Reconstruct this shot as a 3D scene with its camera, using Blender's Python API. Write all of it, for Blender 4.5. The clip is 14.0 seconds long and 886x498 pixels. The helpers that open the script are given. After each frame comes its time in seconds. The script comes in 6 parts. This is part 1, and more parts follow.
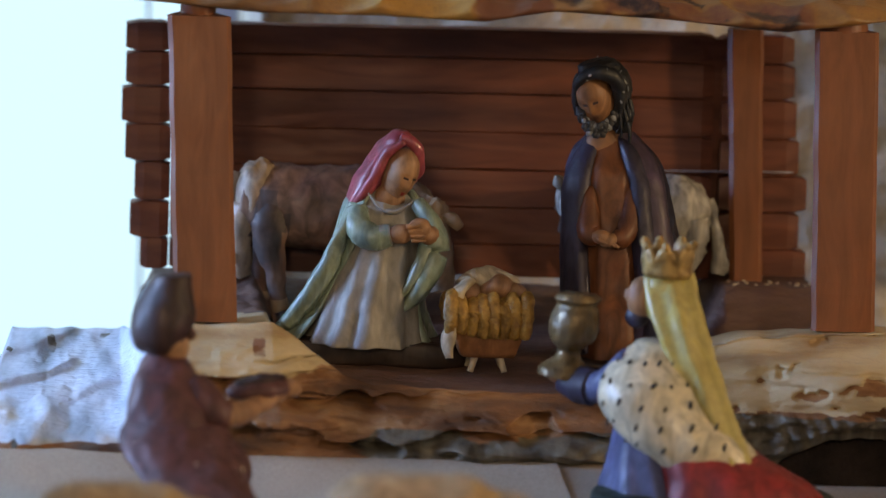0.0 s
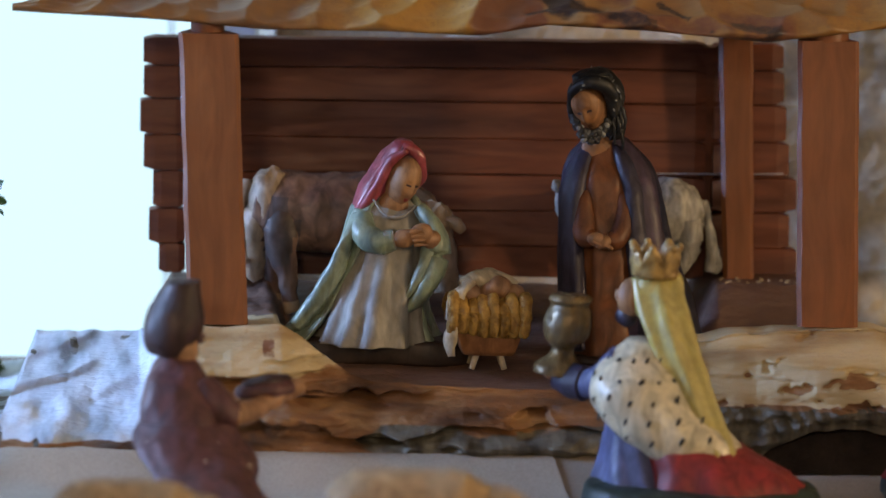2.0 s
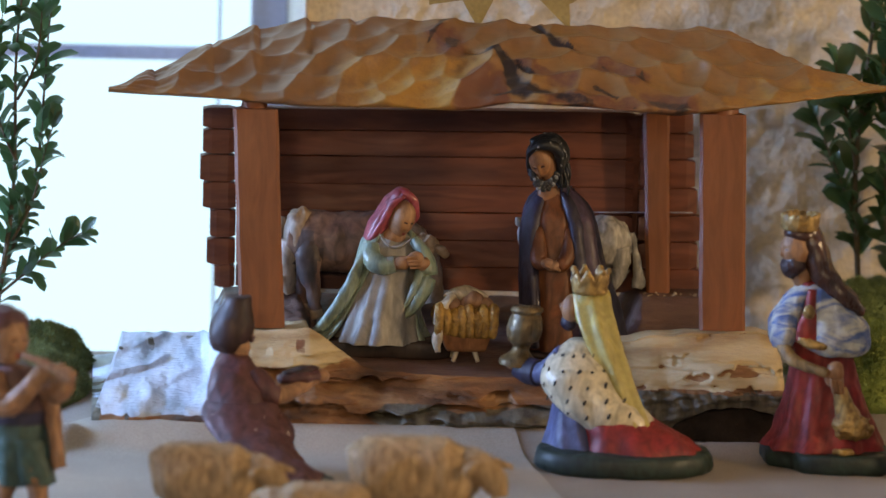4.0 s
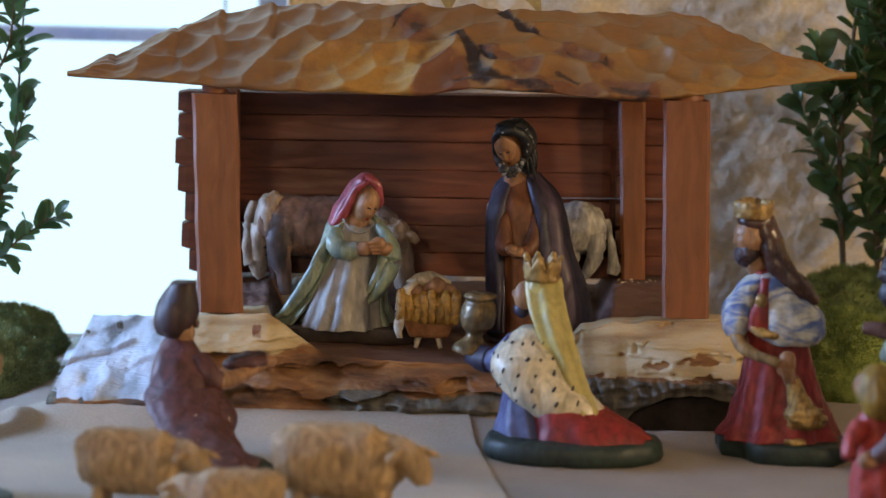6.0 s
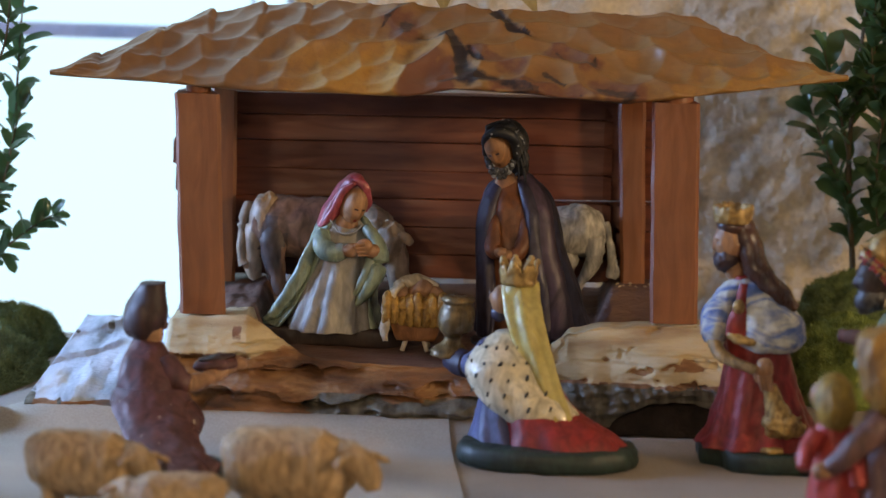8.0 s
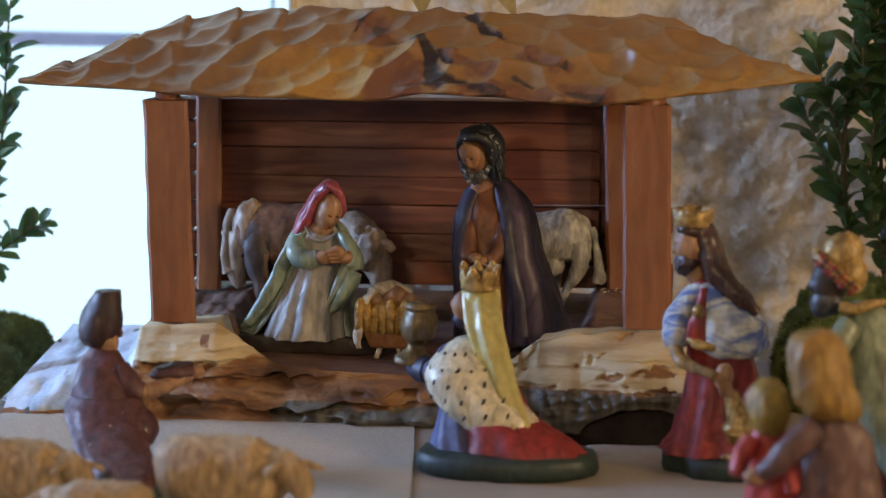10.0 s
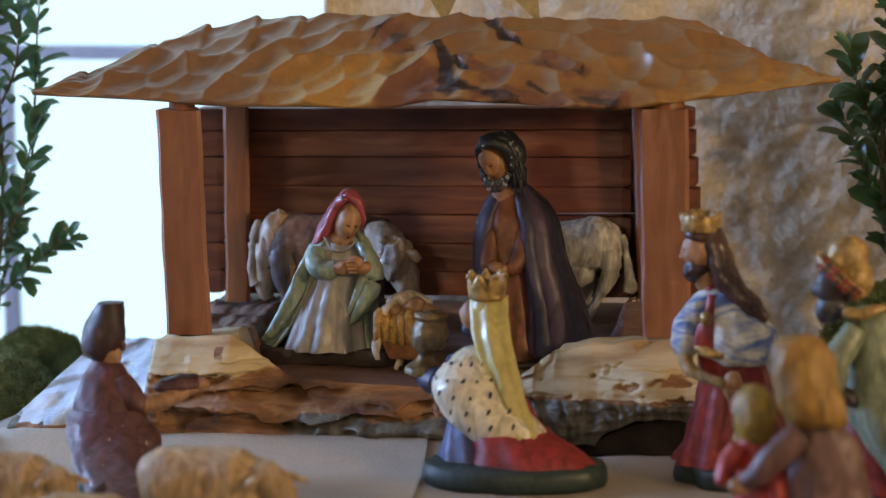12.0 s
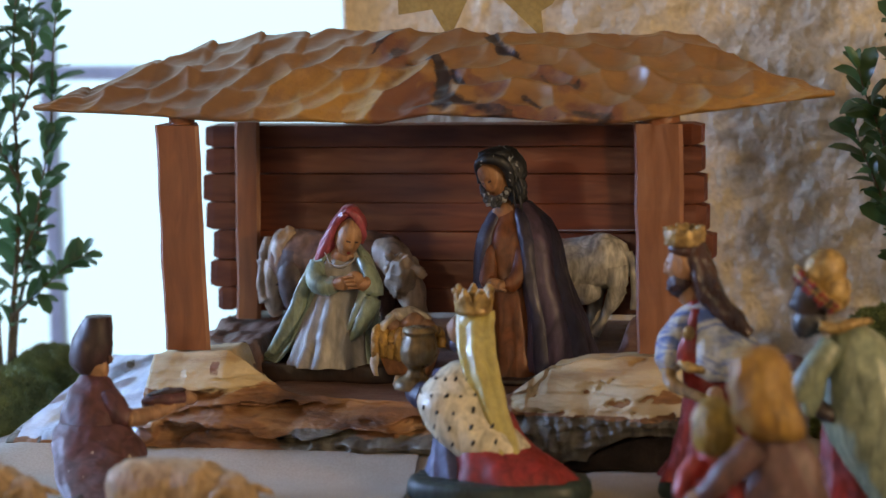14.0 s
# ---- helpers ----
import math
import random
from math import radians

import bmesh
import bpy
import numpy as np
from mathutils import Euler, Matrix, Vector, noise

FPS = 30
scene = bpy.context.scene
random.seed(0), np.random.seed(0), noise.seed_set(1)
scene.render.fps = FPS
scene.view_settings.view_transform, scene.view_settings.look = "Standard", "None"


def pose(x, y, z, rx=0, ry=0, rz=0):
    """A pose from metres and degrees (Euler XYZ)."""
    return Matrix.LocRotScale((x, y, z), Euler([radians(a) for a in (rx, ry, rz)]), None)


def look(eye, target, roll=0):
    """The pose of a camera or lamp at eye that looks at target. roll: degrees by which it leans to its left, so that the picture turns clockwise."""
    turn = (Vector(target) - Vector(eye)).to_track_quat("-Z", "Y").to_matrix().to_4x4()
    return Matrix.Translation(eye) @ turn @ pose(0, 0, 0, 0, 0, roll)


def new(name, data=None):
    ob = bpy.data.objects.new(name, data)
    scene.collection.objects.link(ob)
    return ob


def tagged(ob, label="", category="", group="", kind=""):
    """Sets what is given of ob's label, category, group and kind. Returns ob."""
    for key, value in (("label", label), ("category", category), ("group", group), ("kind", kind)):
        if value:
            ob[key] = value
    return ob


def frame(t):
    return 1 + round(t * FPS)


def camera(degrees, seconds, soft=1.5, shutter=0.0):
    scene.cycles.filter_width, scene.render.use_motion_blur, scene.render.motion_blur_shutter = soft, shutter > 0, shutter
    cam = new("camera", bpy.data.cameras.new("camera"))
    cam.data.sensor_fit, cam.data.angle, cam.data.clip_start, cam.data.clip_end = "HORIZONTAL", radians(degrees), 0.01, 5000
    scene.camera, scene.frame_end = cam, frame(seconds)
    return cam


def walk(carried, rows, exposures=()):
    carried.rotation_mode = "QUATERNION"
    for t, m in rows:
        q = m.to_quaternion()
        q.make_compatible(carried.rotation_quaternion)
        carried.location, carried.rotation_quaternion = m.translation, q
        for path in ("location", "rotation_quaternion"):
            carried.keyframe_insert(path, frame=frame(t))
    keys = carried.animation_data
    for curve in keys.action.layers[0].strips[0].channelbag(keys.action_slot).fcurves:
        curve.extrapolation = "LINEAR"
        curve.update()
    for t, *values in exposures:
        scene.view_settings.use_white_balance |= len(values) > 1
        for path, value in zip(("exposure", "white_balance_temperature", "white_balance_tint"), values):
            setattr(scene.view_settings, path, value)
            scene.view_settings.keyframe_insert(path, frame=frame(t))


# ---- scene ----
cam = camera(12.0, 14.0, soft=1.4)
cam.data.dof.use_dof, cam.data.dof.aperture_fstop = True, 5.6
PATH = [
    (0, (-0.25333, -1.99711, 0.42622), (0.00626, 0.65681, 0.00277), 2.562),
    (0.5, (-0.20857, -1.98846, 0.43995), (0.00191, 0.66622, -0.00543), 2.271),
    (1, (-0.19882, -1.97885, 0.43578), (-0.00033, 0.67723, -0.00678), 2.073),
    (1.5, (-0.20710, -1.97973, 0.43984), (-0.00485, 0.67557, -0.00565), 1.858),
    (2, (-0.22608, -2.09618, 0.45553), (-0.01346, 0.55949, 0.01712), 1.801),
    (2.5, (-0.26924, -2.46586, 0.50672), (-0.04033, 0.19013, 0.07855), 1.840),
    (3, (-0.30858, -2.76721, 0.55845), (-0.06592, -0.11312, 0.12606), 1.836),
    (5.5, (-0.13465, -2.78357, 0.60188), (-0.03660, -0.12534, 0.13907), 1.803),
    (6, (-0.07204, -2.77898, 0.60487), (-0.02547, -0.12022, 0.13708), 1.617),
    (6.5, (-0.03081, -2.76812, 0.60933), (-0.02225, -0.11011, 0.13507), 1.513),
    (7, (0.01216, -2.75661, 0.61318), (-0.02144, -0.09962, 0.13439), 1.442),
    (7.5, (0.07055, -2.74976, 0.60812), (-0.01636, -0.09321, 0.13360), 1.384),
    (8, (0.12192, -2.74387, 0.60959), (-0.00814, -0.08928, 0.13392), 1.388),
    (8.5, (0.17971, -2.73661, 0.60629), (0.00222, -0.08421, 0.13381), 1.234),
    (11, (0.44134, -2.66346, 0.59831), (0.00889, -0.03907, 0.13405), -0.475),
    (11.5, (0.48371, -2.64631, 0.59052), (0.00332, -0.02913, 0.13267), -0.733),
    (12, (0.52450, -2.62418, 0.58126), (0.00099, -0.01404, 0.13058), -1.027),
    (12.5, (0.57036, -2.59961, 0.57092), (0.00019, 0.00223, 0.12899), -1.332),
    (13, (0.61794, -2.58361, 0.56913), (-0.00046, 0.00785, 0.13104), -1.587),
    (13.5, (0.65115, -2.58278, 0.56625), (0.00012, 0.00197, 0.13588), -1.585),
    (14, (0.69410, -2.57728, 0.55452), (0.00229, -0.00082, 0.13823), -1.523),
]
walk(cam, [(t, look(eye, aim, roll)) for t, eye, aim, roll in PATH], exposures=[(0, -0.14), (1.5, -0.14), (2.6, 0.0), (3.2, 0.04), (14, 0.04)])

# ---- world and lights ----
world = bpy.data.worlds.new("sky")
scene.world = world
world.use_nodes = True
wn = world.node_tree.nodes
sky = wn.new("ShaderNodeTexSky")
sky.sky_type, sky.sun_disc = "NISHITA", False
sky.sun_elevation, sky.sun_rotation = radians(25), radians(120)
wn["Background"].inputs["Strength"].default_value = 0.08
world.node_tree.links.new(sky.outputs["Color"], wn["Background"].inputs["Color"])


def area_lamp(name, eye, aim, sx, sy, watts, colour):
    data = bpy.data.lights.new(name, "AREA")
    data.shape, data.size, data.size_y, data.energy, data.color = "RECTANGLE", sx, sy, watts, colour
    ob = new(name, data)
    ob.matrix_world = look(eye, aim)
    return ob


# warm daylight behind the camera; the rear lamp is unseen fill, added
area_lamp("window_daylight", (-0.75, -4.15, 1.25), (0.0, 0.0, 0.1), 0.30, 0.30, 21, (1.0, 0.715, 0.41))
area_lamp("rear_fill_lamp", (1.0, -4.15, 1.75), (0.0, 0.0, 0.1), 0.8, 0.8, 6, (1.0, 0.71, 0.40))
# warm daylight of the small window in the wall to the right
area_lamp("east_window_daylight", (1.86, -1.02, 0.62), (0.08, 0.1, 0.12), 0.13, 0.15, 18.5, (1.0, 0.67, 0.33))
# cool daylight of the window to the left of the log
area_lamp("side_window_daylight", (-1.57, 0.06, 0.55), (-0.25, -0.05, 0.05), 0.6, 0.6, 52, (0.36, 0.55, 1.0))


# ---- materials ----
def material(name, base, other=None, rough=0.5, scale=60.0, fine=600.0, bump=0.15, metal=0.0, coat=0.0, stretch=(1, 1, 1), third=None, contrast=0.35, grain=0.4):
    """A surface that wanders between two or three colours at a coarse and a fine scale, with relief."""
    m = bpy.data.materials.new(name)
    m.use_nodes = True
    nt, nodes = m.node_tree, m.node_tree.nodes
    b = nodes["Principled BSDF"]
    link = nt.links.new
    tc, mp = nodes.new("ShaderNodeTexCoord"), nodes.new("ShaderNodeMapping")
    mp.inputs["Scale"].default_value = stretch
    link(tc.outputs["Object"], mp.inputs["Vector"])
    n1, n2 = nodes.new("ShaderNodeTexNoise"), nodes.new("ShaderNodeTexNoise")
    n1.inputs["Scale"].default_value, n2.inputs["Scale"].default_value = scale, fine
    n1.inputs["Detail"].default_value, n2.inputs["Detail"].default_value = 5, 4
    link(mp.outputs["Vector"], n1.inputs["Vector"])
    link(mp.outputs["Vector"], n2.inputs["Vector"])
    other = other or tuple(c * 0.6 for c in base)
    ramp = nodes.new("ShaderNodeValToRGB")
    ramp.color_ramp.elements[0].position, ramp.color_ramp.elements[1].position = 0.5 - contrast / 2, 0.5 + contrast / 2
    ramp.color_ramp.elements[0].color, ramp.color_ramp.elements[1].color = (*other, 1), (*base, 1)
    if third:
        e = ramp.color_ramp.elements.new(0.5 + contrast * 0.8)
        e.color = (*third, 1)
    link(n1.outputs["Fac"], ramp.inputs["Fac"])
    mix = nodes.new("ShaderNodeMix")
    mix.data_type, mix.blend_type = "RGBA", "MULTIPLY"
    mix.inputs["Factor"].default_value = grain
    r2 = nodes.new("ShaderNodeValToRGB")
    r2.color_ramp.elements[0].position, r2.color_ramp.elements[1].position = 0.3, 0.65
    r2.color_ramp.elements[0].color, r2.color_ramp.elements[1].color = (0.5, 0.5, 0.5, 1), (1, 1, 1, 1)
    link(n2.outputs["Fac"], r2.inputs["Fac"])
    link(ramp.outputs["Color"], mix.inputs["A"])
    link(r2.outputs["Color"], mix.inputs["B"])
    link(mix.outputs["Result"], b.inputs["Base Color"])
    bp = nodes.new("ShaderNodeBump")
    bp.inputs["Strength"].default_value, bp.inputs["Distance"].default_value = bump, 0.002
    add = nodes.new("ShaderNodeMath")
    add.operation = "ADD"
    link(n1.outputs["Fac"], add.inputs[0])
    link(n2.outputs["Fac"], add.inputs[1])
    link(add.outputs["Value"], bp.inputs["Height"])
    link(bp.outputs["Normal"], b.inputs["Normal"])
    b.inputs["Roughness"].default_value, b.inputs["Metallic"].default_value = rough, metal
    b.inputs["Coat Weight"].default_value, b.inputs["Coat Roughness"].default_value = coat, 0.25
    return m


def brushed(m, scale=38, amount=0.5, chips=0.0, chip_colour=(0.62, 0.55, 0.45), stretch=(1.6, 1.6, 0.6)):
    """Uneven brushwork in the colour and gloss of a painted piece, and pale chips where paint is lost."""
    nt, nodes, link = m.node_tree, m.node_tree.nodes, m.node_tree.links.new
    b = nodes["Principled BSDF"]
    src = b.inputs["Base Color"].links[0].from_socket
    tc, mp = nodes.new("ShaderNodeTexCoord"), nodes.new("ShaderNodeMapping")
    mp.inputs["Scale"].default_value = stretch
    link(tc.outputs["Object"], mp.inputs["Vector"])
    n = nodes.new("ShaderNodeTexNoise")
    n.inputs["Scale"].default_value, n.inputs["Detail"].default_value, n.inputs["Distortion"].default_value = scale * 1.8, 6, 1.6
    link(mp.outputs["Vector"], n.inputs["Vector"])
    r = nodes.new("ShaderNodeValToRGB")
    lo = 1 - amount
    r.color_ramp.elements[0].position, r.color_ramp.elements[1].position = 0.33, 0.68
    r.color_ramp.elements[0].color, r.color_ramp.elements[1].color = (lo, lo, lo, 1), (1 + amount * 0.45, 1 + amount * 0.42, 1 + amount * 0.35, 1)
    link(n.outputs["Fac"], r.inputs["Fac"])
    mix = nodes.new("ShaderNodeMix")
    mix.data_type, mix.blend_type = "RGBA", "MULTIPLY"
    mix.inputs["Factor"].default_value = 1.0
    link(src, mix.inputs["A"])
    link(r.outputs["Color"], mix.inputs["B"])
    out = mix.outputs["Result"]
    if chips:
        c = nodes.new("ShaderNodeTexNoise")
        c.inputs["Scale"].default_value, c.inputs["Detail"].default_value = 240, 5
        link(tc.outputs["Object"], c.inputs["Vector"])
        rng = nodes.new("ShaderNodeMapRange")
        rng.inputs["From Min"].default_value, rng.inputs["From Max"].default_value = 0.74 - chips, 0.755 - chips
        link(c.outputs["Fac"], rng.inputs["Value"])
        mix = nodes.new("ShaderNodeMix")
        mix.data_type = "RGBA"
        link(rng.outputs["Result"], mix.inputs["Factor"])
        link(out, mix.inputs["A"])
        mix.inputs["B"].default_value = (*chip_colour, 1)
        out = mix.outputs["Result"]
    link(out, b.inputs["Base Color"])
    rr = nodes.new("ShaderNodeMapRange")
    base = b.inputs["Roughness"].default_value
    rr.inputs["From Min"].default_value, rr.inputs["From Max"].default_value = 0.3, 0.7
    rr.inputs["To Min"].default_value, rr.inputs["To Max"].default_value = base + 0.12, max(0.12, base - 0.18)
    link(n.outputs["Fac"], rr.inputs["Value"])
    link(rr.outputs["Result"], b.inputs["Roughness"])


def node_of(m, kind):
    return [n for n in m.node_tree.nodes if n.bl_idname == kind]


def stained(m, name, colour, strength=1.0):
    """Lets a mesh attribute lay a patch of its own shape over a material."""
    nt = m.node_tree
    b = nt.nodes["Principled BSDF"]
    src = b.inputs["Base Color"].links[0].from_socket
    at = nt.nodes.new("ShaderNodeAttribute")
    at.attribute_name = name
    tc, n = nt.nodes.new("ShaderNodeTexCoord"), nt.nodes.new("ShaderNodeTexNoise")
    n.inputs["Scale"].default_value, n.inputs["Detail"].default_value, n.inputs["Roughness"].default_value = 190, 7, 0.65
    nt.links.new(tc.outputs["Object"], n.inputs["Vector"])
    rag = nt.nodes.new("ShaderNodeMath")
    rag.operation = "MULTIPLY_ADD"
    rag.inputs[1].default_value = 1.5
    nt.links.new(n.outputs["Fac"], rag.inputs[0])
    nt.links.new(at.outputs["Fac"], rag.inputs[2])
    edge = nt.nodes.new("ShaderNodeMapRange")
    edge.inputs["From Min"].default_value, edge.inputs["From Max"].default_value = 0.90, 1.60
    edge.inputs["To Max"].default_value = strength
    nt.links.new(rag.outputs["Value"], edge.inputs["Value"])
    mix = nt.nodes.new("ShaderNodeMix")
    mix.data_type = "RGBA"
    nt.links.new(edge.outputs["Result"], mix.inputs["Factor"])
    nt.links.new(src, mix.inputs["A"])
    mix.inputs["B"].default_value = (*colour, 1)
    nt.links.new(mix.outputs["Result"], b.inputs["Base Color"])


M = {}
M["wall"] = material("rough plaster", (0.76, 0.68, 0.52), (0.58, 0.51, 0.39), 0.95, 16, 300, 0.75, contrast=0.5, grain=0.4)
stained(M["wall"], "stain_and_shade", (0.20, 0.165, 0.13), 0.8)
M["room"] = material("room plaster", (0.78, 0.74, 0.68), (0.72, 0.68, 0.62), 0.95, 3, 60, 0.2)
M["boards"] = material("room floorboards", (0.25, 0.15, 0.08), None, 0.6, 4, 40, 0.2, stretch=(6, 0.6, 1))
M["frame"] = material("white window paint", (0.45, 0.50, 0.64), (0.36, 0.41, 0.54), 0.4, 20, 300, 0.05)
M["cloth"] = material("grey beige cloth", (0.315, 0.268, 0.213), (0.25, 0.21, 0.167), 0.85, 12, 900, 0.2)
M["paper"] = material("pale paper", (0.425, 0.372, 0.29), (0.35, 0.305, 0.24), 0.85, 14, 700, 0.1)
M["wood"] = material("red brown stained wood", (0.255, 0.090, 0.027), (0.19, 0.062, 0.019), 0.46, 20, 200, 0.10, stretch=(2.2, 2.2, 0.4), third=(0.30, 0.115, 0.040), grain=0.15, contrast=0.5)
brushed(M["wood"], 20, 0.22, 0.0, stretch=(2.0, 2.0, 0.4))
M["plank"] = material("stained plank", (0.190, 0.046, 0.013), (0.085, 0.021, 0.009), 0.58, 18, 200, 0.12, stretch=(0.35, 2.4, 2.4), third=(0.25, 0.072, 0.020), grain=0.2, contrast=0.5)
brushed(M["plank"], 22, 0.32, stretch=(0.3, 2.0, 2.0))
M["roof"] = material("varnished carved wood", (0.275, 0.145, 0.040), (0.185, 0.085, 0.026), 0.42, 16, 160, 0.1, stretch=(0.8, 2, 2), third=(0.305, 0.175, 0.055), coat=0.14, grain=0.25, contrast=0.5)
stained(M["roof"], "umber", (0.170, 0.092, 0.045), 0.75)
stained(M["roof"], "ochre", (0.40, 0.21, 0.032), 0.8)
stained(M["roof"], "brown", (0.13, 0.045, 0.024), 0.9)
stained(M["roof"], "deep", (0.018, 0.009, 0.010))
# near-black colour for the shade inside the log's hollow
M["rot"] = material("dark hollow shade", (0.045, 0.030, 0.022), (0.018, 0.012, 0.010), 0.9, 60, 400, 0.8)
M["moss"] = material("moss", (0.20, 0.26, 0.085), (0.09, 0.13, 0.05), 0.95, 70, 900, 0.8)
M["moss_light"] = material("fresh moss", (0.32, 0.39, 0.095), (0.15, 0.21, 0.05), 0.95, 70, 900, 0.8)
# paler green: window light on the front cushion put into its colour
M["moss_pale"] = material("grey green moss", (0.26, 0.33, 0.13), (0.12, 0.17, 0.07), 0.95, 70, 900, 0.8)
M["leaf"] = material("boxwood leaf", (0.060, 0.105, 0.036), (0.030, 0.060, 0.022), 0.32, 40, 300, 0.08, coat=0.15)
M["leaf2"] = material("young boxwood leaf", (0.10, 0.165, 0.05), (0.05, 0.10, 0.03), 0.35, 40, 300, 0.08, coat=0.15)
for name in ("leaf", "leaf2"):
    nt = M[name].node_tree
    thin, mixed = nt.nodes.new("ShaderNodeBsdfTranslucent"), nt.nodes.new("ShaderNodeMixShader")
    thin.inputs["Color"].default_value = (0.10, 0.20, 0.08, 1)
    mixed.inputs["Fac"].default_value = 0.35
    nt.links.new(nt.nodes["Principled BSDF"].outputs["BSDF"], mixed.inputs[1])
    nt.links.new(thin.outputs["BSDF"], mixed.inputs[2])
    nt.links.new(mixed.outputs["Shader"], nt.nodes["Material Output"].inputs["Surface"])
M["stem"] = material("boxwood stem", (0.13, 0.10, 0.055), (0.06, 0.05, 0.03), 0.8, 150, 500, 0.5)
M["star"] = material("gold card", (0.40, 0.31, 0.11), (0.30, 0.22, 0.07), 0.55, 60, 400, 0.3)


def paint(name, base, other=None, rough=0.56, scale=60, bump=0.11, metal=0.0, coat=0.03, third=None, contrast=0.5, stretch=(1, 1, 1), wash=0.42, chips=0.0):
    M[name] = material(name, base, other, rough, scale, 260, bump, metal, coat, stretch, third, contrast, 0.35)
    brushed(M[name], 38, wash, chips)


paint("skin", (0.42, 0.235, 0.115), (0.27, 0.135, 0.065), rough=0.55)
paint("dark skin", (0.045, 0.03, 0.03), (0.025, 0.018, 0.018))
paint("pink", (0.44, 0.095, 0.12), (0.25, 0.045, 0.06), rough=0.4, coat=0.12)
paint("pale green", (0.36, 0.43, 0.30), (0.17, 0.25, 0.22), third=(0.48, 0.55, 0.44), contrast=0.4, rough=0.36, coat=0.15, stretch=(1.6, 1.6, 0.6))
paint("pale grey", (0.34, 0.32, 0.275), (0.23, 0.22, 0.20), stretch=(1.4, 1.4, 0.6), contrast=0.8, wash=0.25)
paint("navy", (0.042, 0.036, 0.075), (0.022, 0.02, 0.042))
paint("violet", (0.085, 0.055, 0.10), (0.05, 0.032, 0.06))
paint("robe brown", (0.19, 0.065, 0.018), (0.11, 0.036, 0.012))
paint("base brown", (0.045, 0.024, 0.016), (0.022, 0.012, 0.01))
paint("black hair", (0.014, 0.018, 0.026), (0.006, 0.007, 0.01), third=(0.16, 0.19, 0.22), contrast=0.3, scale=160)
paint("hair fleck", (0.36, 0.39, 0.41), (0.22, 0.24, 0.26))
paint("grey beard", (0.06, 0.065, 0.075), (0.02, 0.02, 0.024), third=(0.25, 0.27, 0.28), contrast=0.3, scale=220)
paint("yellow", (0.50, 0.43, 0.14), (0.39, 0.33, 0.10), third=(0.58, 0.53, 0.28), rough=0.38, coat=0.12, wash=0.2)
paint("ermine", (0.64, 0.585, 0.42), (0.55, 0.49, 0.34), rough=0.42, coat=0.1)
paint("spot", (0.02, 0.02, 0.02))
paint("gold", (0.50, 0.34, 0.115), (0.22, 0.135, 0.042), rough=0.42, metal=0.2, scale=200, bump=0.4, contrast=0.3)
paint("bronze", (0.26, 0.18, 0.075), (0.08, 0.058, 0.03), rough=0.34, metal=0.35, scale=150, bump=0.3)
paint("red", (0.30, 0.022, 0.018), (0.17, 0.012, 0.012), third=(0.38, 0.06, 0.04))
paint("bright red", (0.46, 0.06, 0.045), (0.32, 0.03, 0.025))
paint("blue", (0.11, 0.13, 0.27), (0.05, 0.06, 0.15), third=(0.2, 0.23, 0.36))
paint("marbled", (0.56, 0.58, 0.52), (0.08, 0.15, 0.40), contrast=0.2, scale=46, stretch=(0.6, 1, 1.7), bump=0.3, wash=0.25)
paint("base green", (0.018, 0.04, 0.032), (0.010, 0.022, 0.018))
paint("brown hair", (0.075, 0.035, 0.024), (0.04, 0.018, 0.014), rough=0.28)
paint("maroon", (0.125, 0.046, 0.046), (0.072, 0.027, 0.029), chips=0.03)
# skin darkened for the roof's shade on the standing man's face
paint("shaded skin", (0.31, 0.150, 0.062), (0.22, 0.10, 0.04), rough=0.62)
paint("dark hair", (0.05, 0.022, 0.022), (0.03, 0.014, 0.014))
paint("ochre", (0.40, 0.235, 0.04), (0.20, 0.10, 0.018), stretch=(4, 4, 0.5), bump=0.4)
paint("blond", (0.40, 0.28, 0.045), (0.20, 0.13, 0.02), stretch=(4, 4, 0.5), bump=0.4)
paint("straw", (0.50, 0.30, 0.06), (0.26, 0.14, 0.03), scale=220, contrast=0.3, bump=0.8, coat=0.0, rough=0.6)
paint("trough", (0.40, 0.19, 0.07), (0.3, 0.13, 0.05), coat=0.0, rough=0.6)
paint("sage", (0.27, 0.31, 0.20), (0.17, 0.21, 0.14), rough=0.45)
node_of(M["marbled"], "ShaderNodeTexNoise")[0].inputs["Distortion"].default_value = 2.2
paint("wool", (0.50, 0.355, 0.185), (0.34, 0.215, 0.10), scale=110, stretch=(2.2, 1, 0.55), bump=0.5, coat=0.0, rough=0.65, third=(0.54, 0.40, 0.22))
paint("ox hide", (0.21, 0.125, 0.085), (0.10, 0.055, 0.045), third=(0.34, 0.22, 0.15), contrast=0.3, scale=45, wash=0.55)
paint("ox pale", (0.50, 0.38, 0.26), (0.30, 0.21, 0.14), wash=0.4)
paint("ox dark", (0.10, 0.065, 0.055), (0.05, 0.034, 0.032))
paint("donkey hide", (0.50, 0.48, 0.42), (0.26, 0.25, 0.23), third=(0.60, 0.58, 0.52), scale=90, stretch=(2.6, 2.6, 0.5), contrast=0.35, wash=0.55)
paint("teal", (0.06, 0.115, 0.095), (0.035, 0.075, 0.06))
paint("dusty", (0.16, 0.085, 0.075), (0.10, 0.05, 0.045))
paint("sleeve", (0.42, 0.31, 0.14), (0.27, 0.17, 0.07))
paint("white cloth", (0.62, 0.55, 0.40), (0.48, 0.38, 0.24))



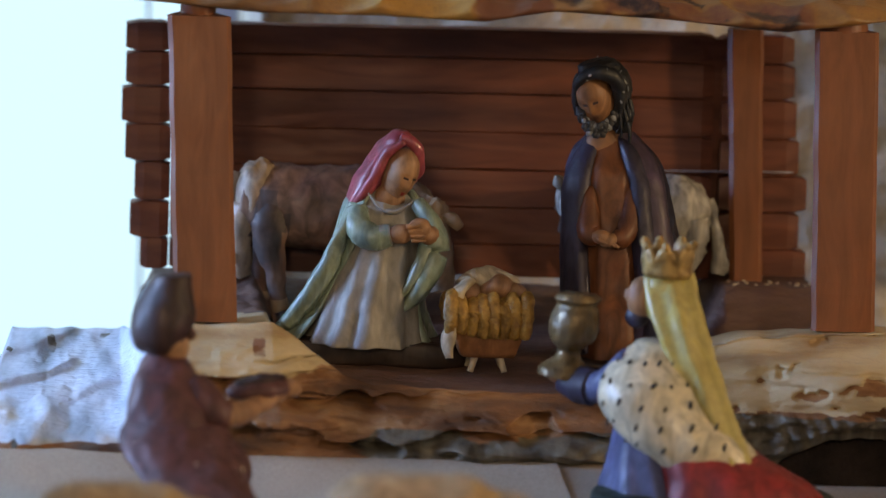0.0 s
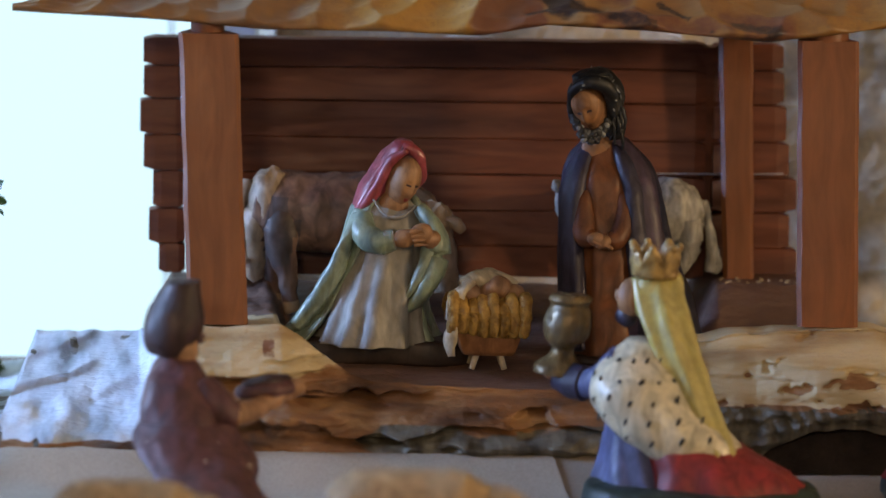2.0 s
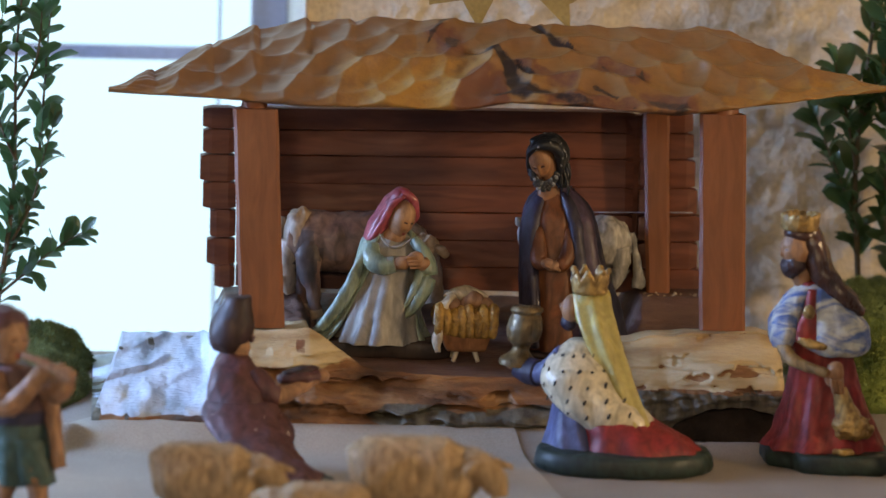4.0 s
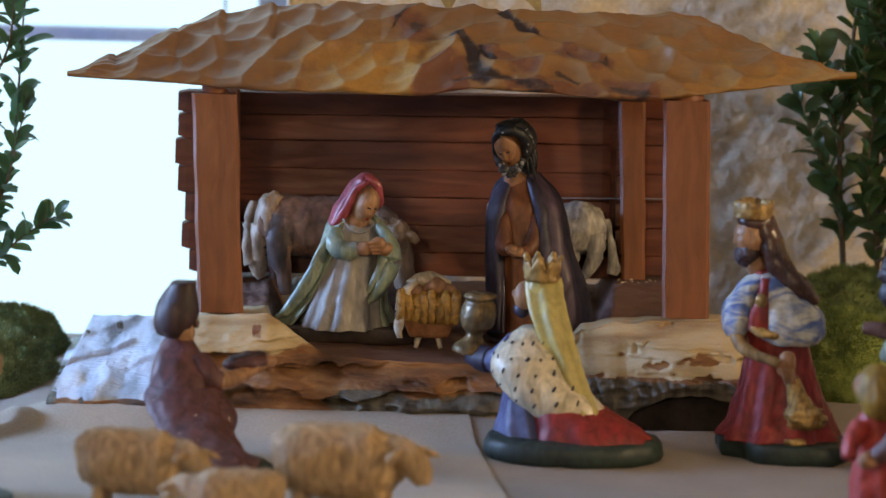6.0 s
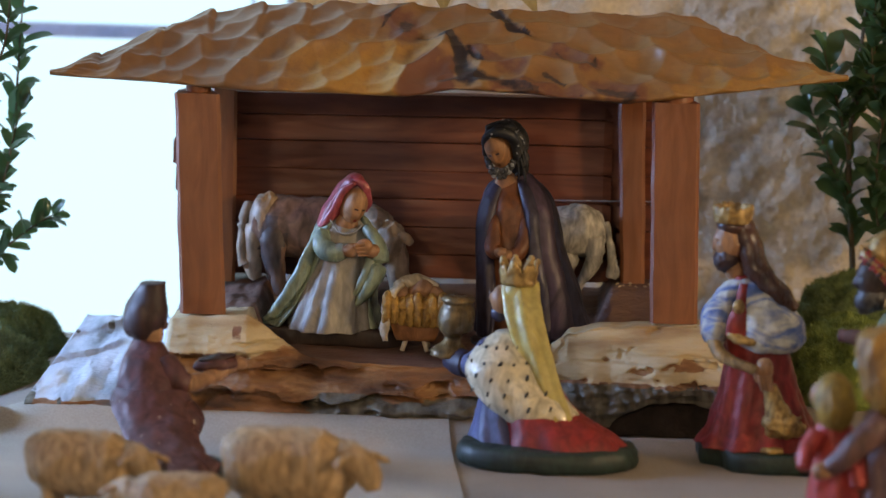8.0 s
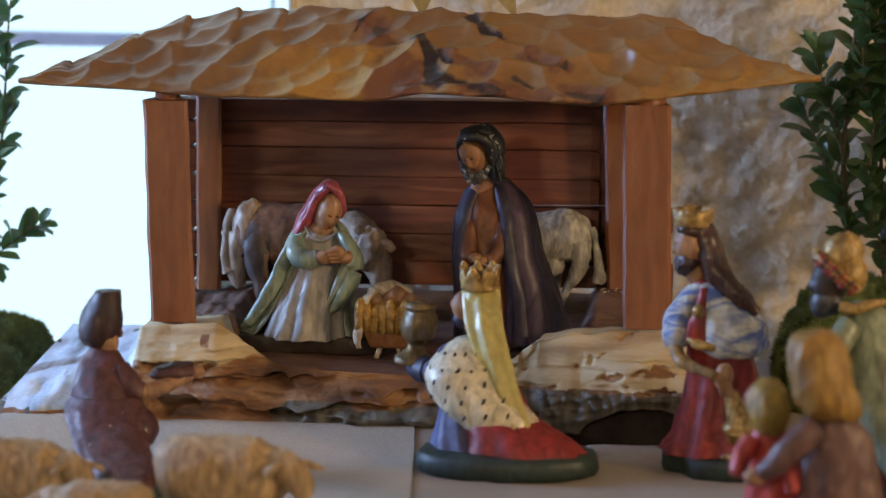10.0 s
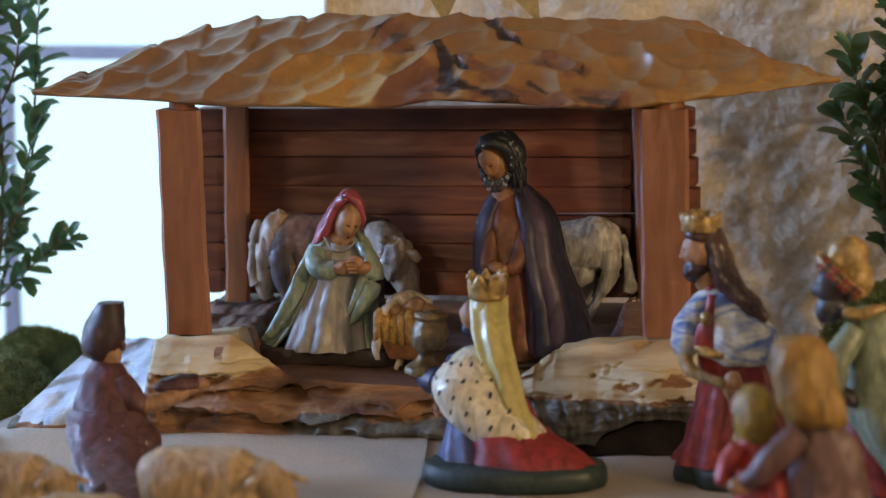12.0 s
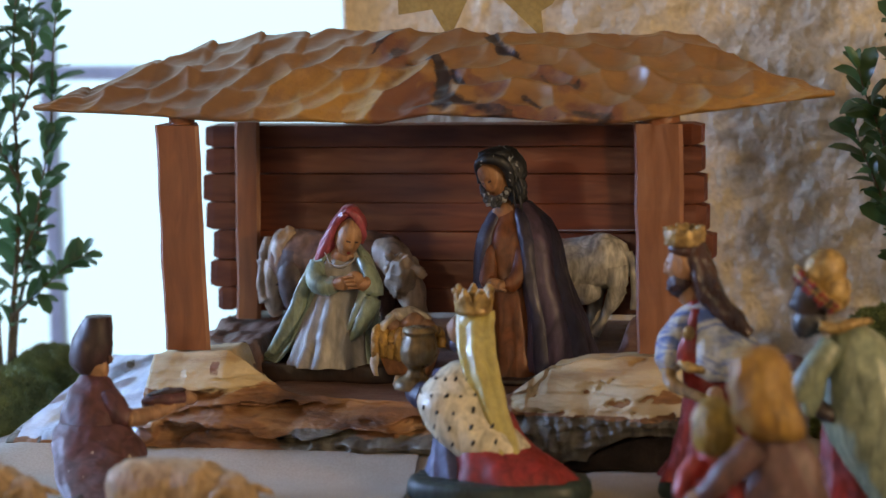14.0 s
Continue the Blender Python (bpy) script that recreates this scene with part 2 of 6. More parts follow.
def log_material():
    """Wood, barks and floor of the log, parted along ragged lines by mesh attributes."""
    m = bpy.data.materials.new("birch log")
    m.use_nodes = True
    nt, nodes, link = m.node_tree, m.node_tree.nodes, m.node_tree.links.new
    b = nodes["Principled BSDF"]
    tc = nodes.new("ShaderNodeTexCoord")

    def noise_at(scale, stretch, detail=6):
        mp = nodes.new("ShaderNodeMapping")
        mp.inputs["Scale"].default_value = stretch
        link(tc.outputs["Object"], mp.inputs["Vector"])
        n = nodes.new("ShaderNodeTexNoise")
        n.inputs["Scale"].default_value, n.inputs["Detail"].default_value = scale, detail
        link(mp.outputs["Vector"], n.inputs["Vector"])
        return n.outputs["Fac"]

    def layer(cols, scale, stretch, spread=0.3):
        r = nodes.new("ShaderNodeValToRGB")
        r.color_ramp.elements[0].position, r.color_ramp.elements[1].position = 0.5 - spread / 2, 0.5 + spread / 2
        r.color_ramp.elements[0].color, r.color_ramp.elements[1].color = (*cols[0], 1), (*cols[-1], 1)
        if len(cols) > 2:
            r.color_ramp.elements.new(0.5).color = (*cols[1], 1)
        link(noise_at(scale, stretch), r.inputs["Fac"])
        return r.outputs["Color"]

    edge = noise_at(70, (0.6, 1, 1.3), 8)
    out = layer(((0.036, 0.018, 0.012), (0.215, 0.100, 0.040), (0.46, 0.28, 0.135)), 44, (0.4, 1, 1.7), 0.42)
    for name, cols, scale, stretch, spread in (
        ("cream", ((0.31, 0.195, 0.085), (0.51, 0.405, 0.225), (0.59, 0.495, 0.315)), 46, (0.35, 1, 1.5), 0.4),
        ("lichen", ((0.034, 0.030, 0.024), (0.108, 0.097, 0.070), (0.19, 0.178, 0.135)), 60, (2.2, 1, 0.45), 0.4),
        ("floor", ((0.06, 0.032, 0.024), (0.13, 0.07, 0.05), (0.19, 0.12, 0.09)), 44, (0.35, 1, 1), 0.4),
        ("mark", ((0.16, 0.07, 0.03), (0.24, 0.11, 0.05)), 120, (1, 1, 1), 0.4),
        # bark colours carry the blue cast of the window light
        ("bark", ((0.24, 0.295, 0.36), (0.51, 0.59, 0.69), (0.70, 0.77, 0.86)), 42, (1.5, 0.36, 0.36), 0.36),
    ):
        at = nodes.new("ShaderNodeAttribute")
        at.attribute_name = name
        add = nodes.new("ShaderNodeMath")
        add.operation = "MULTIPLY_ADD"
        link(edge, add.inputs[0])
        add.inputs[1].default_value = 0.9
        link(at.outputs["Fac"], add.inputs[2])
        rng = nodes.new("ShaderNodeMapRange")
        rng.inputs["From Min"].default_value, rng.inputs["From Max"].default_value = 0.92, 0.99
        link(add.outputs["Value"], rng.inputs["Value"])
        mix = nodes.new("ShaderNodeMix")
        mix.data_type = "RGBA"
        link(rng.outputs["Result"], mix.inputs["Factor"])
        link(out, mix.inputs["A"])
        link(layer(cols, scale, stretch, spread), mix.inputs["B"])
        out = mix.outputs["Result"]
    link(out, b.inputs["Base Color"])
    bp = nodes.new("ShaderNodeBump")
    bp.inputs["Strength"].default_value, bp.inputs["Distance"].default_value = 0.7, 0.0025
    add = nodes.new("ShaderNodeMath")
    add.operation = "ADD"
    link(noise_at(230, (0.6, 1, 1.4)), add.inputs[0])
    link(noise_at(60, (0.5, 1, 1.5)), add.inputs[1])
    link(add.outputs["Value"], bp.inputs["Height"])
    link(bp.outputs["Normal"], b.inputs["Normal"])
    b.inputs["Roughness"].default_value = 0.55
    return m


M["log"] = log_material()
glow = bpy.data.materials.new("bright winter sky")
glow.use_nodes = True
gb = glow.node_tree.nodes["Principled BSDF"]
gb.inputs["Base Color"].default_value = (0.02, 0.03, 0.04, 1)
gb.inputs["Emission Color"].default_value = (0.83, 1.15, 1.32, 1)
gb.inputs["Emission Strength"].default_value = 1.0
M["glow"] = glow


# ---- builders ----
def mesh_of(name, bm, mats, smooth=True):
    me = bpy.data.meshes.new(name)
    bmesh.ops.recalc_face_normals(bm, faces=bm.faces[:])
    bm.to_mesh(me)
    bm.free()
    for m in mats:
        me.materials.append(M[m])
    if smooth:
        for p in me.polygons:
            p.use_smooth = True
    return me


def part(name, bm, mats, parent=None, label="", smooth=False):
    """Links a bmesh as one mesh object, under a thing where one is given."""
    ob = new(name, mesh_of(name, bm, [mats] if isinstance(mats, str) else mats, smooth))
    if parent:
        ob.parent = parent
    return tagged(ob, label)


def thing(name, label, category, at=(0, 0, 0), group=""):
    ob = new(name)
    ob.location = at
    ob.empty_display_size = 0.01
    return tagged(ob, label, category, group)


def setting(name, bm, mats, label, category, smooth=False):
    return tagged(part(name, bm, mats, None, "", smooth), label, category, kind="structure")


def box(x0, x1, y0, y1, z0, z1, bevel=0.0, bm=None, seg=2):
    bm2 = bmesh.new()
    bmesh.ops.create_cube(bm2, size=1)
    for v in bm2.verts:
        v.co = Vector(((x0 + x1) / 2 + v.co.x * (x1 - x0), (y0 + y1) / 2 + v.co.y * (y1 - y0), (z0 + z1) / 2 + v.co.z * (z1 - z0)))
    if bevel:
        bmesh.ops.bevel(bm2, geom=bm2.edges[:], offset=bevel, segments=seg, affect="EDGES")
    if bm is None:
        return bm2
    me = bpy.data.meshes.new("t")
    bm2.to_mesh(me)
    bm2.free()
    bm.from_mesh(me)
    bpy.data.meshes.remove(me)
    return bm


def strip(bm, rings, mat=0, closed=True, caps=True):
    """Quads between rings of points."""
    vs = [[bm.verts.new(p) for p in ring] for ring in rings]
    n = len(vs[0])
    for a, b in zip(vs, vs[1:]):
        for i in range(n if closed else n - 1):
            j = (i + 1) % n
            f = bm.faces.new((a[i], a[j], b[j], b[i]))
            f.material_index = mat
    if caps and closed:
        for ring in (vs[0], vs[-1]):
            f = bm.faces.new(ring)
            f.material_index = mat
    return vs


def smooth_rows(secs, per=5):
    """Catmull-Rom through rows of numbers."""
    rows = np.array([list(s) + [0] * (6 - len(s)) for s in secs], float)
    out = []
    for i in range(len(rows) - 1):
        p0, p1, p2, p3 = rows[max(i - 1, 0)], rows[i], rows[i + 1], rows[min(i + 2, len(rows) - 1)]
        for k in range(per):
            t = k / per
            out.append(0.5 * (2 * p1 + (p2 - p0) * t + (2 * p0 - 5 * p1 + 4 * p2 - p3) * t**2 + (3 * p1 - p0 - 3 * p2 + p3) * t**3))
    return [[float(v) for v in row] for row in out + [rows[-1]]]


class Figure:
    """Collects the shapes of one modelled piece in world places, then makes one mesh of them."""

    def __init__(self):
        self.bm, self.mats = bmesh.new(), []

    def slot(self, mat):
        if mat not in self.mats:
            self.mats.append(mat)
        return self.mats.index(mat)

    def loft(self, secs, mat, n=28, folds=0, amp=0.0, phase=0.0, top=1.0):
        """Rings (x, y, z, rx, ry, turn) from the bottom up; folds fade towards the top."""
        rows, rings = smooth_rows(secs), []
        for k, (x, y, z, rx, ry, turn) in enumerate(rows):
            w = 1 - top * k / (len(rows) - 1)
            ring = []
            for i in range(n):
                a = 2 * math.pi * i / n
                s = 1 + amp * w * math.sin(folds * a + phase + 0.6 * math.sin(3 * a)) if folds else 1
                px, py, c, d = rx * s * math.cos(a), ry * s * math.sin(a), math.cos(radians(turn)), math.sin(radians(turn))
                ring.append((x + px * c - py * d, y + px * d + py * c, z))
            rings.append(ring)
        strip(self.bm, rings, self.slot(mat))

    def shell(self, secs, a0, a1, mat, thick=0.0025, n=26, folds=0, amp=0.0, inner=None):
        """An open cloak: from angle a0 to a1 (0 faces the front, 90 the right)."""
        rows = smooth_rows(secs)
        outer, inside = [], []
        for k, (x, y, z, rx, ry, turn) in enumerate(rows):
            o, q = [], []
            w = 1 - k / (len(rows) - 1)
            for i in range(n + 1):
                a = radians(a0 + (a1 - a0) * i / n + turn)
                s = 1 + amp * w * math.sin(folds * a) if folds else 1
                o.append((x + rx * s * math.sin(a), y - ry * s * math.cos(a), z))
                q.append((x + (rx * s - thick) * math.sin(a), y - (ry * s - thick) * math.cos(a), z))
            outer.append(o)
            inside.append(q)
        rings = [o + q[::-1] for o, q in zip(outer, inside)]
        strip(self.bm, rings, self.slot(mat))

    def tube(self, pts, radii, mat, n=12, flat=1.0):
        rows = smooth_rows([(*p, r) for p, r in zip(pts, radii)], 4)
        rings = []
        for k, row in enumerate(rows):
            p = Vector(row[:3])
            q0, q1 = Vector(rows[max(k - 1, 0)][:3]), Vector(rows[min(k + 1, len(rows) - 1)][:3])
            d = (q1 - q0).normalized()
            side = d.cross(Vector((0.13, 0.2, 1))).normalized()
            up = side.cross(d)
            rings.append([p + row[3] * (side * math.cos(2 * math.pi * i / n) + up * flat * math.sin(2 * math.pi * i / n)) for i in range(n)])
        strip(self.bm, rings, self.slot(mat))

    def blob(self, at, r, mat, turn=(0, 0, 0), u=18, v=12, rough=0.0, freq=200):
        m = pose(*at, *turn)

        def place(d):
            k = 1 + (rough * noise.noise(d * freq * 0.01 + Vector(at) * 50) if rough else 0)
            return self.bm.verts.new(m @ Vector((d.x * r[0] * k, d.y * r[1] * k, d.z * r[2] * k)))

        s, rings = self.slot(mat), []
        for j in range(1, v):
            e = math.pi * (j / v - 0.5)
            rings.append([place(Vector((math.cos(e) * math.cos(2 * math.pi * i / u), math.cos(e) * math.sin(2 * math.pi * i / u), math.sin(e)))) for i in range(u)])
        low, high = place(Vector((0, 0, -1))), place(Vector((0, 0, 1)))
        for i in range(u):
            j = (i + 1) % u
            for p, q in zip(rings, rings[1:]):
                self.bm.faces.new((p[i], p[j], q[j], q[i])).material_index = s
            self.bm.faces.new((low, rings[0][j], rings[0][i])).material_index = s
            self.bm.faces.new((high, rings[-1][i], rings[-1][j])).material_index = s

    def slab(self, outline, z0, z1, mat, inset=0.002):
        """A plinth with a softened rim."""
        cx, cy = sum(p[0] for p in outline) / len(outline), sum(p[1] for p in outline) / len(outline)
        grow = lambda s, z: [(cx + (x - cx) * s, cy + (y - cy) * s, z) for x, y in outline]
        strip(self.bm, [grow(0.97, z0), grow(1.0, z0 + (z1 - z0) * 0.3), grow(0.99, z0 + (z1 - z0) * 0.75), grow(0.95, z1), grow(0.6, z1 + 0.0005)], self.slot(mat))

    def crown(self, at, rx, ry, h, mat, teeth=7, tall=0.45, flare=1.0):
        n = teeth * 6
        rings = []
        for r, z in ((0.9, 0), (1.02, 0.1), (1.0, 0.3), (1.05, 0.45), (1.08, 1.0), (0.88, 1.0), (0.86, 0.3), (0.84, 0.02)):
            ring = []
            for i in range(n):
                a = 2 * math.pi * i / n
                t = 1 - tall + tall * abs(math.cos(a * teeth / 2)) ** 0.7 if z > 0.9 else 1
                w = 1.06 + (r - 1.06) * flare if r > 0.89 else r
                ring.append((at[0] + rx * w * math.cos(a), at[1] + ry * w * math.sin(a), at[2] + h * z * t))
            rings.append(ring)
        strip(self.bm, rings, self.slot(mat))
        for i in range(teeth if h > 0.013 else 0):
            a = 2 * math.pi * i / teeth
            self.blob((at[0] + rx * 1.04 * math.cos(a), at[1] + ry * 1.04 * math.sin(a), at[2] + h * 0.95), (rx * 0.16, rx * 0.16, rx * 0.2), mat, u=8, v=6)

    def carve(self, size, depth):
        """Shallow knife facets with ridges between them."""
        bm = self.bm
        bmesh.ops.subdivide_edges(bm, edges=bm.edges[:], cuts=1, use_grid_fill=True)
        bm.normal_update()
        for v in bm.verts:
            p = Vector((v.co.x, v.co.y, v.co.z * 0.6)) / size
            p += 0.5 * noise.noise_vector(p * 0.6)
            d = noise.voronoi(p)[0]
            v.co += v.normal * depth * (min(1.0, d[0] * 1.3) ** 2 - 0.35 + 0.25 * noise.noise(p * 2.7))

    def done(self, name, label, category, at, wobble=0.0006, freq=110, group="", cut=(0.0085, 0.0011)):
        if cut:
            self.carve(*cut)
        for v in self.bm.verts:
            v.co += wobble * noise.noise_vector(v.co * freq)
            v.co -= Vector(at)
        ob = new(name, mesh_of(name, self.bm, self.mats))
        ob.location = at
        return tagged(ob, label, category, group)


# ---- the room ----
def bend(x, pts):
    return float(np.interp(x, [p[0] for p in pts], [p[1] for p in pts]))


def step(v, a, b):
    t = min(1, max(0, (v - a) / (b - a)))
    return t * t * (3 - 2 * t)


def grid_sheet(xs, zs, place):
    bm = bmesh.new()
    rows = [[bm.verts.new(place(x, z)) for x in xs] for z in zs]
    for a, b in zip(rows, rows[1:]):
        for i in range(len(xs) - 1):
            bm.faces.new((a[i], a[i + 1], b[i + 1], b[i]))
    return bm


def plaster_wall():
    """The thick wall beside the window, with a hand-floated, uneven face."""
    xs = [-0.137] + list(np.linspace(-0.13, 0.5, 330)) + [1.9]
    zs = [-0.8] + list(np.linspace(-0.02, 0.34, 200)) + [2.3]

    def place(x, z):
        if not (-0.131 < x < 0.51 and -0.03 < z < 0.35):
            return (x, 0.268, z)
        d = 0.0030 * noise.noise(Vector((x * 12, z * 12, 3))) + 0.0022 * noise.noise(Vector((x * 42, z * 50, 9)))
        lump = noise.noise(Vector((x * 120, z * 130, 1)))
        pit = noise.noise(Vector((x * 80, z * 80, 20)))
        d += 0.0012 * lump + 0.0006 * noise.noise(Vector((x * 330, z * 330, 6))) + 0.0007 * step(pit, 0.42, 0.6) + 0.0005 * noise.noise(Vector((x * 560, z * 560, 2)))
        return (x, 0.268 + d, z)

    bm = grid_sheet(xs, zs, place)
    layer = bm.verts.layers.float.new("stain_and_shade")
    for v in bm.verts:
        x, z = v.co.x, v.co.z
        w = noise.noise(Vector((x * 16, z * 16, 31))) + 0.6 * noise.noise(Vector((x * 55, z * 55, 8)))
        pit = noise.noise(Vector((x * 80, z * 80, 20)))
        # grey stains that also stand in for shade, and darker pits
        k = 0.45 * step(w, 0.25, 0.8) + 0.22 * step(pit, 0.4, 0.6)
        # the dark patches over the roof's right shoulder
        k += 0.6 * math.exp(-(((x - 0.17) / 0.035) ** 2 + ((z - 0.262) / 0.022) ** 2)) * step(w, -0.1, 0.4)
        v[layer] = min(0.85, k)
    box(-0.137, 1.9, 0.276, 0.56, -0.8, 2.3, bm=bm)
    box(-0.137, -0.133, 0.262, 0.276, -0.8, 2.3, bm=bm)
    return setting("wall_north", bm, "wall", "rough hand-floated cream plaster wall with grey stains and painted-in shade", "wall", True)


plaster_wall()
setting("wall_beside_window", box(-1.6, -1.05, 0.27, 0.56, -0.8, 2.3), "room", "plain plaster wall on the far side of the window", "wall")
setting("wall_over_window", box(-1.05, -0.137, 0.27, 0.56, 1.9, 2.3), "room", "plain plaster wall over the window", "wall")
setting("wall_under_window", box(-1.05, -0.137, 0.27, 0.56, -0.8, -0.32), "room", "plain plaster wall under the window", "wall")
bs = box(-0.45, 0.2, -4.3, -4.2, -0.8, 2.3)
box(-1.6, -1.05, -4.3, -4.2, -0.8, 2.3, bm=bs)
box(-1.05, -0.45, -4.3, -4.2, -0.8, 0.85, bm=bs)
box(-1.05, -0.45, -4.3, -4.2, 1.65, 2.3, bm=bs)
# unseen opening made for the added fill lamp
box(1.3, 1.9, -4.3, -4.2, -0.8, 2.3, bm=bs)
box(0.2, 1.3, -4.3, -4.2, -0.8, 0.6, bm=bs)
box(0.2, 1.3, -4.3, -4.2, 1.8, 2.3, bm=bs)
setting("wall_south", bs, "room", "plain plaster wall with two openings, one made for a fill lamp", "wall")
bw = box(-1.8, -1.6, -4.3, -0.6, -0.8, 2.3)
box(-1.8, -1.6, 0.3, 0.56, -0.8, 2.3, bm=bw)
box(-1.8, -1.6, -0.6, 0.3, -0.8, 0.15, bm=bw)
box(-1.8, -1.6, -0.6, 0.3, 1.2, 2.3, bm=bw)
setting("wall_west", bw, "room", "plain plaster wall with a window opening", "wall")
be = box(1.9, 2.0, -4.3, -1.27, -0.8, 2.3)
box(1.9, 2.0, -0.77, 0.56, -0.8, 2.3, bm=be)
box(1.9, 2.0, -1.27, -0.77, -0.8, 0.35, bm=be)
box(1.9, 2.0, -1.27, -0.77, 0.9, 2.3, bm=be)
setting("wall_east", be, "room", "plain plaster wall with a small window opening", "wall")
setting("floor", box(-1.8, 2.0, -4.3, 0.56, -0.9, -0.8), "boards", "brown wooden room floor", "floor")
setting("ceiling", box(-1.8, 2.0, -4.3, 0.56, 2.3, 2.4), "room", "plain plaster ceiling", "ceiling")


def window():
    w = tagged(thing("window_1", "slender grey-white window frame against an overexposed sky", "window", (-0.6, 0.5, -0.32)), kind="structure")
    off = Vector((0.6, -0.5, 0.32))

    def bar(name, *b):
        bm = box(*b, bevel=0.0012)
        bmesh.ops.translate(bm, verts=bm.verts[:], vec=off)
        return part(name, bm, "frame", w)

    bar("window_frame", -1.05, -1.0, 0.5, 0.55, -0.32, 1.9)
    bar("window_frame", -0.165, -0.137, 0.53, 0.558, -0.32, 1.9)
    bar("window_frame", -1.0, -0.165, 0.5, 0.55, 1.85, 1.9)
    bar("window_frame", -1.0, -0.165, 0.5, 0.55, -0.32, -0.28)
    bar("mullion", -0.4545, -0.443, 0.5, 0.512, -0.28, 1.85)
    bar("mullion", -0.7, -0.689, 0.5, 0.512, -0.28, 1.85)
    bar("sash_edge", -0.1915, -0.1895, 0.513, 0.52, -0.28, 1.85)
    bar("glazing_bar", -1.0, -0.165, 0.4985, 0.51, 0.1865, 0.1965)
    bar("glazing_bar", -1.0, -0.165, 0.4985, 0.51, 0.66, 0.67)
    return w


window()
sky_bm = grid_sheet([-5, 3], [-2.5, 5], lambda x, z: (x, 2.2, z))
tagged(part("backdrop", sky_bm, "glow"), "overexposed pale winter sky outside the window", "backdrop", kind="structure")


# ---- table, cloth and paper ----
def cloth_height(x, y):
    pad = lambda v, a, b: min(1, max(0, (v - a) / (b - a)))
    s = lambda v: v * v * (3 - 2 * v)
    lift = 0.0125 * s(pad(x, -0.33, -0.27)) * s(1 - pad(x, 0.05, 0.1)) * s(pad(y, -0.09, -0.045)) * s(1 - pad(y, 0.18, 0.22))
    fold = 0.0
    # creases that run out to the left from the corner of the log
    for k, (ang, amp) in enumerate(((0.46, 0.0105), (0.86, 0.009), (0.16, 0.006))):
        d = (x + 0.285) * math.sin(ang) - (y + 0.06) * math.cos(ang)
        r = -(x + 0.285) * math.cos(ang) - (y + 0.06) * math.sin(ang)
        if r > 0:
            fold += amp * math.exp(-((d / 0.0060) ** 2)) * min(1, r / 0.022) * math.exp(-r / 0.25)
    # a raised fold in front of the hollow of the log
    fold += 0.0075 * math.exp(-(((y + 0.058) / 0.012) ** 2)) * s(pad(x, 0.085, 0.115)) * s(1 - pad(x, 0.19, 0.23))
    fold += 0.0008 * noise.noise(Vector((x * 18, y * 18, 5))) + 0.0004 * noise.noise(Vector((x * 60, y * 60, 8)))
    return lift + fold


def table():
    t = thing("table", "wooden display table hidden under a grey-beige cloth", "table", (0, -0.2, -0.8))
    part("tabletop", box(-1.0, 1.0, -0.4, 0.46, 0.765, 0.79, 0.003), "boards", t)
    for x in (-0.9, 0.9):
        for y in (-0.33, 0.38):
            part("leg", box(x - 0.03, x + 0.03, y - 0.03, y + 0.03, 0, 0.765, 0.003), "boards", t)


table()


def cloth():
    xs = [-1.02] + list(np.linspace(-0.62, 0.5, 200)) + [1.02]
    ys = [-0.62] + list(np.linspace(-0.5, 0.2, 110)) + [0.262]
    bm = bmesh.new()
    rows = [[bm.verts.new((x, y, cloth_height(x, y) if -0.62 <= x <= 0.5 and -0.5 <= y <= 0.2 else 0.0)) for x in xs] for y in ys]
    drop = [bm.verts.new((x, -0.625 + 0.01 * math.sin(x * 20), -0.22)) for x in xs]
    rows.insert(0, drop)
    for a, b in zip(rows, rows[1:]):
        for i in range(len(xs) - 1):
            bm.faces.new((a[i], a[i + 1], b[i + 1], b[i]))
    return tagged(part("tablecloth", bm, "cloth", None, "", True), "grey-beige cotton tablecloth with soft creases", "tablecloth")


cloth()


def paper_sheet(name, x0, x1, y0, y1, skew, label):
    bm = bmesh.new()
    nx, ny = 120, 100
    for side in (0, 1):
        rows = []
        for j in range(ny + 1):
            y = y0 + (y1 - y0) * j / ny
            row = []
            for i in range(nx + 1):
                x = x0 + (x1 - x0) * i / nx + skew * (y - y0)
                z = cloth_height(x, y) + 0.0016 + 0.0006 * noise.noise(Vector((x * 20, y * 20, 2))) - 0.0005 * side
                row.append(bm.verts.new((x, y, z)))
            rows.append(row)
        for a, b in zip(rows, rows[1:]):
            for i in range(nx):
                bm.faces.new((a[i], a[i + 1], b[i + 1], b[i]) if side == 0 else (b[i], b[i + 1], a[i + 1], a[i]))
    return tagged(part(name, bm, "paper", None, "", True), label, "paper")


paper_sheet("paper_sheet", -0.45, 0.047, -0.5, -0.03, -0.113, "pale paper sheet lying on the cloth under the log")


# ---- the stable: log base, posts, planks, roof ----
TOP = ((-0.284, 0.0425), (-0.21, 0.0435), (-0.201, 0.050), (-0.192, 0.0685), (-0.14, 0.0722), (-0.128, 0.065), (-0.105, 0.047), (-0.09, 0.0432), (-0.03, 0.0405), (0.03, 0.041), (0.048, 0.048), (0.072, 0.0635), (0.1, 0.068), (0.165, 0.0715), (0.176, 0.068), (0.18, 0.060))


def floor_at(y):
    return 0.0415 + 0.115 * max(0.0, min(y, 0.145) - 0.015) + 0.29 * max(0.0, min(y, 0.17) - 0.145)


def ragged(v, scale, seed=0):
    return noise.noise(Vector((v[0] * scale[0], v[1] * scale[1], v[2] * scale[2] + seed)))


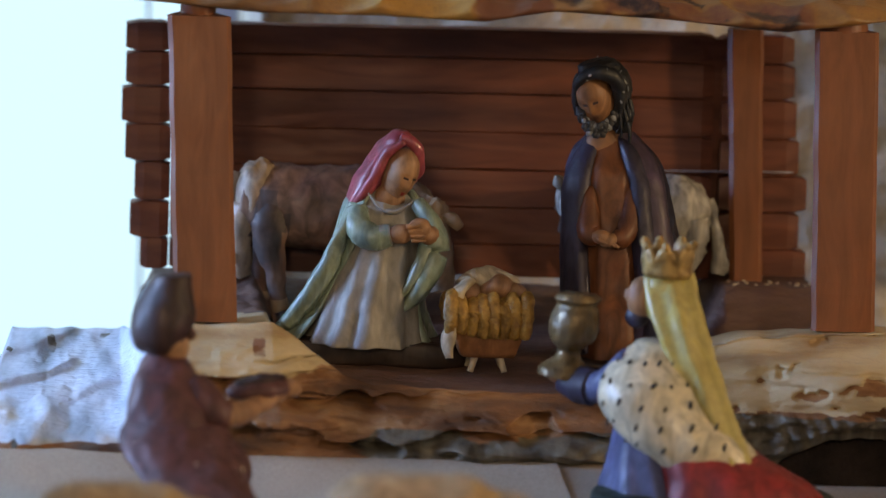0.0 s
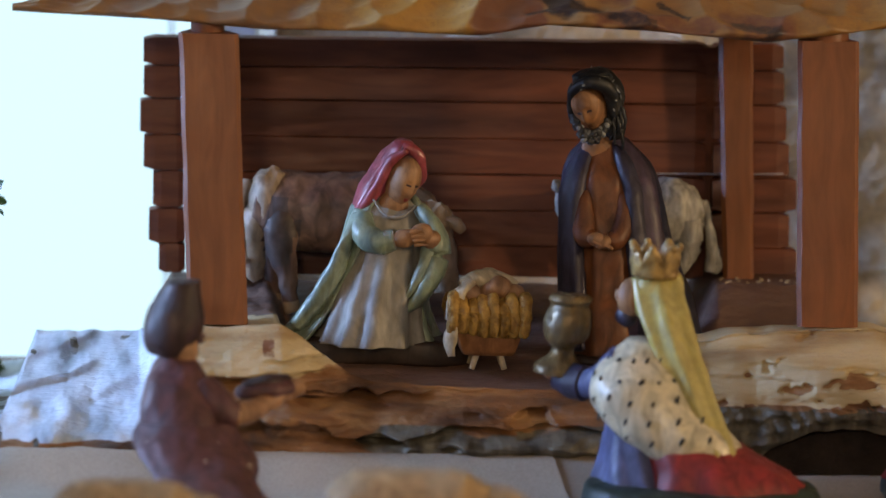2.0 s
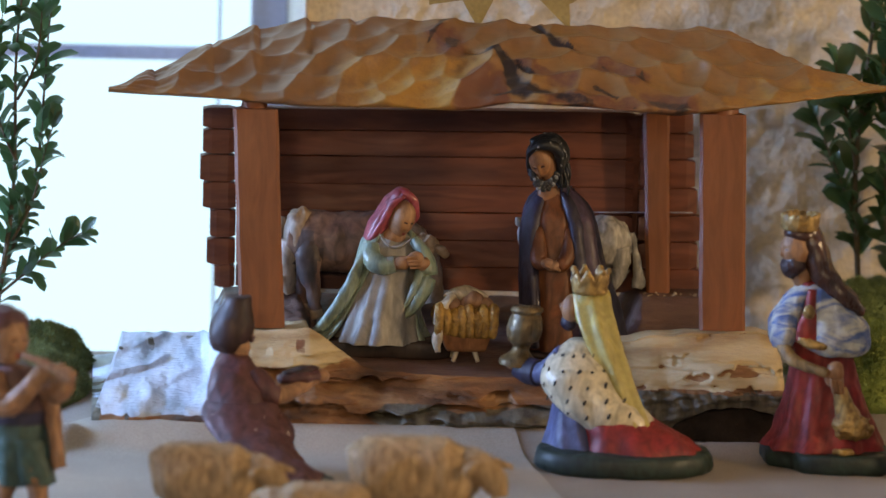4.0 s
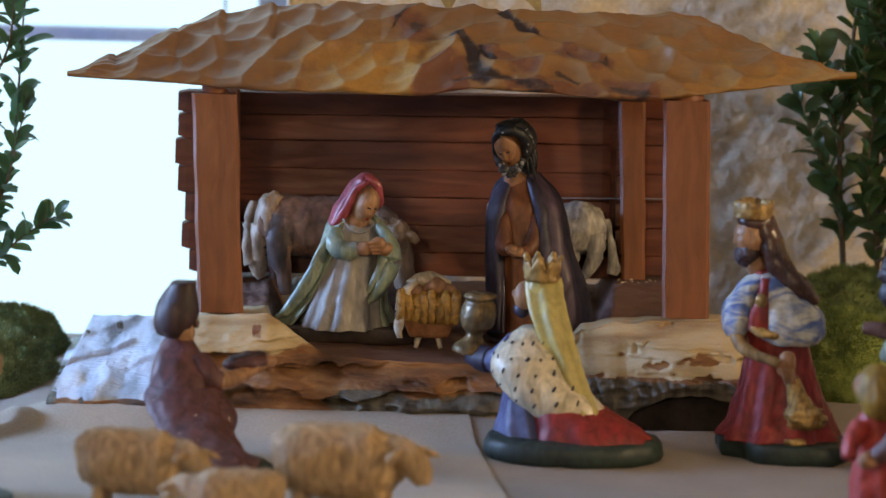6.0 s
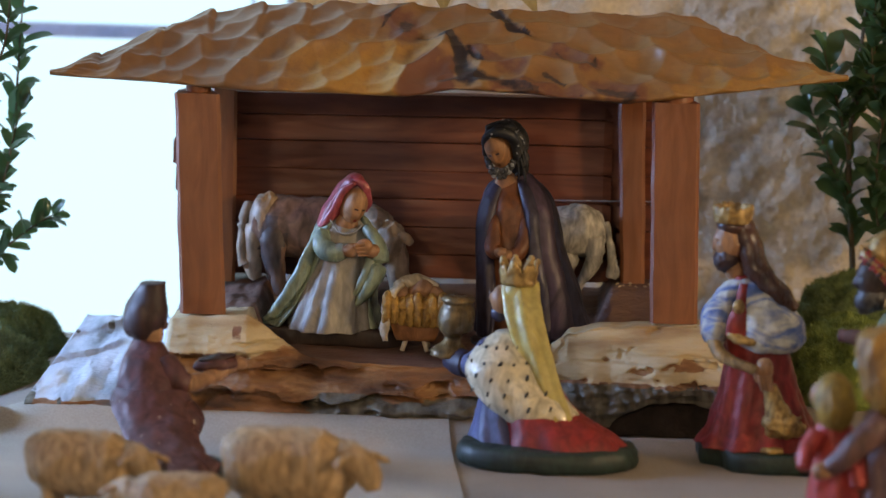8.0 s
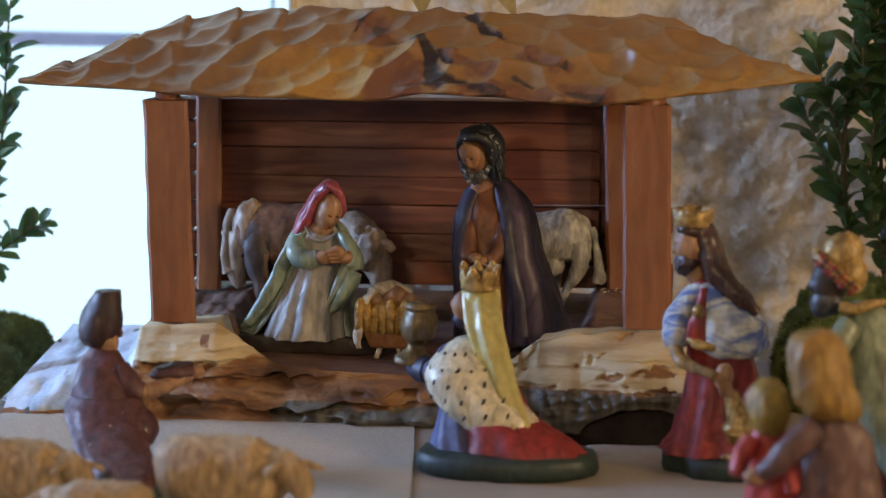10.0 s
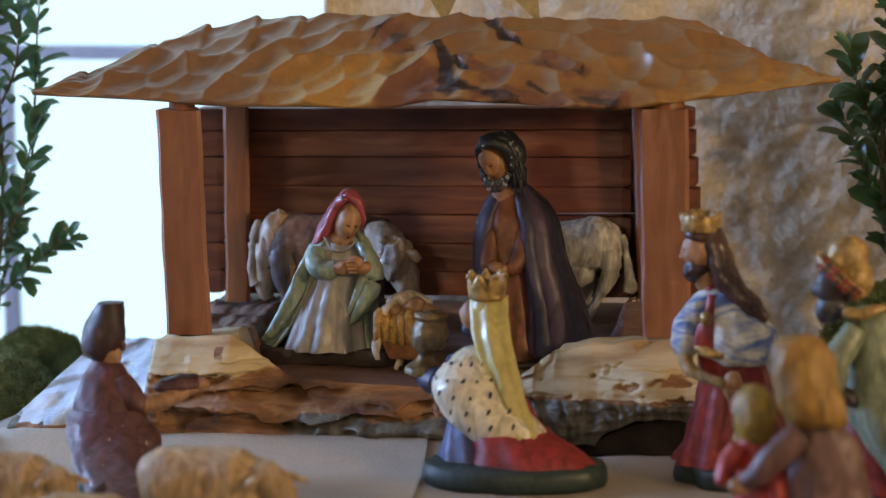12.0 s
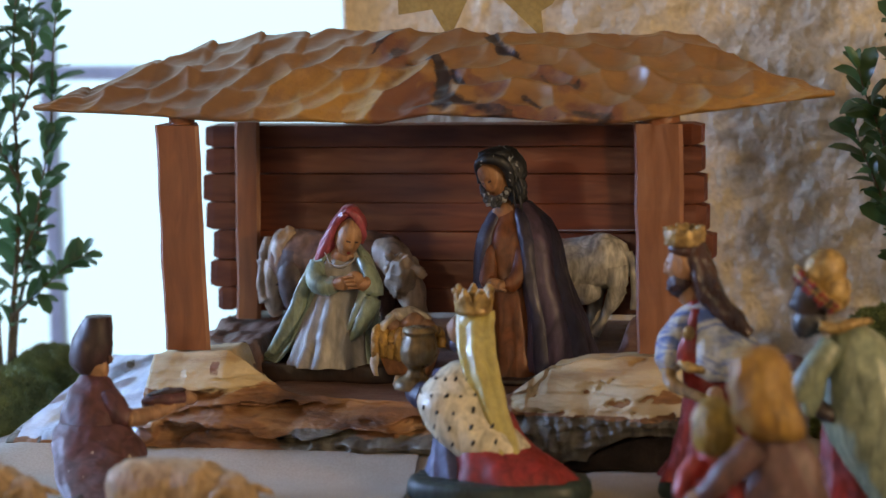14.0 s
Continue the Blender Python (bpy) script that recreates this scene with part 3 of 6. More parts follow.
def lean(x, z):
    """The sawn bark end slopes back towards its top."""
    return 0.020 * max(0.0, z - 0.0165) / 0.026 * (1 - step(x, -0.284, -0.205))


def flaked(x, z):
    """Above 0 where the pale skin of the right block has flaked off."""
    band = math.exp(-(((z - 0.046 - 0.03 * (x - 0.11)) / 0.0055) ** 2)) * step(x, 0.092, 0.125)
    rim = math.exp(-(((z - 0.0665) / 0.003) ** 2))
    return ragged((x, 21, z), (42, 1, 150)) + 0.6 * ragged((x, 22, z), (170, 1, 330)) - 0.56 + 0.66 * band + 0.34 * rim * step(ragged((x, 25, 0), (30, 1, 1)), -0.1, 0.2)


def log_base():
    log = thing("log_base", "hollowed birch half-log with white bark and bare cream wood", "log", (-0.05, 0.06, 0.012))
    o = Vector(log.location)
    rings = []
    xs = np.linspace(-0.284, 0.18, 440)
    front = 60
    for x in xs:
        x = float(x)
        left, right = 1 - step(x, -0.21, -0.19), step(x, 0.045, 0.075)
        block = (1 - left) * (1 - step(x, -0.125, -0.1))
        zt = bend(x, TOP) + 0.0012 * ragged((x, 0, 4), (70, 0, 1))
        arch = math.sin(math.pi * min(1, max(0, (x - 0.102) / 0.086))) ** 0.6 if x > 0.102 else 0.0
        zb = 0.0125 - 0.0045 * step(x, 0.03, 0.09) + 0.0185 * arch + 0.0022 * ragged((x, 2, 4), (90, 1, 1))
        yb = -0.048 + 0.010 * right + 0.004 * ragged((x, 7, 1), (35, 1, 1))
        yt = -0.014 + 0.122 * left + 0.010 * right
        ring = [(x, yb + 0.012, zb + 0.002), (x, yb + 0.006, zb)]
        for k in range(front):
            f = k / (front - 1)
            round_y = f**1.3 if left > 0.5 else (f**2.2 if right > 0.5 else f**1.4)
            y, z = yb + (yt - yb) * round_y, zb + 0.001 + (zt - zb - 0.001) * f
            fade = min(1, (1 - f) * 6, f * 8)
            # layered ledges along the grain
            lz = z + 0.0085 * ragged((x, 3, z), (16, 1, 40)) + 0.003 * ragged((x, 8, z), (70, 1, 60))
            ledge = ((lz / 0.0125) % 1.0) ** 2
            cave = step(ragged((x, 31, z), (38, 1, 95)), 0.16, 0.30)
            mid = (1 - left) * (1 - right) * (1 - block)
            y += fade * (0.0085 * ledge * mid + 0.005 * ledge * block * (z < 0.046) - 0.003)
            y += fade * 0.008 * cave * (mid + block * (z < 0.048))
            y += fade * (0.0070 * ragged((x, 3, z), (24, 1, 85)) + 0.0030 * ragged((x, 6, z), (70, 1, 240)) + 0.0014 * ragged((x, 9, z), (240, 1, 480))) * (1 - 0.5 * block * (z > 0.047)) * (1 - 0.72 * right * step(z, 0.036, 0.042))
            # drying cracks of the bare block
            for zc, x0 in ((0.0555, -0.150), (0.0490, -0.158)):
                y += block * 0.004 * math.exp(-(((z - zc - 0.03 * (x + 0.14) - 0.0012 * ragged((x, zc * 900, 0), (90, 1, 1))) / 0.0010) ** 2)) * step(x, x0, x0 + 0.01)
            if right > 0.5 and z < 0.037:
                # upright furrows of old bark
                y += fade * 0.0034 * (1 - abs(ragged((x + 0.4 * (z - 0.03), 41, z), (130, 1, 22)))) ** 4
            if right > 0.5:
                y += 0.005 * math.exp(-(((x - 0.0705 - 0.5 * (z - 0.062) + 0.004 * ragged((0, 5, z), (1, 1, 200))) / 0.0009) ** 2)) * step(z, 0.048, 0.054)
            if right > 0.5 and z > 0.0365:
                rag = 0.0365 + 0.003 * ragged((x, 0, 2), (60, 1, 1))
                y += 0.0065 * step(z, rag, rag + 0.0015)
                y += 0.0030 * step(flaked(x, z), 0.0, 0.08)
                for zc, x0, x1 in ((0.0615, 0.078, 0.150), (0.0545, 0.092, 0.175), (0.0485, 0.070, 0.128)):
                    y += 0.0024 * math.exp(-(((z - zc - 0.0016 * ragged((x, zc * 700, 0), (70, 1, 1))) / 0.0009) ** 2)) * step(x, x0, x0 + 0.012) * (1 - step(x, x1 - 0.012, x1))
            if left > 0.5:
                # curled, torn sheets of bark
                sheet = ((y - 0.9 * (x + 0.24) + 0.012 * ragged((x, y, 2), (24, 14, 1))) / 0.052) % 1.0
                upper = step(y, -0.005, 0.025)
                lift = 0.0036 * (1 - sheet) ** 2 * step(sheet, 0.0, 0.09) * upper * step(ragged((x, y, 52), (22, 18, 1)), -0.25, 0.15) + 0.0034 * ragged((x, y, 14), (34, 17, 1)) + (0.0026 - 0.0014 * upper) * ragged((x, y, 15), (85, 40, 1)) + 0.0003 * ragged((x, y, 16), (260, 160, 1))
                z += min(1, f * 8, (1 - f) * 5 + 0.4) * lift
            ring.append((x + lean(x, z), y, z))
        for k in range(1, 34):
            y = yt + (0.178 - yt) * k / 33
            side_l, front_r = 1 - step(x, -0.142, -0.128), step(x, 0.05, 0.075) * (1 - step(y, 0.028, 0.038))
            back_r = step(x, 0.088, 0.1) * step(y, 0.098, 0.112)
            zf = floor_at(y) - 0.002
            z = zf + (zt - zf) * (1 - step(y, yt, yt + 0.012)) if not side_l else zf
            z = z + (max(zt - 0.002, 0.058 if x > -0.2 else 0.0) - z) * side_l
            z = z + (zt - z) * front_r
            z = z + (0.0745 - z) * back_r
            fall = step(y, yt + 0.004, yt + 0.04)
            z += (zt + (0.016 - zt) * fall - z) * (1 - step(x, -0.205, -0.198))
            z = max(z, 0.016) + 0.0009 * ragged((x, y, 3), (60, 60, 1))
            if -0.2 < x < -0.125 and y > 0.03:
                z += 0.0045 * ragged((x, y, 23), (55, 45, 1)) + 0.0016 * ragged((x, y, 24), (190, 160, 1)) - 0.003
            if left > 0.5:
                z += 0.0018 * ragged((x, y, 5), (30, 40, 1)) * (1 - step(y, yt + 0.01, yt + 0.03))
            ring.append((x - (x - 0.1) * 0.42 * step(y, 0.028, 0.05) if x > 0.1 else x + lean(x, zt), y, z))
        ring.append((x - (x - 0.1) * 0.42 if x > 0.1 else x, 0.180, 0.013))
        rings.append(ring)
    bm = bmesh.new()
    layers = {n: bm.verts.layers.float.new(n) for n in ("cream", "lichen", "floor", "bark", "mark")}
    vs = []
    for ring in rings:
        row = []
        for i, p in enumerate(ring):
            v = bm.verts.new(Vector(p) - o)
            x, y, z = p
            soft = lambda d, w: min(1.0, max(0.0, 0.5 + d / w))
            inside = i >= front + 2
            patch = step(ragged((x, y, 61), (62, 17, 1)) + 0.3 * ragged((x, y, 62), (170, 60, 1)), 0.20, 0.42) * soft(-0.205 - x, 0.01)
            v[layers["bark"]] = soft(-0.196 - x, 0.03) * (1.0 if inside else soft(z - 0.0165, 0.006)) * (1 - 0.5 * patch)
            v[layers["cream"]] = max(soft(z - 0.0475 - max(0, (x + 0.13) * 0.25), 0.016) * soft(-0.098 - x, 0.02), soft(z - 0.0375, 0.008) * soft(x - 0.05, 0.015) * (1.0 if inside else 1.0 - 0.55 * step(flaked(x, z), -0.05, 0.12)))
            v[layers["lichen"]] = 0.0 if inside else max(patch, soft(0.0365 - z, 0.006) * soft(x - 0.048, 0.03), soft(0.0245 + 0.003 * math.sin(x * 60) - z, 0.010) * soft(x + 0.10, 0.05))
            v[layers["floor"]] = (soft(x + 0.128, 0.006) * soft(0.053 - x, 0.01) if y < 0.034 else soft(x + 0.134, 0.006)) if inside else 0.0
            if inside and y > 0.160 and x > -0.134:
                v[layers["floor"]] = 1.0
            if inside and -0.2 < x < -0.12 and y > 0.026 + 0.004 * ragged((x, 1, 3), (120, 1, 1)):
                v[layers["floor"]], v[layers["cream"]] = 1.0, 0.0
            v[layers["mark"]] = 0.45 * soft(0.0045 - abs(x + 0.146), 0.004) * soft(0.0075 - abs(z - 0.062), 0.004) if not inside else 0.0
            row.append(v)
        vs.append(row)
    groups = {"bark_end": [], "left_block": [], "front_sill": [], "right_block": [], "stable_floor": []}
    for a, (r0, r1) in enumerate(zip(vs, vs[1:])):
        x = xs[a]
        for i in range(len(r0) - 1):
            f = bm.faces.new((r0[i], r0[i + 1], r1[i + 1], r1[i]))
            if x < -0.196:
                n = 0
            elif x < -0.128:
                n = 1
            elif i >= front + 2 and (x < 0.05 or i > front + 10):
                n = 4
            else:
                n = 2 if x < 0.05 else 3
            f.material_index = n
    for n, end in ((0, vs[0]), (3, vs[-1])):
        bm.faces.new(end).material_index = n
    bmesh.ops.recalc_face_normals(bm, faces=bm.faces[:])
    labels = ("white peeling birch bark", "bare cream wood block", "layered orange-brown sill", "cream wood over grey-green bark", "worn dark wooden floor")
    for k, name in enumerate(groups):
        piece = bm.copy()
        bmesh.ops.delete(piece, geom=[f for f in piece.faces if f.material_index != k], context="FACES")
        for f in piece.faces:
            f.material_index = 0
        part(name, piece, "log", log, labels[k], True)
    bm.free()
    # dark sheet standing in for deep shade under the right block, closing its hollow
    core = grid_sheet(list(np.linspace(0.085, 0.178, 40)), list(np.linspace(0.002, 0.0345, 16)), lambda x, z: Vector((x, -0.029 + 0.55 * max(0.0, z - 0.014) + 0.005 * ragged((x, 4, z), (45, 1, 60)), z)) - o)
    part("hollow_shade_sheet", core, "rot", log, "dark sheet for the shade of the hollow", True)
    return log


log_base()


def leaning_post(name, corners_low, corners_high, label, cap=0.0):
    """A square post: (x0, x1, y, z) of its front face below and above, and its depth."""
    (a0, a1, ay, az, d), (b0, b1, by, bz, _) = corners_low, corners_high
    o = Vector(((a0 + a1) / 2, ay + d / 2, az))
    bm = bmesh.new()
    rings = []
    steps = 24
    for k in range(steps + 1):
        t = k / steps
        x0, x1, y, z = a0 + (b0 - a0) * t, a1 + (b1 - a1) * t, ay + (by - ay) * t, az + (bz - az) * t
        c = 0.0022
        i = d * 0.35
        ring = [(x0 + c, y), (x1 - c, y), (x1, y + c), (x1 - i * 0.5, y + d * 0.6), (x1 - i, y + d), (x0 + i, y + d), (x0 + i * 0.5, y + d * 0.6), (x0, y + c)]
        w = [0.0007 * noise.noise(Vector((px * 60, py * 60, z * 40))) for px, py in ring]
        rings.append([Vector((px + ww, py + ww, z)) - o for (px, py), ww in zip(ring, w)])
    strip(bm, rings)
    ob = part(name, bm, "wood", stable_house, label)
    ob.location = o
    return ob


stable_house = thing("stable", "open-fronted miniature wooden stable with stained posts and plank back wall", "stable", (0, 0, 0))
POSTS = (
    ((-0.1862, -0.1563, -0.005, 0.0695, 0.02), (-0.1942, -0.1635, 0.0105, 0.2150, 0.02)),
    ((0.1257, 0.1573, 0.008, 0.071, 0.02), (0.1224, 0.1542, 0.0258, 0.2165, 0.02)),
    ((-0.181, -0.1635, 0.131, 0.0665, 0.02), (-0.1837, -0.1657, 0.149, 0.2, 0.02)),
    ((0.1047, 0.1214, 0.13, 0.0735, 0.02), (0.0992, 0.118, 0.147, 0.2035, 0.02)),
)
for low, high in POSTS:
    leaning_post("post", low, high, "")


for x, y, r, top in ((-0.179, 0.024, 0.0085, 0.2216), (0.138, 0.038, 0.0125, 0.2232)):
    f = Figure()
    f.loft([(x, y, 0.2135, r, r), (x, y, 0.2180, r, r), (x, y, top, r * 0.95, r * 0.95)], "wood", 18)
    part("dowel", f.bm, "wood", stable_house, "", True)


def plank_piece(x0, x1, za0, za1, zb0, zb1, thick, seed, taper=0.0):
    """A hand-cut board whose lower and upper edges run from za to zb, with softened ends."""
    bm = bmesh.new()
    rings = []
    n = max(4, int((x1 - x0) / 0.006))
    for k in range(n + 1):
        t = k / n
        x = x0 + (x1 - x0) * t
        lo, hi = za0 + (zb0 - za0) * t, za1 + (zb1 - za1) * t
        end = min(t, 1 - t) * (x1 - x0)
        c = 0.0014 * max(0, 1 - end / 0.0030) ** 1.2
        lo += c + 0.0004 * noise.noise(Vector((x * 30, seed, 0)))
        hi += -c + 0.0004 * noise.noise(Vector((x * 30, seed + 0.37, 0)))
        f = c * 0.7
        y = lambda z: 0.149 + (z - 0.07) * 0.14 + 0.0008 * noise.noise(Vector((x * 25, z * 40, seed)))
        b = 0.0004
        rings.append([(x, y(lo) + b + f, lo), (x, y(lo) + f, lo + b), (x, y((lo + hi) / 2) - 0.0002 + f, (lo + hi) / 2), (x, y(hi) + f, hi - b), (x, y(hi) + b + f, hi), (x, y(hi) + thick, hi), (x, y(lo) + thick, lo)])
    strip(bm, rings)
    return bm


LEFT_Z = (0.0690, 0.085, 0.1037, 0.124, 0.143, 0.162, 0.180, 0.1950)
RIGHT_Z = (0.0712, 0.088, 0.107, 0.126, 0.145, 0.165, 0.184, 0.1985)
LEFT_X = (-0.1997, -0.2054, -0.2035, -0.2089, -0.2112, -0.2096, -0.210)
RIGHT_X = (0.1475, 0.1430, 0.1469, 0.1421, 0.1403, 0.1387, 0.138)


def right_z(x, k):
    return LEFT_Z[k] + (RIGHT_Z[k] - LEFT_Z[k]) * (x + 0.2) / 0.34


for k in range(7):
    g = 0.0001 + 0.0004 * (k in (2, 5))
    for x0, x1 in ((LEFT_X[k], -0.1855), (-0.1845, 0.0962), (0.1010, RIGHT_X[k])):
        if x0 > 0:
            x0 = 0.1005
        bm = plank_piece(x0, x1, right_z(x0, k) + g, right_z(x0, k + 1) - g, right_z(x1, k) + g, right_z(x1, k + 1) - g, 0.014, k * 3.1 + x0 * 9)
        part("plank", bm, "plank", stable_house)


# strip added behind the planks to keep light out of the gap
part("gap_backing", box(0.088, 0.112, 0.166, 0.176, 0.068, 0.196), "plank", stable_house)


thread = Figure()
thread.tube([(0.02, 0.1535, 0.1268), (0.065, 0.1530, 0.1277), (0.105, 0.1530, 0.1284), (0.1385, 0.1530, 0.1290)], [0.00035, 0.00035, 0.00035, 0.00035], "frame", 6)
part("thread", thread.bm, "frame", stable_house, "thin pale thread stretched across the planks", True)


# ---- roof ----
EAVE = ((-0.277, 0.2246), (-0.2067, 0.2222), (-0.15, 0.2181), (-0.094, 0.2185), (-0.041, 0.2175), (-0.0074, 0.2236), (0.0415, 0.2218), (0.079, 0.2192), (0.1057, 0.2172), (0.1544, 0.2234), (0.2515, 0.2348))
CREST = ((-0.277, 0.2262), (-0.262, 0.2315), (-0.225, 0.246), (-0.183, 0.2600), (-0.14, 0.2672), (-0.084, 0.2698), (0.0, 0.2682), (0.1, 0.2672), (0.15, 0.2672), (0.187, 0.2500), (0.22, 0.2415), (0.2515, 0.2372))


# dark stains of the slope as strokes (x, y, x, y, half width, half width)
KNOT = ((-0.0125, 0.055, -0.0060, 0.043, 0.0025, 0.0040), (-0.0060, 0.043, -0.0043, 0.027, 0.0040, 0.0045), (-0.0043, 0.027, 0.001, 0.0185, 0.0045, 0.0070), (-0.0145, 0.0165, 0.016, 0.0185, 0.0040, 0.0050), (-0.0005, 0.0455, 0.0078, 0.0335, 0.0013, 0.0016))
CRACKS = ((-0.012, 0.056, -0.0232, 0.056, 0.0013, 0.0011), (-0.0232, 0.056, -0.0356, 0.0613, 0.0011, 0.0008), (0.0142, 0.089, 0.0266, 0.0695, 0.0030, 0.0027), (0.0266, 0.0695, 0.0409, 0.0631, 0.0027, 0.0010))
SPOTS = ((-0.0446, 0.0700, -0.0446, 0.063, 0.0042, 0.0030), (-0.0613, 0.0665, -0.0473, 0.0898, 0.0014, 0.0024), (0.0577, 0.0484, 0.0659, 0.038, 0.0013, 0.0015), (0.0659, 0.038, 0.0795, 0.0339, 0.0015, 0.0011), (0.0845, 0.0475, 0.0831, 0.0339, 0.0010, 0.0013), (0.0901, 0.0140, 0.1075, 0.0105, 0.0046, 0.0036), (0.0512, 0.0275, 0.0641, 0.0173, 0.0016, 0.0016), (0.018, 0.0140, 0.0456, 0.0085, 0.0026, 0.0014), (0.0746, 0.009, 0.0805, 0.009, 0.0014, 0.0011))
HEARTWOOD = ((-0.032, 0.010, -0.030, 0.032, 0.0120, 0.0070), (-0.016, 0.012, -0.013, 0.034, 0.0090, 0.0060))
BROWN = ((0.085, 0.018, 0.108, 0.012, 0.0085, 0.0080), (0.060, 0.046, 0.082, 0.037, 0.0080, 0.0080), (0.020, 0.013, 0.085, 0.010, 0.0060, 0.0050), (-0.052, 0.074, -0.044, 0.062, 0.0090, 0.0080), (0.004, 0.046, 0.030, 0.030, 0.0050, 0.0060))


def stroke_field(strokes, x, y, wander):
    """1 inside the strokes, falling to 0 outside them, for arrays of places on the slope."""
    out = np.zeros(np.shape(x))
    for x0, y0, x1, y1, r0, r1 in strokes:
        dx, dy = x1 - x0, (y1 - y0) * 1.15
        t = np.clip(((x - x0) * dx + (y - y0) * 1.15 * dy) / max(1e-9, dx * dx + dy * dy), 0, 1)
        d = np.hypot(x - x0 - t * dx, (y - y0) * 1.15 - t * dy) - wander
        r = r0 + (r1 - r0) * t
        out = np.maximum(out, np.clip((r * 1.55 - d) / (r * 0.55), 0, 1))
    return out


def roof():
    r = thing("roof", "carved honey-brown varnished wooden roof with gouge marks and dark knots", "roof", (-0.01, 0.08, 0.222))
    rng = np.random.RandomState(4)
    cells = []
    for i in range(-3, 26):
        for j in range(-2, 9):
            cells.append((-0.31 + i * 0.027 + (j % 2) * 0.0135 + rng.uniform(-0.011, 0.011), j * 0.022 + rng.uniform(-0.009, 0.009)))
    cells = np.array(cells)

    def gouges(x, runs):
        """Shallow scoops of a wide gouge, slanting one way on the left slope and the other way on the right."""
        ang = 0.75 - 1.25 * step(x, -0.02, 0.10)
        c, q = math.cos(ang), math.sin(ang)
        near = cells[np.abs(cells[:, 0] - x) < 0.06]
        dx, ds = near[:, 0] - x, near[:, 1][None, :] - np.array(runs)[:, None]
        d = np.hypot((dx * c + ds * q) / 1.45, (ds * c - dx * q) / 0.85).min(axis=1)
        return [float(v) for v in np.minimum(1.2, d / 0.0165) ** 2]

    nx, nv = 430, 64
    xs = np.linspace(-0.277, 0.2515, nx)
    o = Vector(r.location)
    rings = []
    for x in xs:
        ze, zc = bend(x, EAVE), bend(x, CREST)
        saw = ((x + 0.277) / 0.034 + 0.5 * noise.noise(Vector((x * 22, 4, 4)))) % 1.0
        zc += (0.0042 - 0.0030 * step(x, -0.15, -0.05)) * (saw - 0.45) * (1 - step(saw, 0.88, 1.0)) * step(x, -0.277, -0.255)
        end = min((x + 0.277) / 0.095, (0.2515 - x) / 0.1, 1.0)
        ye = 0.008 + 0.018 * step(x, 0.1, 0.25) + 0.004 * noise.noise(Vector((x * 30, 1, 1)))
        yc = ye + 0.006 + 0.078 * max(0.0, end)
        wid = math.hypot(yc - ye, zc - ze)
        ring = [(x, ye + 0.004, ze - 0.0005)]
        scoops = gouges(x, [k / nv * wid + 0.004 for k in range(nv + 1)])
        ys = ye + (yc - ye) * np.linspace(0, 1, nv + 1)
        hollow = np.maximum(stroke_field(KNOT, np.full(nv + 1, x), ys, 0.0), stroke_field(CRACKS, np.full(nv + 1, x), ys, 0.0)) * (ys > 0.016)
        for k in range(nv + 1):
            f, g = k / nv, scoops[k]
            d = (0.0072 + 0.0014 * step(x, 0.0, 0.08)) * (g - 0.42) * min(1, end * 2 + 0.25) * (0.6 + 0.4 * math.sin(min(1, f * 1.3) * math.pi))
            d += 0.0009 * noise.noise(Vector((x * 120, f * 9, 2)))
            d -= 0.0020 * hollow[k]
            fz = f**0.92
            y, z = ye + (yc - ye) * f, ze + 0.002 + (zc - ze - 0.002) * fz
            ring.append((x, y - d * 0.55, z + d * 0.8 + 0.0015 * math.sin(f * math.pi)))
        scoops = gouges(x, [0.09 + k / 12 * 0.09 for k in range(13)])
        for k in range(1, 13):
            f, g = k / 12, scoops[k]
            ring.append((x, yc + (0.075 + 0.005 * f) * f * max(end, 0.05), zc + (ze - zc) * f + 0.003 * (g - 0.5) * min(1, end)))
        rings.append(ring)
    bm = bmesh.new()
    vs = [[bm.verts.new(Vector(p) - o) for p in ring] for ring in rings]
    for a, b in zip(vs, vs[1:]):
        n = len(a)
        for i in range(n):
            bm.faces.new((a[i], a[(i + 1) % n], b[(i + 1) % n], b[i]))
    for end in (vs[0], vs[-1]):
        bm.faces.new(end)
    slab = part("roof_slab", bm, "roof", r, "", True)
    me = slab.data
    px = np.array([v.co.x + o.x for v in me.vertices])
    py = np.array([v.co.y + o.y for v in me.vertices])
    pz = np.array([v.co.z + o.z for v in me.vertices])
    w = np.array([noise.noise(Vector((x * 60, z * 80, y * 30))) + 0.6 * noise.noise(Vector((x * 170, z * 210, y * 60))) for x, y, z in zip(px, py, pz)])
    deep, brown = np.zeros(len(px)), np.zeros(len(px))
    for strokes, amount in ((KNOT, 1.0), (CRACKS, 1.0), (SPOTS, 0.75)):
        deep = np.maximum(deep, amount * stroke_field(strokes, px, py, 0.0022 * w))
    brown = np.maximum(stroke_field(HEARTWOOD, px, py, 0.005 * w), 0.75 * stroke_field(BROWN, px, py, 0.006 * w))
    eave = pz - np.interp(px, [p[0] for p in EAVE], [p[1] for p in EAVE]) - 0.010 * w
    ease = lambda v, a, b: np.clip((v - a) / (b - a), 0, 1)
    ochre = 0.8 * ease(px, -0.15, -0.08) * (1 - ease(px, -0.03, -0.01)) * (1 - ease(eave, 0.016, 0.038)) + 0.5 * ease(px, 0.10, 0.16) * (1 - ease(eave, 0.006, 0.018))
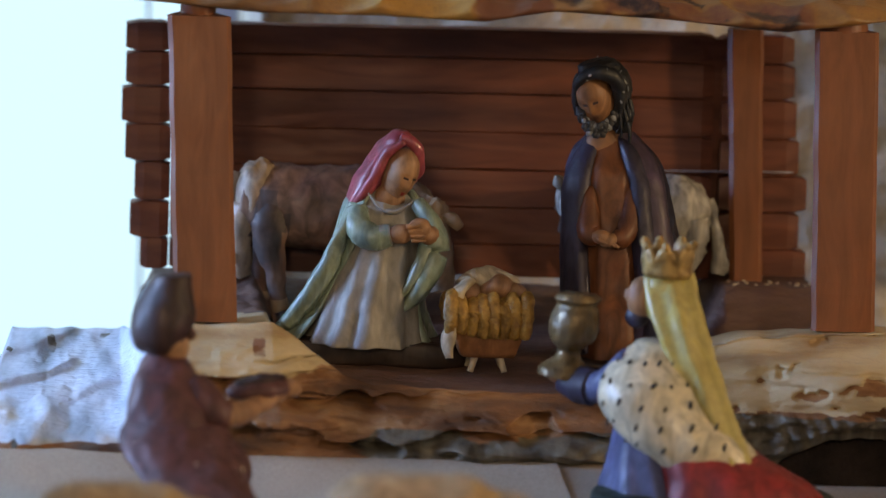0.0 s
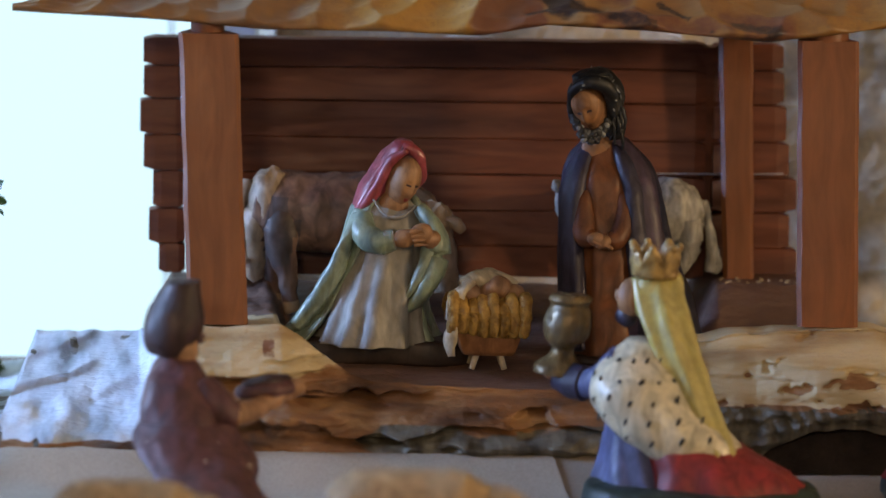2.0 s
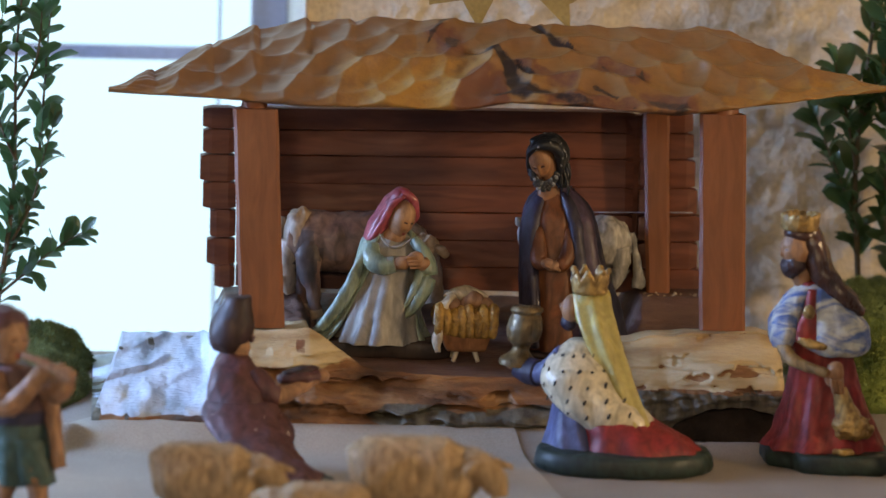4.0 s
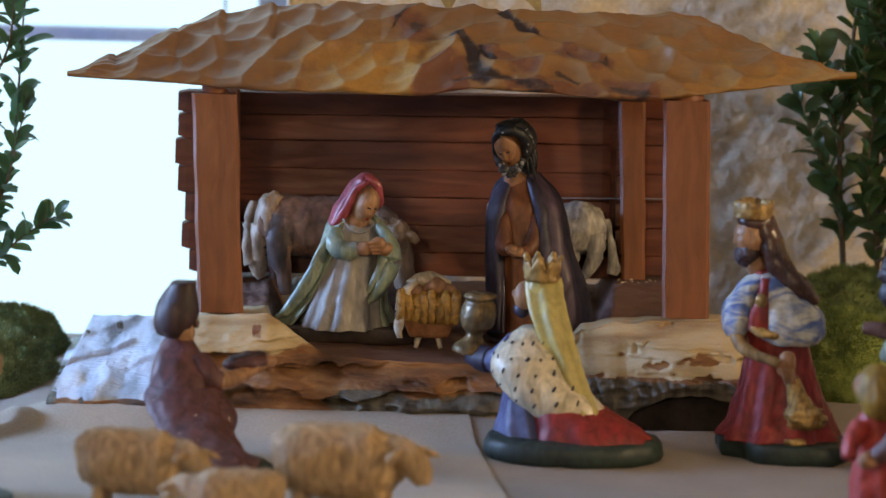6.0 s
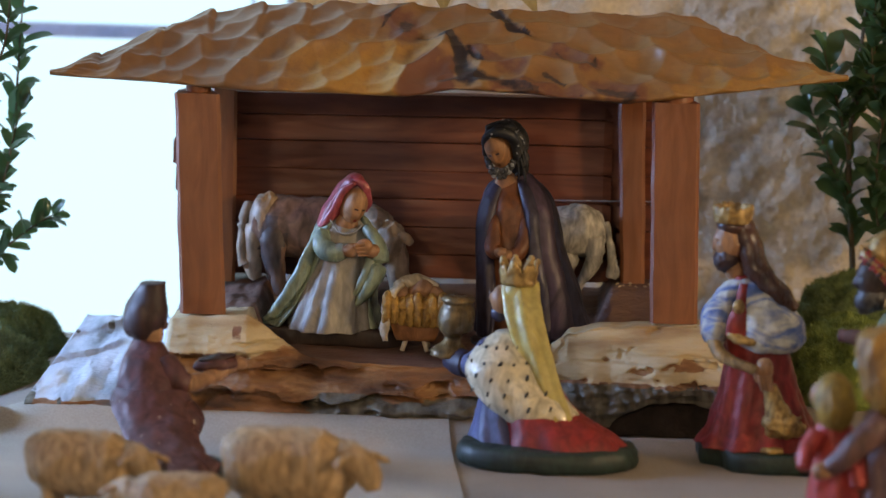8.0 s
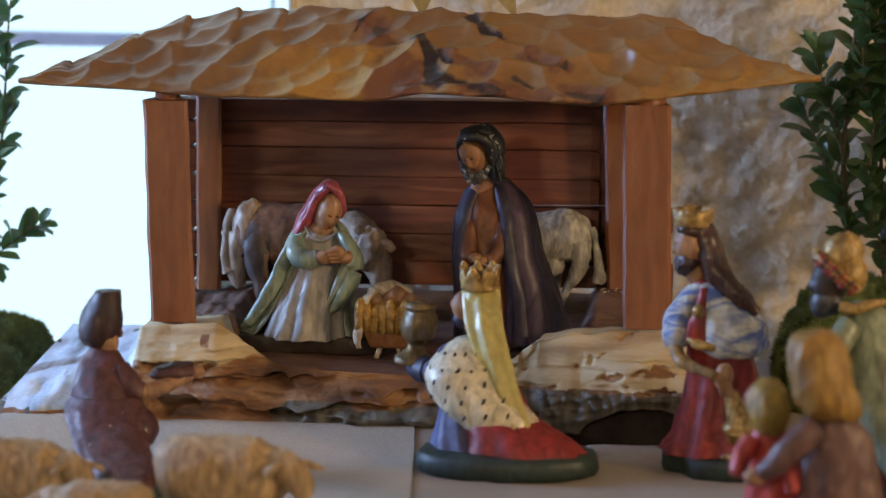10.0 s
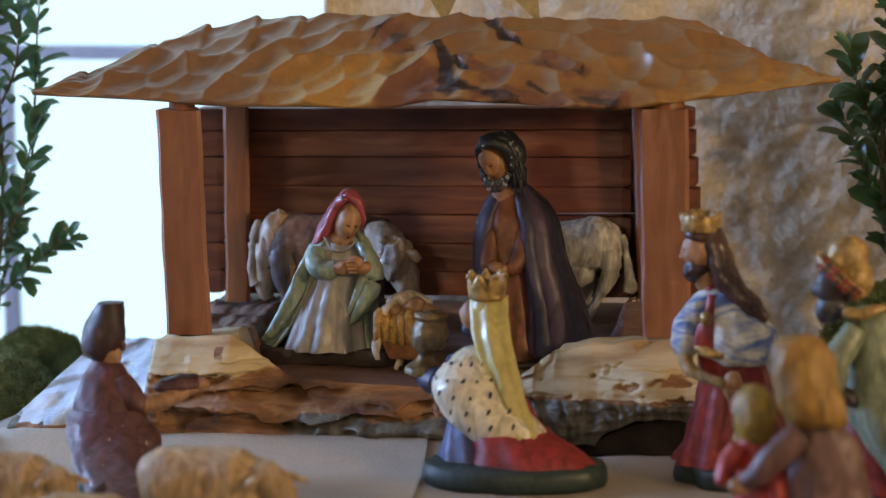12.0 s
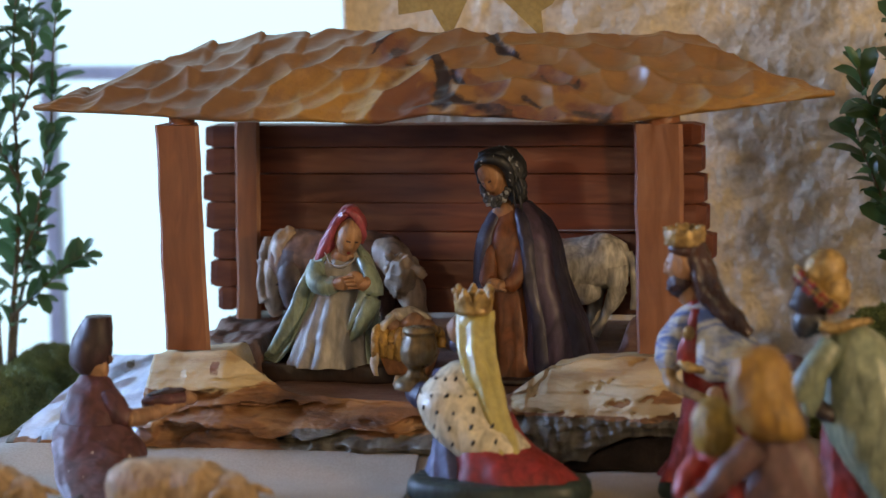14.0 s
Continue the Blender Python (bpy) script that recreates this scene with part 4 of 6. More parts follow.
    umber = (1 - ease(px + 0.02 * w, -0.17, -0.06)) * 0.85 * ease(eave, -0.002, 0.006) + 0.55 * ease(pz + 0.004 * w, 0.250, 0.262) * (1 - ease(px, 0.0, 0.06))
    for name, vals in (("deep", deep), ("brown", brown), ("ochre", ochre), ("umber", umber)):
        me.attributes.new(name, "FLOAT", "POINT").data.foreach_set("value", np.clip(vals, 0, 1).astype(np.float32))
    return r


roof()


# ---- the figures in the stable ----
def ellipse(cx, cy, rx, ry, n=28, jag=0.0, seed=0):
    return [(cx + rx * (1 + jag * noise.noise(Vector((i * 0.9, seed, 0)))) * math.cos(2 * math.pi * i / n), cy + ry * (1 + jag * noise.noise(Vector((i * 0.9, seed, 5)))) * math.sin(2 * math.pi * i / n)) for i in range(n)]


def head(f, at, r, turn=0, tilt=0, roll=0, skin="skin", lids="dark hair", lips="red", long=1.15):
    """A modelled head: sockets, closed lids, nose, lips and chin; turn about z, tilt forward, roll sideways."""
    m = pose(*at, 0, 0, turn) @ pose(0, 0, 0, 0, roll, 0) @ pose(0, 0, 0, tilt, 0, 0)
    s, s_lid, s_lip = f.slot(skin), f.slot(lids), f.slot(lips)
    bump = lambda x, z, cx, cz, wx, wz: math.exp(-(((x - cx) / wx) ** 2) - ((z - cz) / wz) ** 2)
    nu, nv = 56, 44
    rings, marks = [], []
    for j in range(1, nv):
        e = math.pi * (j / nv - 0.5)
        ring, mark = [], []
        for i in range(nu):
            a = 2 * math.pi * i / nu
            x, y, z = math.cos(e) * math.sin(a), -math.cos(e) * math.cos(a), math.sin(e)
            front = max(0.0, -y)
            jaw = 1 - 0.24 * max(0.0, -z) ** 1.5
            px, py = x * 0.80 * jaw, y * 0.88 * (1 - 0.05 * max(0.0, -z))
            d = 0.20 * bump(x, z, 0, -0.16, 0.10, 0.13) + 0.12 * bump(x, z, 0, 0.06, 0.075, 0.18)
            d += 0.05 * bump(x, z, 0, -0.50, 0.20, 0.055) + 0.08 * bump(x, z, 0, -0.80, 0.24, 0.16) - 0.05 * bump(x, z, 0, -0.41, 0.16, 0.03)
            for k in (-1, 1):
                d -= 0.10 * bump(x, z, 0.30 * k, 0.13, 0.16, 0.11)
                d += 0.045 * bump(x, z, 0.31 * k, 0.08, 0.13, 0.06) + 0.05 * bump(x, z, 0.30 * k, 0.30, 0.22, 0.06)
                d += 0.04 * bump(x, z, 0.45 * k, -0.25, 0.18, 0.18)
            py -= d * (front > 0.05)
            ring.append(m @ Vector((px * r, py * r, z * r * long)))
            lid = front > 0.2 and 0.15 < abs(x) < 0.44 and abs(z - 0.055 + 0.25 * (abs(x) - 0.3) ** 2) < 0.036
            lip = front > 0.3 and abs(x) < 0.17 and abs(z + 0.50) < 0.042
            mark.append(s_lid if lid else s_lip if lip else s)
        rings.append(ring)
        marks.append(mark)
    vs = [[f.bm.verts.new(q) for q in ring] for ring in rings]
    for a, b, mark in zip(vs, vs[1:], marks):
        for i in range(nu):
            k = (i + 1) % nu
            f.bm.faces.new((a[i], a[k], b[k], b[i])).material_index = mark[i]
    for ring in (vs[0], vs[-1]):
        f.bm.faces.new(ring).material_index = s


def standing_father():
    f = Figure()
    f.slab(ellipse(0.038, 0.066, 0.034, 0.029), 0.0425, 0.0465, "base brown")
    f.loft([(0.034, 0.066, 0.045, 0.022, 0.022), (0.034, 0.066, 0.07, 0.019, 0.019), (0.032, 0.067, 0.105, 0.0165, 0.0175), (0.031, 0.07, 0.135, 0.0175, 0.016), (0.030, 0.073, 0.148, 0.0125, 0.0115), (0.028, 0.074, 0.160, 0.0065, 0.0065)], "robe brown", folds=9, amp=0.07)
    f.shell([(0.048, 0.070, 0.050, 0.0395, 0.034, 4), (0.044, 0.071, 0.08, 0.034, 0.030, 2), (0.039, 0.073, 0.105, 0.029, 0.026), (0.0355, 0.075, 0.13, 0.0265, 0.022), (0.033, 0.077, 0.147, 0.021, 0.018), (0.0315, 0.078, 0.157, 0.011, 0.010)], 40, 312, "navy", 0.003, 40, folds=7, amp=0.05)
    # right fall of the cloak
    f.loft([(0.0605, 0.061, 0.050, 0.0215, 0.018, -12), (0.0565, 0.061, 0.08, 0.0165, 0.016), (0.0505, 0.062, 0.11, 0.0125, 0.0135), (0.0475, 0.066, 0.135, 0.0105, 0.0115), (0.0415, 0.071, 0.15, 0.0085, 0.0085), (0.034, 0.074, 0.159, 0.004, 0.005)], "violet", folds=5, amp=0.10)
    f.loft([(0.0565, 0.0545, 0.049, 0.011, 0.012, -12), (0.0525, 0.0545, 0.08, 0.0085, 0.0105), (0.0465, 0.0555, 0.11, 0.007, 0.009), (0.0435, 0.0595, 0.135, 0.0065, 0.008), (0.0385, 0.066, 0.15, 0.005, 0.006), (0.0340, 0.0705, 0.1565, 0.0022, 0.003)], "navy", folds=3, amp=0.10)
    # left fall
    f.loft([(0.0165, 0.063, 0.049, 0.0075, 0.016), (0.0145, 0.063, 0.09, 0.0068, 0.0145), (0.0135, 0.065, 0.12, 0.0072, 0.0135), (0.0165, 0.069, 0.14, 0.0068, 0.011), (0.0225, 0.073, 0.154, 0.0045, 0.0065)], "navy", folds=4, amp=0.08)
    f.tube([(0.020, 0.060, 0.130), (0.0185, 0.0525, 0.116), (0.0195, 0.0485, 0.1095), (0.0235, 0.0465, 0.1085)], [0.0052, 0.006, 0.0058, 0.0045], "robe brown")
    f.tube([(0.040, 0.059, 0.130), (0.0395, 0.0515, 0.115), (0.0355, 0.0475, 0.1085), (0.0305, 0.0465, 0.108)], [0.0052, 0.006, 0.0058, 0.0045], "robe brown")
    f.blob((0.0245, 0.0445, 0.1088), (0.0056, 0.0042, 0.0038), "skin", (0, 10, 0))
    f.blob((0.0285, 0.044, 0.1072), (0.0052, 0.004, 0.0034), "skin", (0, -20, 0))
    for i in range(4):
        f.tube([(0.0225 + i * 0.0022, 0.0408, 0.1085 - i * 0.0004), (0.0275 + i * 0.0018, 0.0398, 0.1062 - i * 0.0006)], [0.0011, 0.0009], "skin", 6)
    f.blob((0.0262, 0.0690, 0.1525), (0.0085, 0.0058, 0.0085), "shaded skin")
    # black hair round a long face bent down to one side
    f.blob((0.0268, 0.0745, 0.1790), (0.0132, 0.0122, 0.0162), "black hair", (0, -14, 0), 30, 22, 0.12, 400)
    f.blob((0.0340, 0.0715, 0.1675), (0.0068, 0.0085, 0.0110), "black hair", (0, -8, 0), 24, 18, 0.2, 500)
    f.blob((0.0122, 0.0690, 0.1765), (0.0026, 0.0060, 0.0098), "black hair", (0, 0, 0), 18, 14, 0.2, 500)
    f.tube([(0.0110, 0.0630, 0.1720), (0.0108, 0.0610, 0.1800), (0.0135, 0.0555, 0.1868), (0.0200, 0.0530, 0.1895), (0.0278, 0.0550, 0.1872), (0.0318, 0.0590, 0.1805), (0.0328, 0.0615, 0.1715)], [0.0016, 0.0022, 0.0030, 0.0036, 0.0040, 0.0036, 0.0028], "black hair", 14)
    f.blob((0.0215, 0.0620, 0.1905), (0.0105, 0.0085, 0.0052), "black hair", (0, -6, 0), 24, 16, 0.12, 400)
    rng = random.Random(4)
    for k in range(9):
        x, z = 0.0315 + rng.uniform(0, 0.007), 0.182 - k * 0.0022
        f.tube([(x, 0.0635, z), (x + 0.0015, 0.0628, z - 0.006), (x + rng.uniform(-0.001, 0.002), 0.064, z - 0.011)], [0.0011, 0.0014, 0.0008], "black hair", 6)
    for k in range(28):
        a, e = rng.uniform(-2.6, 0.9), rng.uniform(-0.2, 1.25)
        x, y, z = 0.0268 + 0.0136 * math.cos(e) * math.sin(a), 0.0745 - 0.0128 * math.cos(e) * abs(math.cos(a)), 0.179 + 0.0166 * math.sin(e)
        f.blob((x, y - 0.0002, z), (0.0005, 0.0005, 0.0016), "hair fleck", (0, rng.uniform(-50, 50), 0), 6, 5)
    for x, y, z, *_ in smooth_rows([(0.0108, 0.0595, 0.1800, 0), (0.0135, 0.0528, 0.1872, 0), (0.0200, 0.0496, 0.1902, 0), (0.0280, 0.0512, 0.1880, 0), (0.0322, 0.0556, 0.1805, 0), (0.0332, 0.0588, 0.1725, 0)], 2):
        f.blob((x + rng.uniform(-0.001, 0.001), y + 0.0005, z + rng.uniform(-0.0015, 0.0015)), (0.0005, 0.0005, 0.0014), "hair fleck", (0, rng.uniform(-60, 60), 0), 6, 5)
    f.carve(0.0095, 0.0009)
    head(f, (0.0206, 0.0642, 0.1757), 0.0110, -32, 30, -16, skin="shaded skin", lips="robe brown", long=1.36)
    # short curled beard along the jaw
    jaw = smooth_rows([(0.0132, 0.0618, 0.1700, 0), (0.0150, 0.0600, 0.1655, 0), (0.0190, 0.0585, 0.1622, 0), (0.0235, 0.0585, 0.1618, 0), (0.0275, 0.0600, 0.1645, 0), (0.0300, 0.0618, 0.1690, 0)], 6)
    for i, (x, y, z, *_) in enumerate(jaw):
        for k in range(4):
            dz = rng.uniform(-0.0042, 0.0008) * (1 if 6 < i < 26 else 0.5)
            f.blob((x + rng.uniform(-0.0012, 0.0012), y + rng.uniform(-0.0008, 0.0016), z + dz), (0.0014, 0.0013, 0.0017), "hair fleck" if rng.random() < 0.13 else "grey beard", (0, rng.uniform(-60, 60), 0), 8, 6)
    return f.done("standing_robed_figurine", "glazed clay figurine of a bearded standing man in dark cloak", "figurine", (0.036, 0.066, 0.0425), 0.0004, 110, "nativity figurines", None)


def kneeling_mother():
    f = Figure()
    f.slab([(x, y + 0.012 * math.sin((x + 0.13) * 40)) for x, y in ellipse(-0.089, 0.053, 0.051, 0.026, 34, 0.05, 3)], 0.0415, 0.0535, "base brown")
    f.loft([(-0.091, 0.050, 0.0525, 0.0285, 0.024), (-0.089, 0.051, 0.066, 0.0245, 0.0215), (-0.0865, 0.052, 0.083, 0.0218, 0.0185), (-0.0835, 0.054, 0.1, 0.0195, 0.0155), (-0.082, 0.057, 0.117, 0.0172, 0.0125), (-0.0825, 0.059, 0.1265, 0.0105, 0.008), (-0.081, 0.058, 0.134, 0.006, 0.006)], "pale grey", 44, folds=11, amp=0.09)
    # mantle over the shoulders, trailing behind
    f.shell([(-0.096, 0.060, 0.0535, 0.042, 0.030, -10), (-0.0925, 0.061, 0.067, 0.033, 0.026, -8), (-0.0885, 0.061, 0.084, 0.0278, 0.023, -4), (-0.0845, 0.060, 0.1, 0.0238, 0.0205), (-0.0825, 0.060, 0.114, 0.0218, 0.017), (-0.0825, 0.060, 0.1235, 0.0172, 0.013), (-0.080, 0.061, 0.1305, 0.009, 0.008)], 62, 326, "pale green", 0.003, 44, folds=8, amp=0.06)
    f.tube([(-0.0985, 0.047, 0.1215), (-0.1045, 0.043, 0.1065), (-0.110, 0.043, 0.0905), (-0.1185, 0.046, 0.0735), (-0.1285, 0.050, 0.0595)], [0.0045, 0.0058, 0.0062, 0.0072, 0.0070], "pale green", 16, 0.6)
    f.tube([(-0.1225, 0.049, 0.0625), (-0.131, 0.052, 0.0575), (-0.1365, 0.054, 0.0555)], [0.006, 0.007, 0.003], "pale green", 12, 0.5)
    # mantle hanging over the far arm to a point
    f.tube([(-0.0665, 0.050, 0.1225), (-0.0590, 0.044, 0.1120), (-0.0568, 0.0405, 0.1010), (-0.0605, 0.0385, 0.0890), (-0.0665, 0.0380, 0.0785), (-0.0728, 0.0375, 0.0705)], [0.0055, 0.0072, 0.0082, 0.0080, 0.0062, 0.0020], "pale green", 18, 0.7)
    f.tube([(-0.0625, 0.0395, 0.1060), (-0.0650, 0.0365, 0.0945), (-0.0700, 0.0355, 0.0840), (-0.0752, 0.0355, 0.0765)], [0.0035, 0.0042, 0.0036, 0.0015], "pale green", 12, 0.8)
    # sleeves and folded palms
    f.tube([(-0.0965, 0.047, 0.1185), (-0.0955, 0.0405, 0.1095), (-0.0885, 0.0365, 0.1065), (-0.0805, 0.0345, 0.1080)], [0.0062, 0.0072, 0.0068, 0.0056], "pale green", 16)
    f.tube([(-0.0845, 0.0352, 0.1075), (-0.0800, 0.0342, 0.1085)], [0.0058, 0.0050], "pale grey", 14)
    f.blob((-0.0755, 0.0330, 0.1095), (0.0072, 0.0046, 0.0048), "skin", (0, -14, 0))
    f.blob((-0.0675, 0.0325, 0.1120), (0.0062, 0.0044, 0.0050), "skin", (0, -30, 0))
    f.tube([(-0.0600, 0.041, 0.1090), (-0.0622, 0.0355, 0.1085), (-0.0660, 0.0330, 0.1105)], [0.0050, 0.0048, 0.0040], "skin", 12)
    for i in range(4):
        f.tube([(-0.0735 + i * 0.0010, 0.0292, 0.1130 - i * 0.0022), (-0.0665 + i * 0.0011, 0.0288, 0.1145 - i * 0.0026)], [0.0013, 0.0011], "skin", 6)
    f.blob((-0.0805, 0.0520, 0.1235), (0.0080, 0.0048, 0.0075), "skin", (0, 20, 0))
    f.tube([(-0.0910, 0.0475, 0.1265), (-0.0855, 0.0435, 0.1200), (-0.0770, 0.0425, 0.1185), (-0.0690, 0.0465, 0.1245)], [0.0010, 0.0012, 0.0012, 0.0010], "pale grey", 8)
    # veil: snug over the crown, falling straight to the shoulder behind
    f.loft([(-0.0970, 0.0575, 0.1210, 0.0038, 0.0055), (-0.0925, 0.0585, 0.1275, 0.0070, 0.0088), (-0.0880, 0.060, 0.1345, 0.0088, 0.0105), (-0.0825, 0.061, 0.1425, 0.0094, 0.0112), (-0.0780, 0.0605, 0.1500, 0.0086, 0.0105), (-0.0763, 0.059, 0.1545, 0.006, 0.0075), (-0.0760, 0.0585, 0.1567, 0.003, 0.004)], "pink", 28, folds=5, amp=0.05)
    f.tube([(-0.0750, 0.0445, 0.1530), (-0.0825, 0.0478, 0.1465), (-0.0870, 0.0488, 0.1370), (-0.0913, 0.0505, 0.1290), (-0.0973, 0.0530, 0.1210)], [0.0026, 0.0034, 0.0036, 0.0038, 0.002], "pink", 14, 0.8)
    f.tube([(-0.0763, 0.0490, 0.1545), (-0.0697, 0.0482, 0.1517), (-0.0665, 0.0498, 0.1450), (-0.0665, 0.0530, 0.1380), (-0.0687, 0.0570, 0.1320)], [0.0026, 0.0030, 0.0028, 0.0024, 0.0018], "pink", 14)
    f.blob((-0.0730, 0.0605, 0.1445), (0.0068, 0.009, 0.009), "pink")
    f.carve(0.0085, 0.0010)
    head(f, (-0.0762, 0.0520, 0.1362), 0.0110, 34, 22, 12, long=1.3)
    return f.done("kneeling_robed_figurine", "glazed clay figurine of a kneeling woman, pink veil", "figurine", (-0.089, 0.053, 0.0415), 0.0004, 110, "nativity figurines", None)


def manger():
    m = thing("manger", "small brown wooden manger filled with yellow straw", "manger", (-0.031, 0.033, 0.043))
    o = Vector(m.location)
    bm = bmesh.new()
    rings = []
    for z, rx, ry in ((0.0505, 0.0135, 0.010), (0.053, 0.0148, 0.0115), (0.0625, 0.0180, 0.014), (0.064, 0.0182, 0.0142), (0.063, 0.0165, 0.0125), (0.055, 0.013, 0.0095)):
        ring = []
        for i in range(24):
            a = 2 * math.pi * i / 24
            k = max(abs(math.cos(a)), abs(math.sin(a))) ** -0.75
            ring.append(Vector((-0.031 + rx * k * math.cos(a), 0.033 + ry * k * math.sin(a), z)) - o)
        rings.append(ring)
    strip(bm, rings)
    part("trough", bm, "trough", m, "", True)
    for sx, sy in ((-1, -1), (1, -1), (-1, 1), (1, 1)):
        f = Figure()
        f.tube([(-0.0312 + sx * 0.0055, 0.033 + sy * 0.006, 0.0525), (-0.0312 + sx * 0.0085, 0.033 + sy * 0.0085, 0.0432)], [0.0019, 0.0016], "white cloth", 10)
        for v in f.bm.verts:
            v.co -= o
        part("leg", f.bm, "white cloth", m, "pale peg leg", True)
    rng = random.Random(5)
    for k in range(8):
        f = Figure()
        x = -0.0505 + k * 0.0052
        f.tube([(x, 0.0205 + rng.uniform(-0.001, 0.001), 0.0625 + rng.uniform(-0.002, 0.001)), (x + 0.0005, 0.0195, 0.071), (x + rng.uniform(-0.001, 0.001), 0.024, 0.0775 + rng.uniform(-0.002, 0.003)), (x + 0.001, 0.034, 0.079)], [0.0030, 0.0037, 0.0036, 0.003], "straw", 10)
        f.tube([(x + 0.001, 0.046, 0.065), (x, 0.047, 0.074), (x, 0.040, 0.078)], [0.003, 0.0036, 0.003], "straw", 8)
        for v in f.bm.verts:
            v.co += 0.0007 * noise.noise_vector(v.co * 500) - o
        part("straw", f.bm, "straw", m, "", True)
    f = Figure()
    f.blob((-0.031, 0.033, 0.0665), (0.0185, 0.0135, 0.009), "straw", rough=0.2, freq=600)
    for v in f.bm.verts:
        v.co -= o
    part("straw_filling", f.bm, "straw", m, "", True)
    return m


def infant():
    f = Figure()
    f.blob((-0.0275, 0.030, 0.0845), (0.0085, 0.0062, 0.0058), "skin", (0, -15, 0))
    f.blob((-0.0405, 0.031, 0.0815), (0.0068, 0.006, 0.0055), "skin", (0, 30, 0))
    f.blob((-0.034, 0.034, 0.0885), (0.0095, 0.006, 0.0045), "white cloth", (0, 5, 0))
    f.blob((-0.018, 0.030, 0.0825), (0.0055, 0.0055, 0.0048), "skin", (0, 20, 0))
    f.tube([(-0.0405, 0.030, 0.088), (-0.0475, 0.0265, 0.0815), (-0.0505, 0.0215, 0.069), (-0.0515, 0.0195, 0.056), (-0.0505, 0.0195, 0.0505)], [0.0045, 0.0055, 0.0045, 0.0045, 0.003], "white cloth", 14, 0.5)
    f.tube([(-0.045, 0.031, 0.0865), (-0.037, 0.036, 0.091), (-0.027, 0.036, 0.0905), (-0.017, 0.034, 0.086)], [0.004, 0.0045, 0.0045, 0.003], "white cloth", 12, 0.6)
    return f.done("infant_figurine", "tiny clay infant figurine on pale swaddling cloth in the straw", "figurine", (-0.031, 0.033, 0.075), 0.0005, 160, "nativity figurines")


def ox():
    f = Figure()
    f.tube([(-0.152, 0.128, 0.111), (-0.140, 0.129, 0.1085), (-0.11, 0.13, 0.1065), (-0.085, 0.132, 0.107), (-0.066, 0.133, 0.108)], [0.0140, 0.0185, 0.0195, 0.0195, 0.0155], "ox hide", 22, 1.12)
    f.blob((-0.143, 0.126, 0.112), (0.0115, 0.0135, 0.0185), "ox pale", (0, 8, 0), rough=0.15, freq=300)
    f.tube([(-0.147, 0.123, 0.108), (-0.15, 0.12, 0.088), (-0.1495, 0.12, 0.077), (-0.147, 0.12, 0.071)], [0.0095, 0.0075, 0.0055, 0.004], "ox pale", 14)
    f.tube([(-0.134, 0.124, 0.112), (-0.136, 0.118, 0.102), (-0.135, 0.115, 0.09), (-0.131, 0.112, 0.07), (-0.128, 0.110, 0.0555)], [0.010, 0.0105, 0.0085, 0.0048, 0.0050], "ox hide", 18)
    f.tube([(-0.139, 0.137, 0.1), (-0.139, 0.14, 0.08), (-0.137, 0.14, 0.0565)], [0.008, 0.0055, 0.0042], "ox hide", 12)
    f.tube([(-0.153, 0.126, 0.124), (-0.1575, 0.122, 0.108), (-0.157, 0.119, 0.09), (-0.1545, 0.118, 0.082)], [0.0035, 0.004, 0.005, 0.0058], "ox pale", 10)
    f.tube([(-0.085, 0.118, 0.1), (-0.083, 0.114, 0.085), (-0.081, 0.112, 0.068), (-0.08, 0.112, 0.055)], [0.009, 0.0065, 0.004, 0.0045], "ox hide", 12)
    f.tube([(-0.078, 0.142, 0.1), (-0.077, 0.142, 0.08), (-0.076, 0.142, 0.0565)], [0.008, 0.0055, 0.0042], "ox hide", 12)
    f.tube([(-0.078, 0.13, 0.112), (-0.066, 0.122, 0.112), (-0.055, 0.116, 0.098), (-0.049, 0.113, 0.08), (-0.047, 0.112, 0.068)], [0.013, 0.0125, 0.011, 0.0085, 0.0062], "ox pale", 18)
    f.blob((-0.0560, 0.1100, 0.1010), (0.0115, 0.0095, 0.0150), "ox pale", (0, 14, 0), 24, 18, 0.2, 400)
    f.tube([(-0.048, 0.108, 0.107), (-0.0425, 0.106, 0.1055), (-0.0395, 0.106, 0.1015)], [0.003, 0.0040, 0.0022], "ox pale", 10)
    rng = random.Random(8)
    for k in range(16):
        f.blob((-0.058 + rng.uniform(-0.007, 0.007), 0.1085 + rng.uniform(-0.002, 0.002), 0.108 + rng.uniform(-0.007, 0.007)), (0.0028, 0.0024, 0.0034), "ox pale", (0, rng.uniform(-60, 60), 0), 8, 6)
    # dark haunch as shading painted into the flank colour, pale hoof
    dark, pale = f.slot("ox dark"), f.slot("ox pale")
    for q in f.bm.faces:
        c = q.calc_center_median()
        if c.y < 0.127 and ((c.x + 0.1365) / 0.0078) ** 2 + ((c.z - 0.099) / 0.020) ** 2 < 1:
            q.material_index = dark
        elif c.z < 0.063:
            q.material_index = pale
    return f.done("ox_figurine", "glazed clay ox figurine in mottled brown and cream", "figurine", (-0.11, 0.127, 0.0535), 0.0012, 130, "nativity figurines")


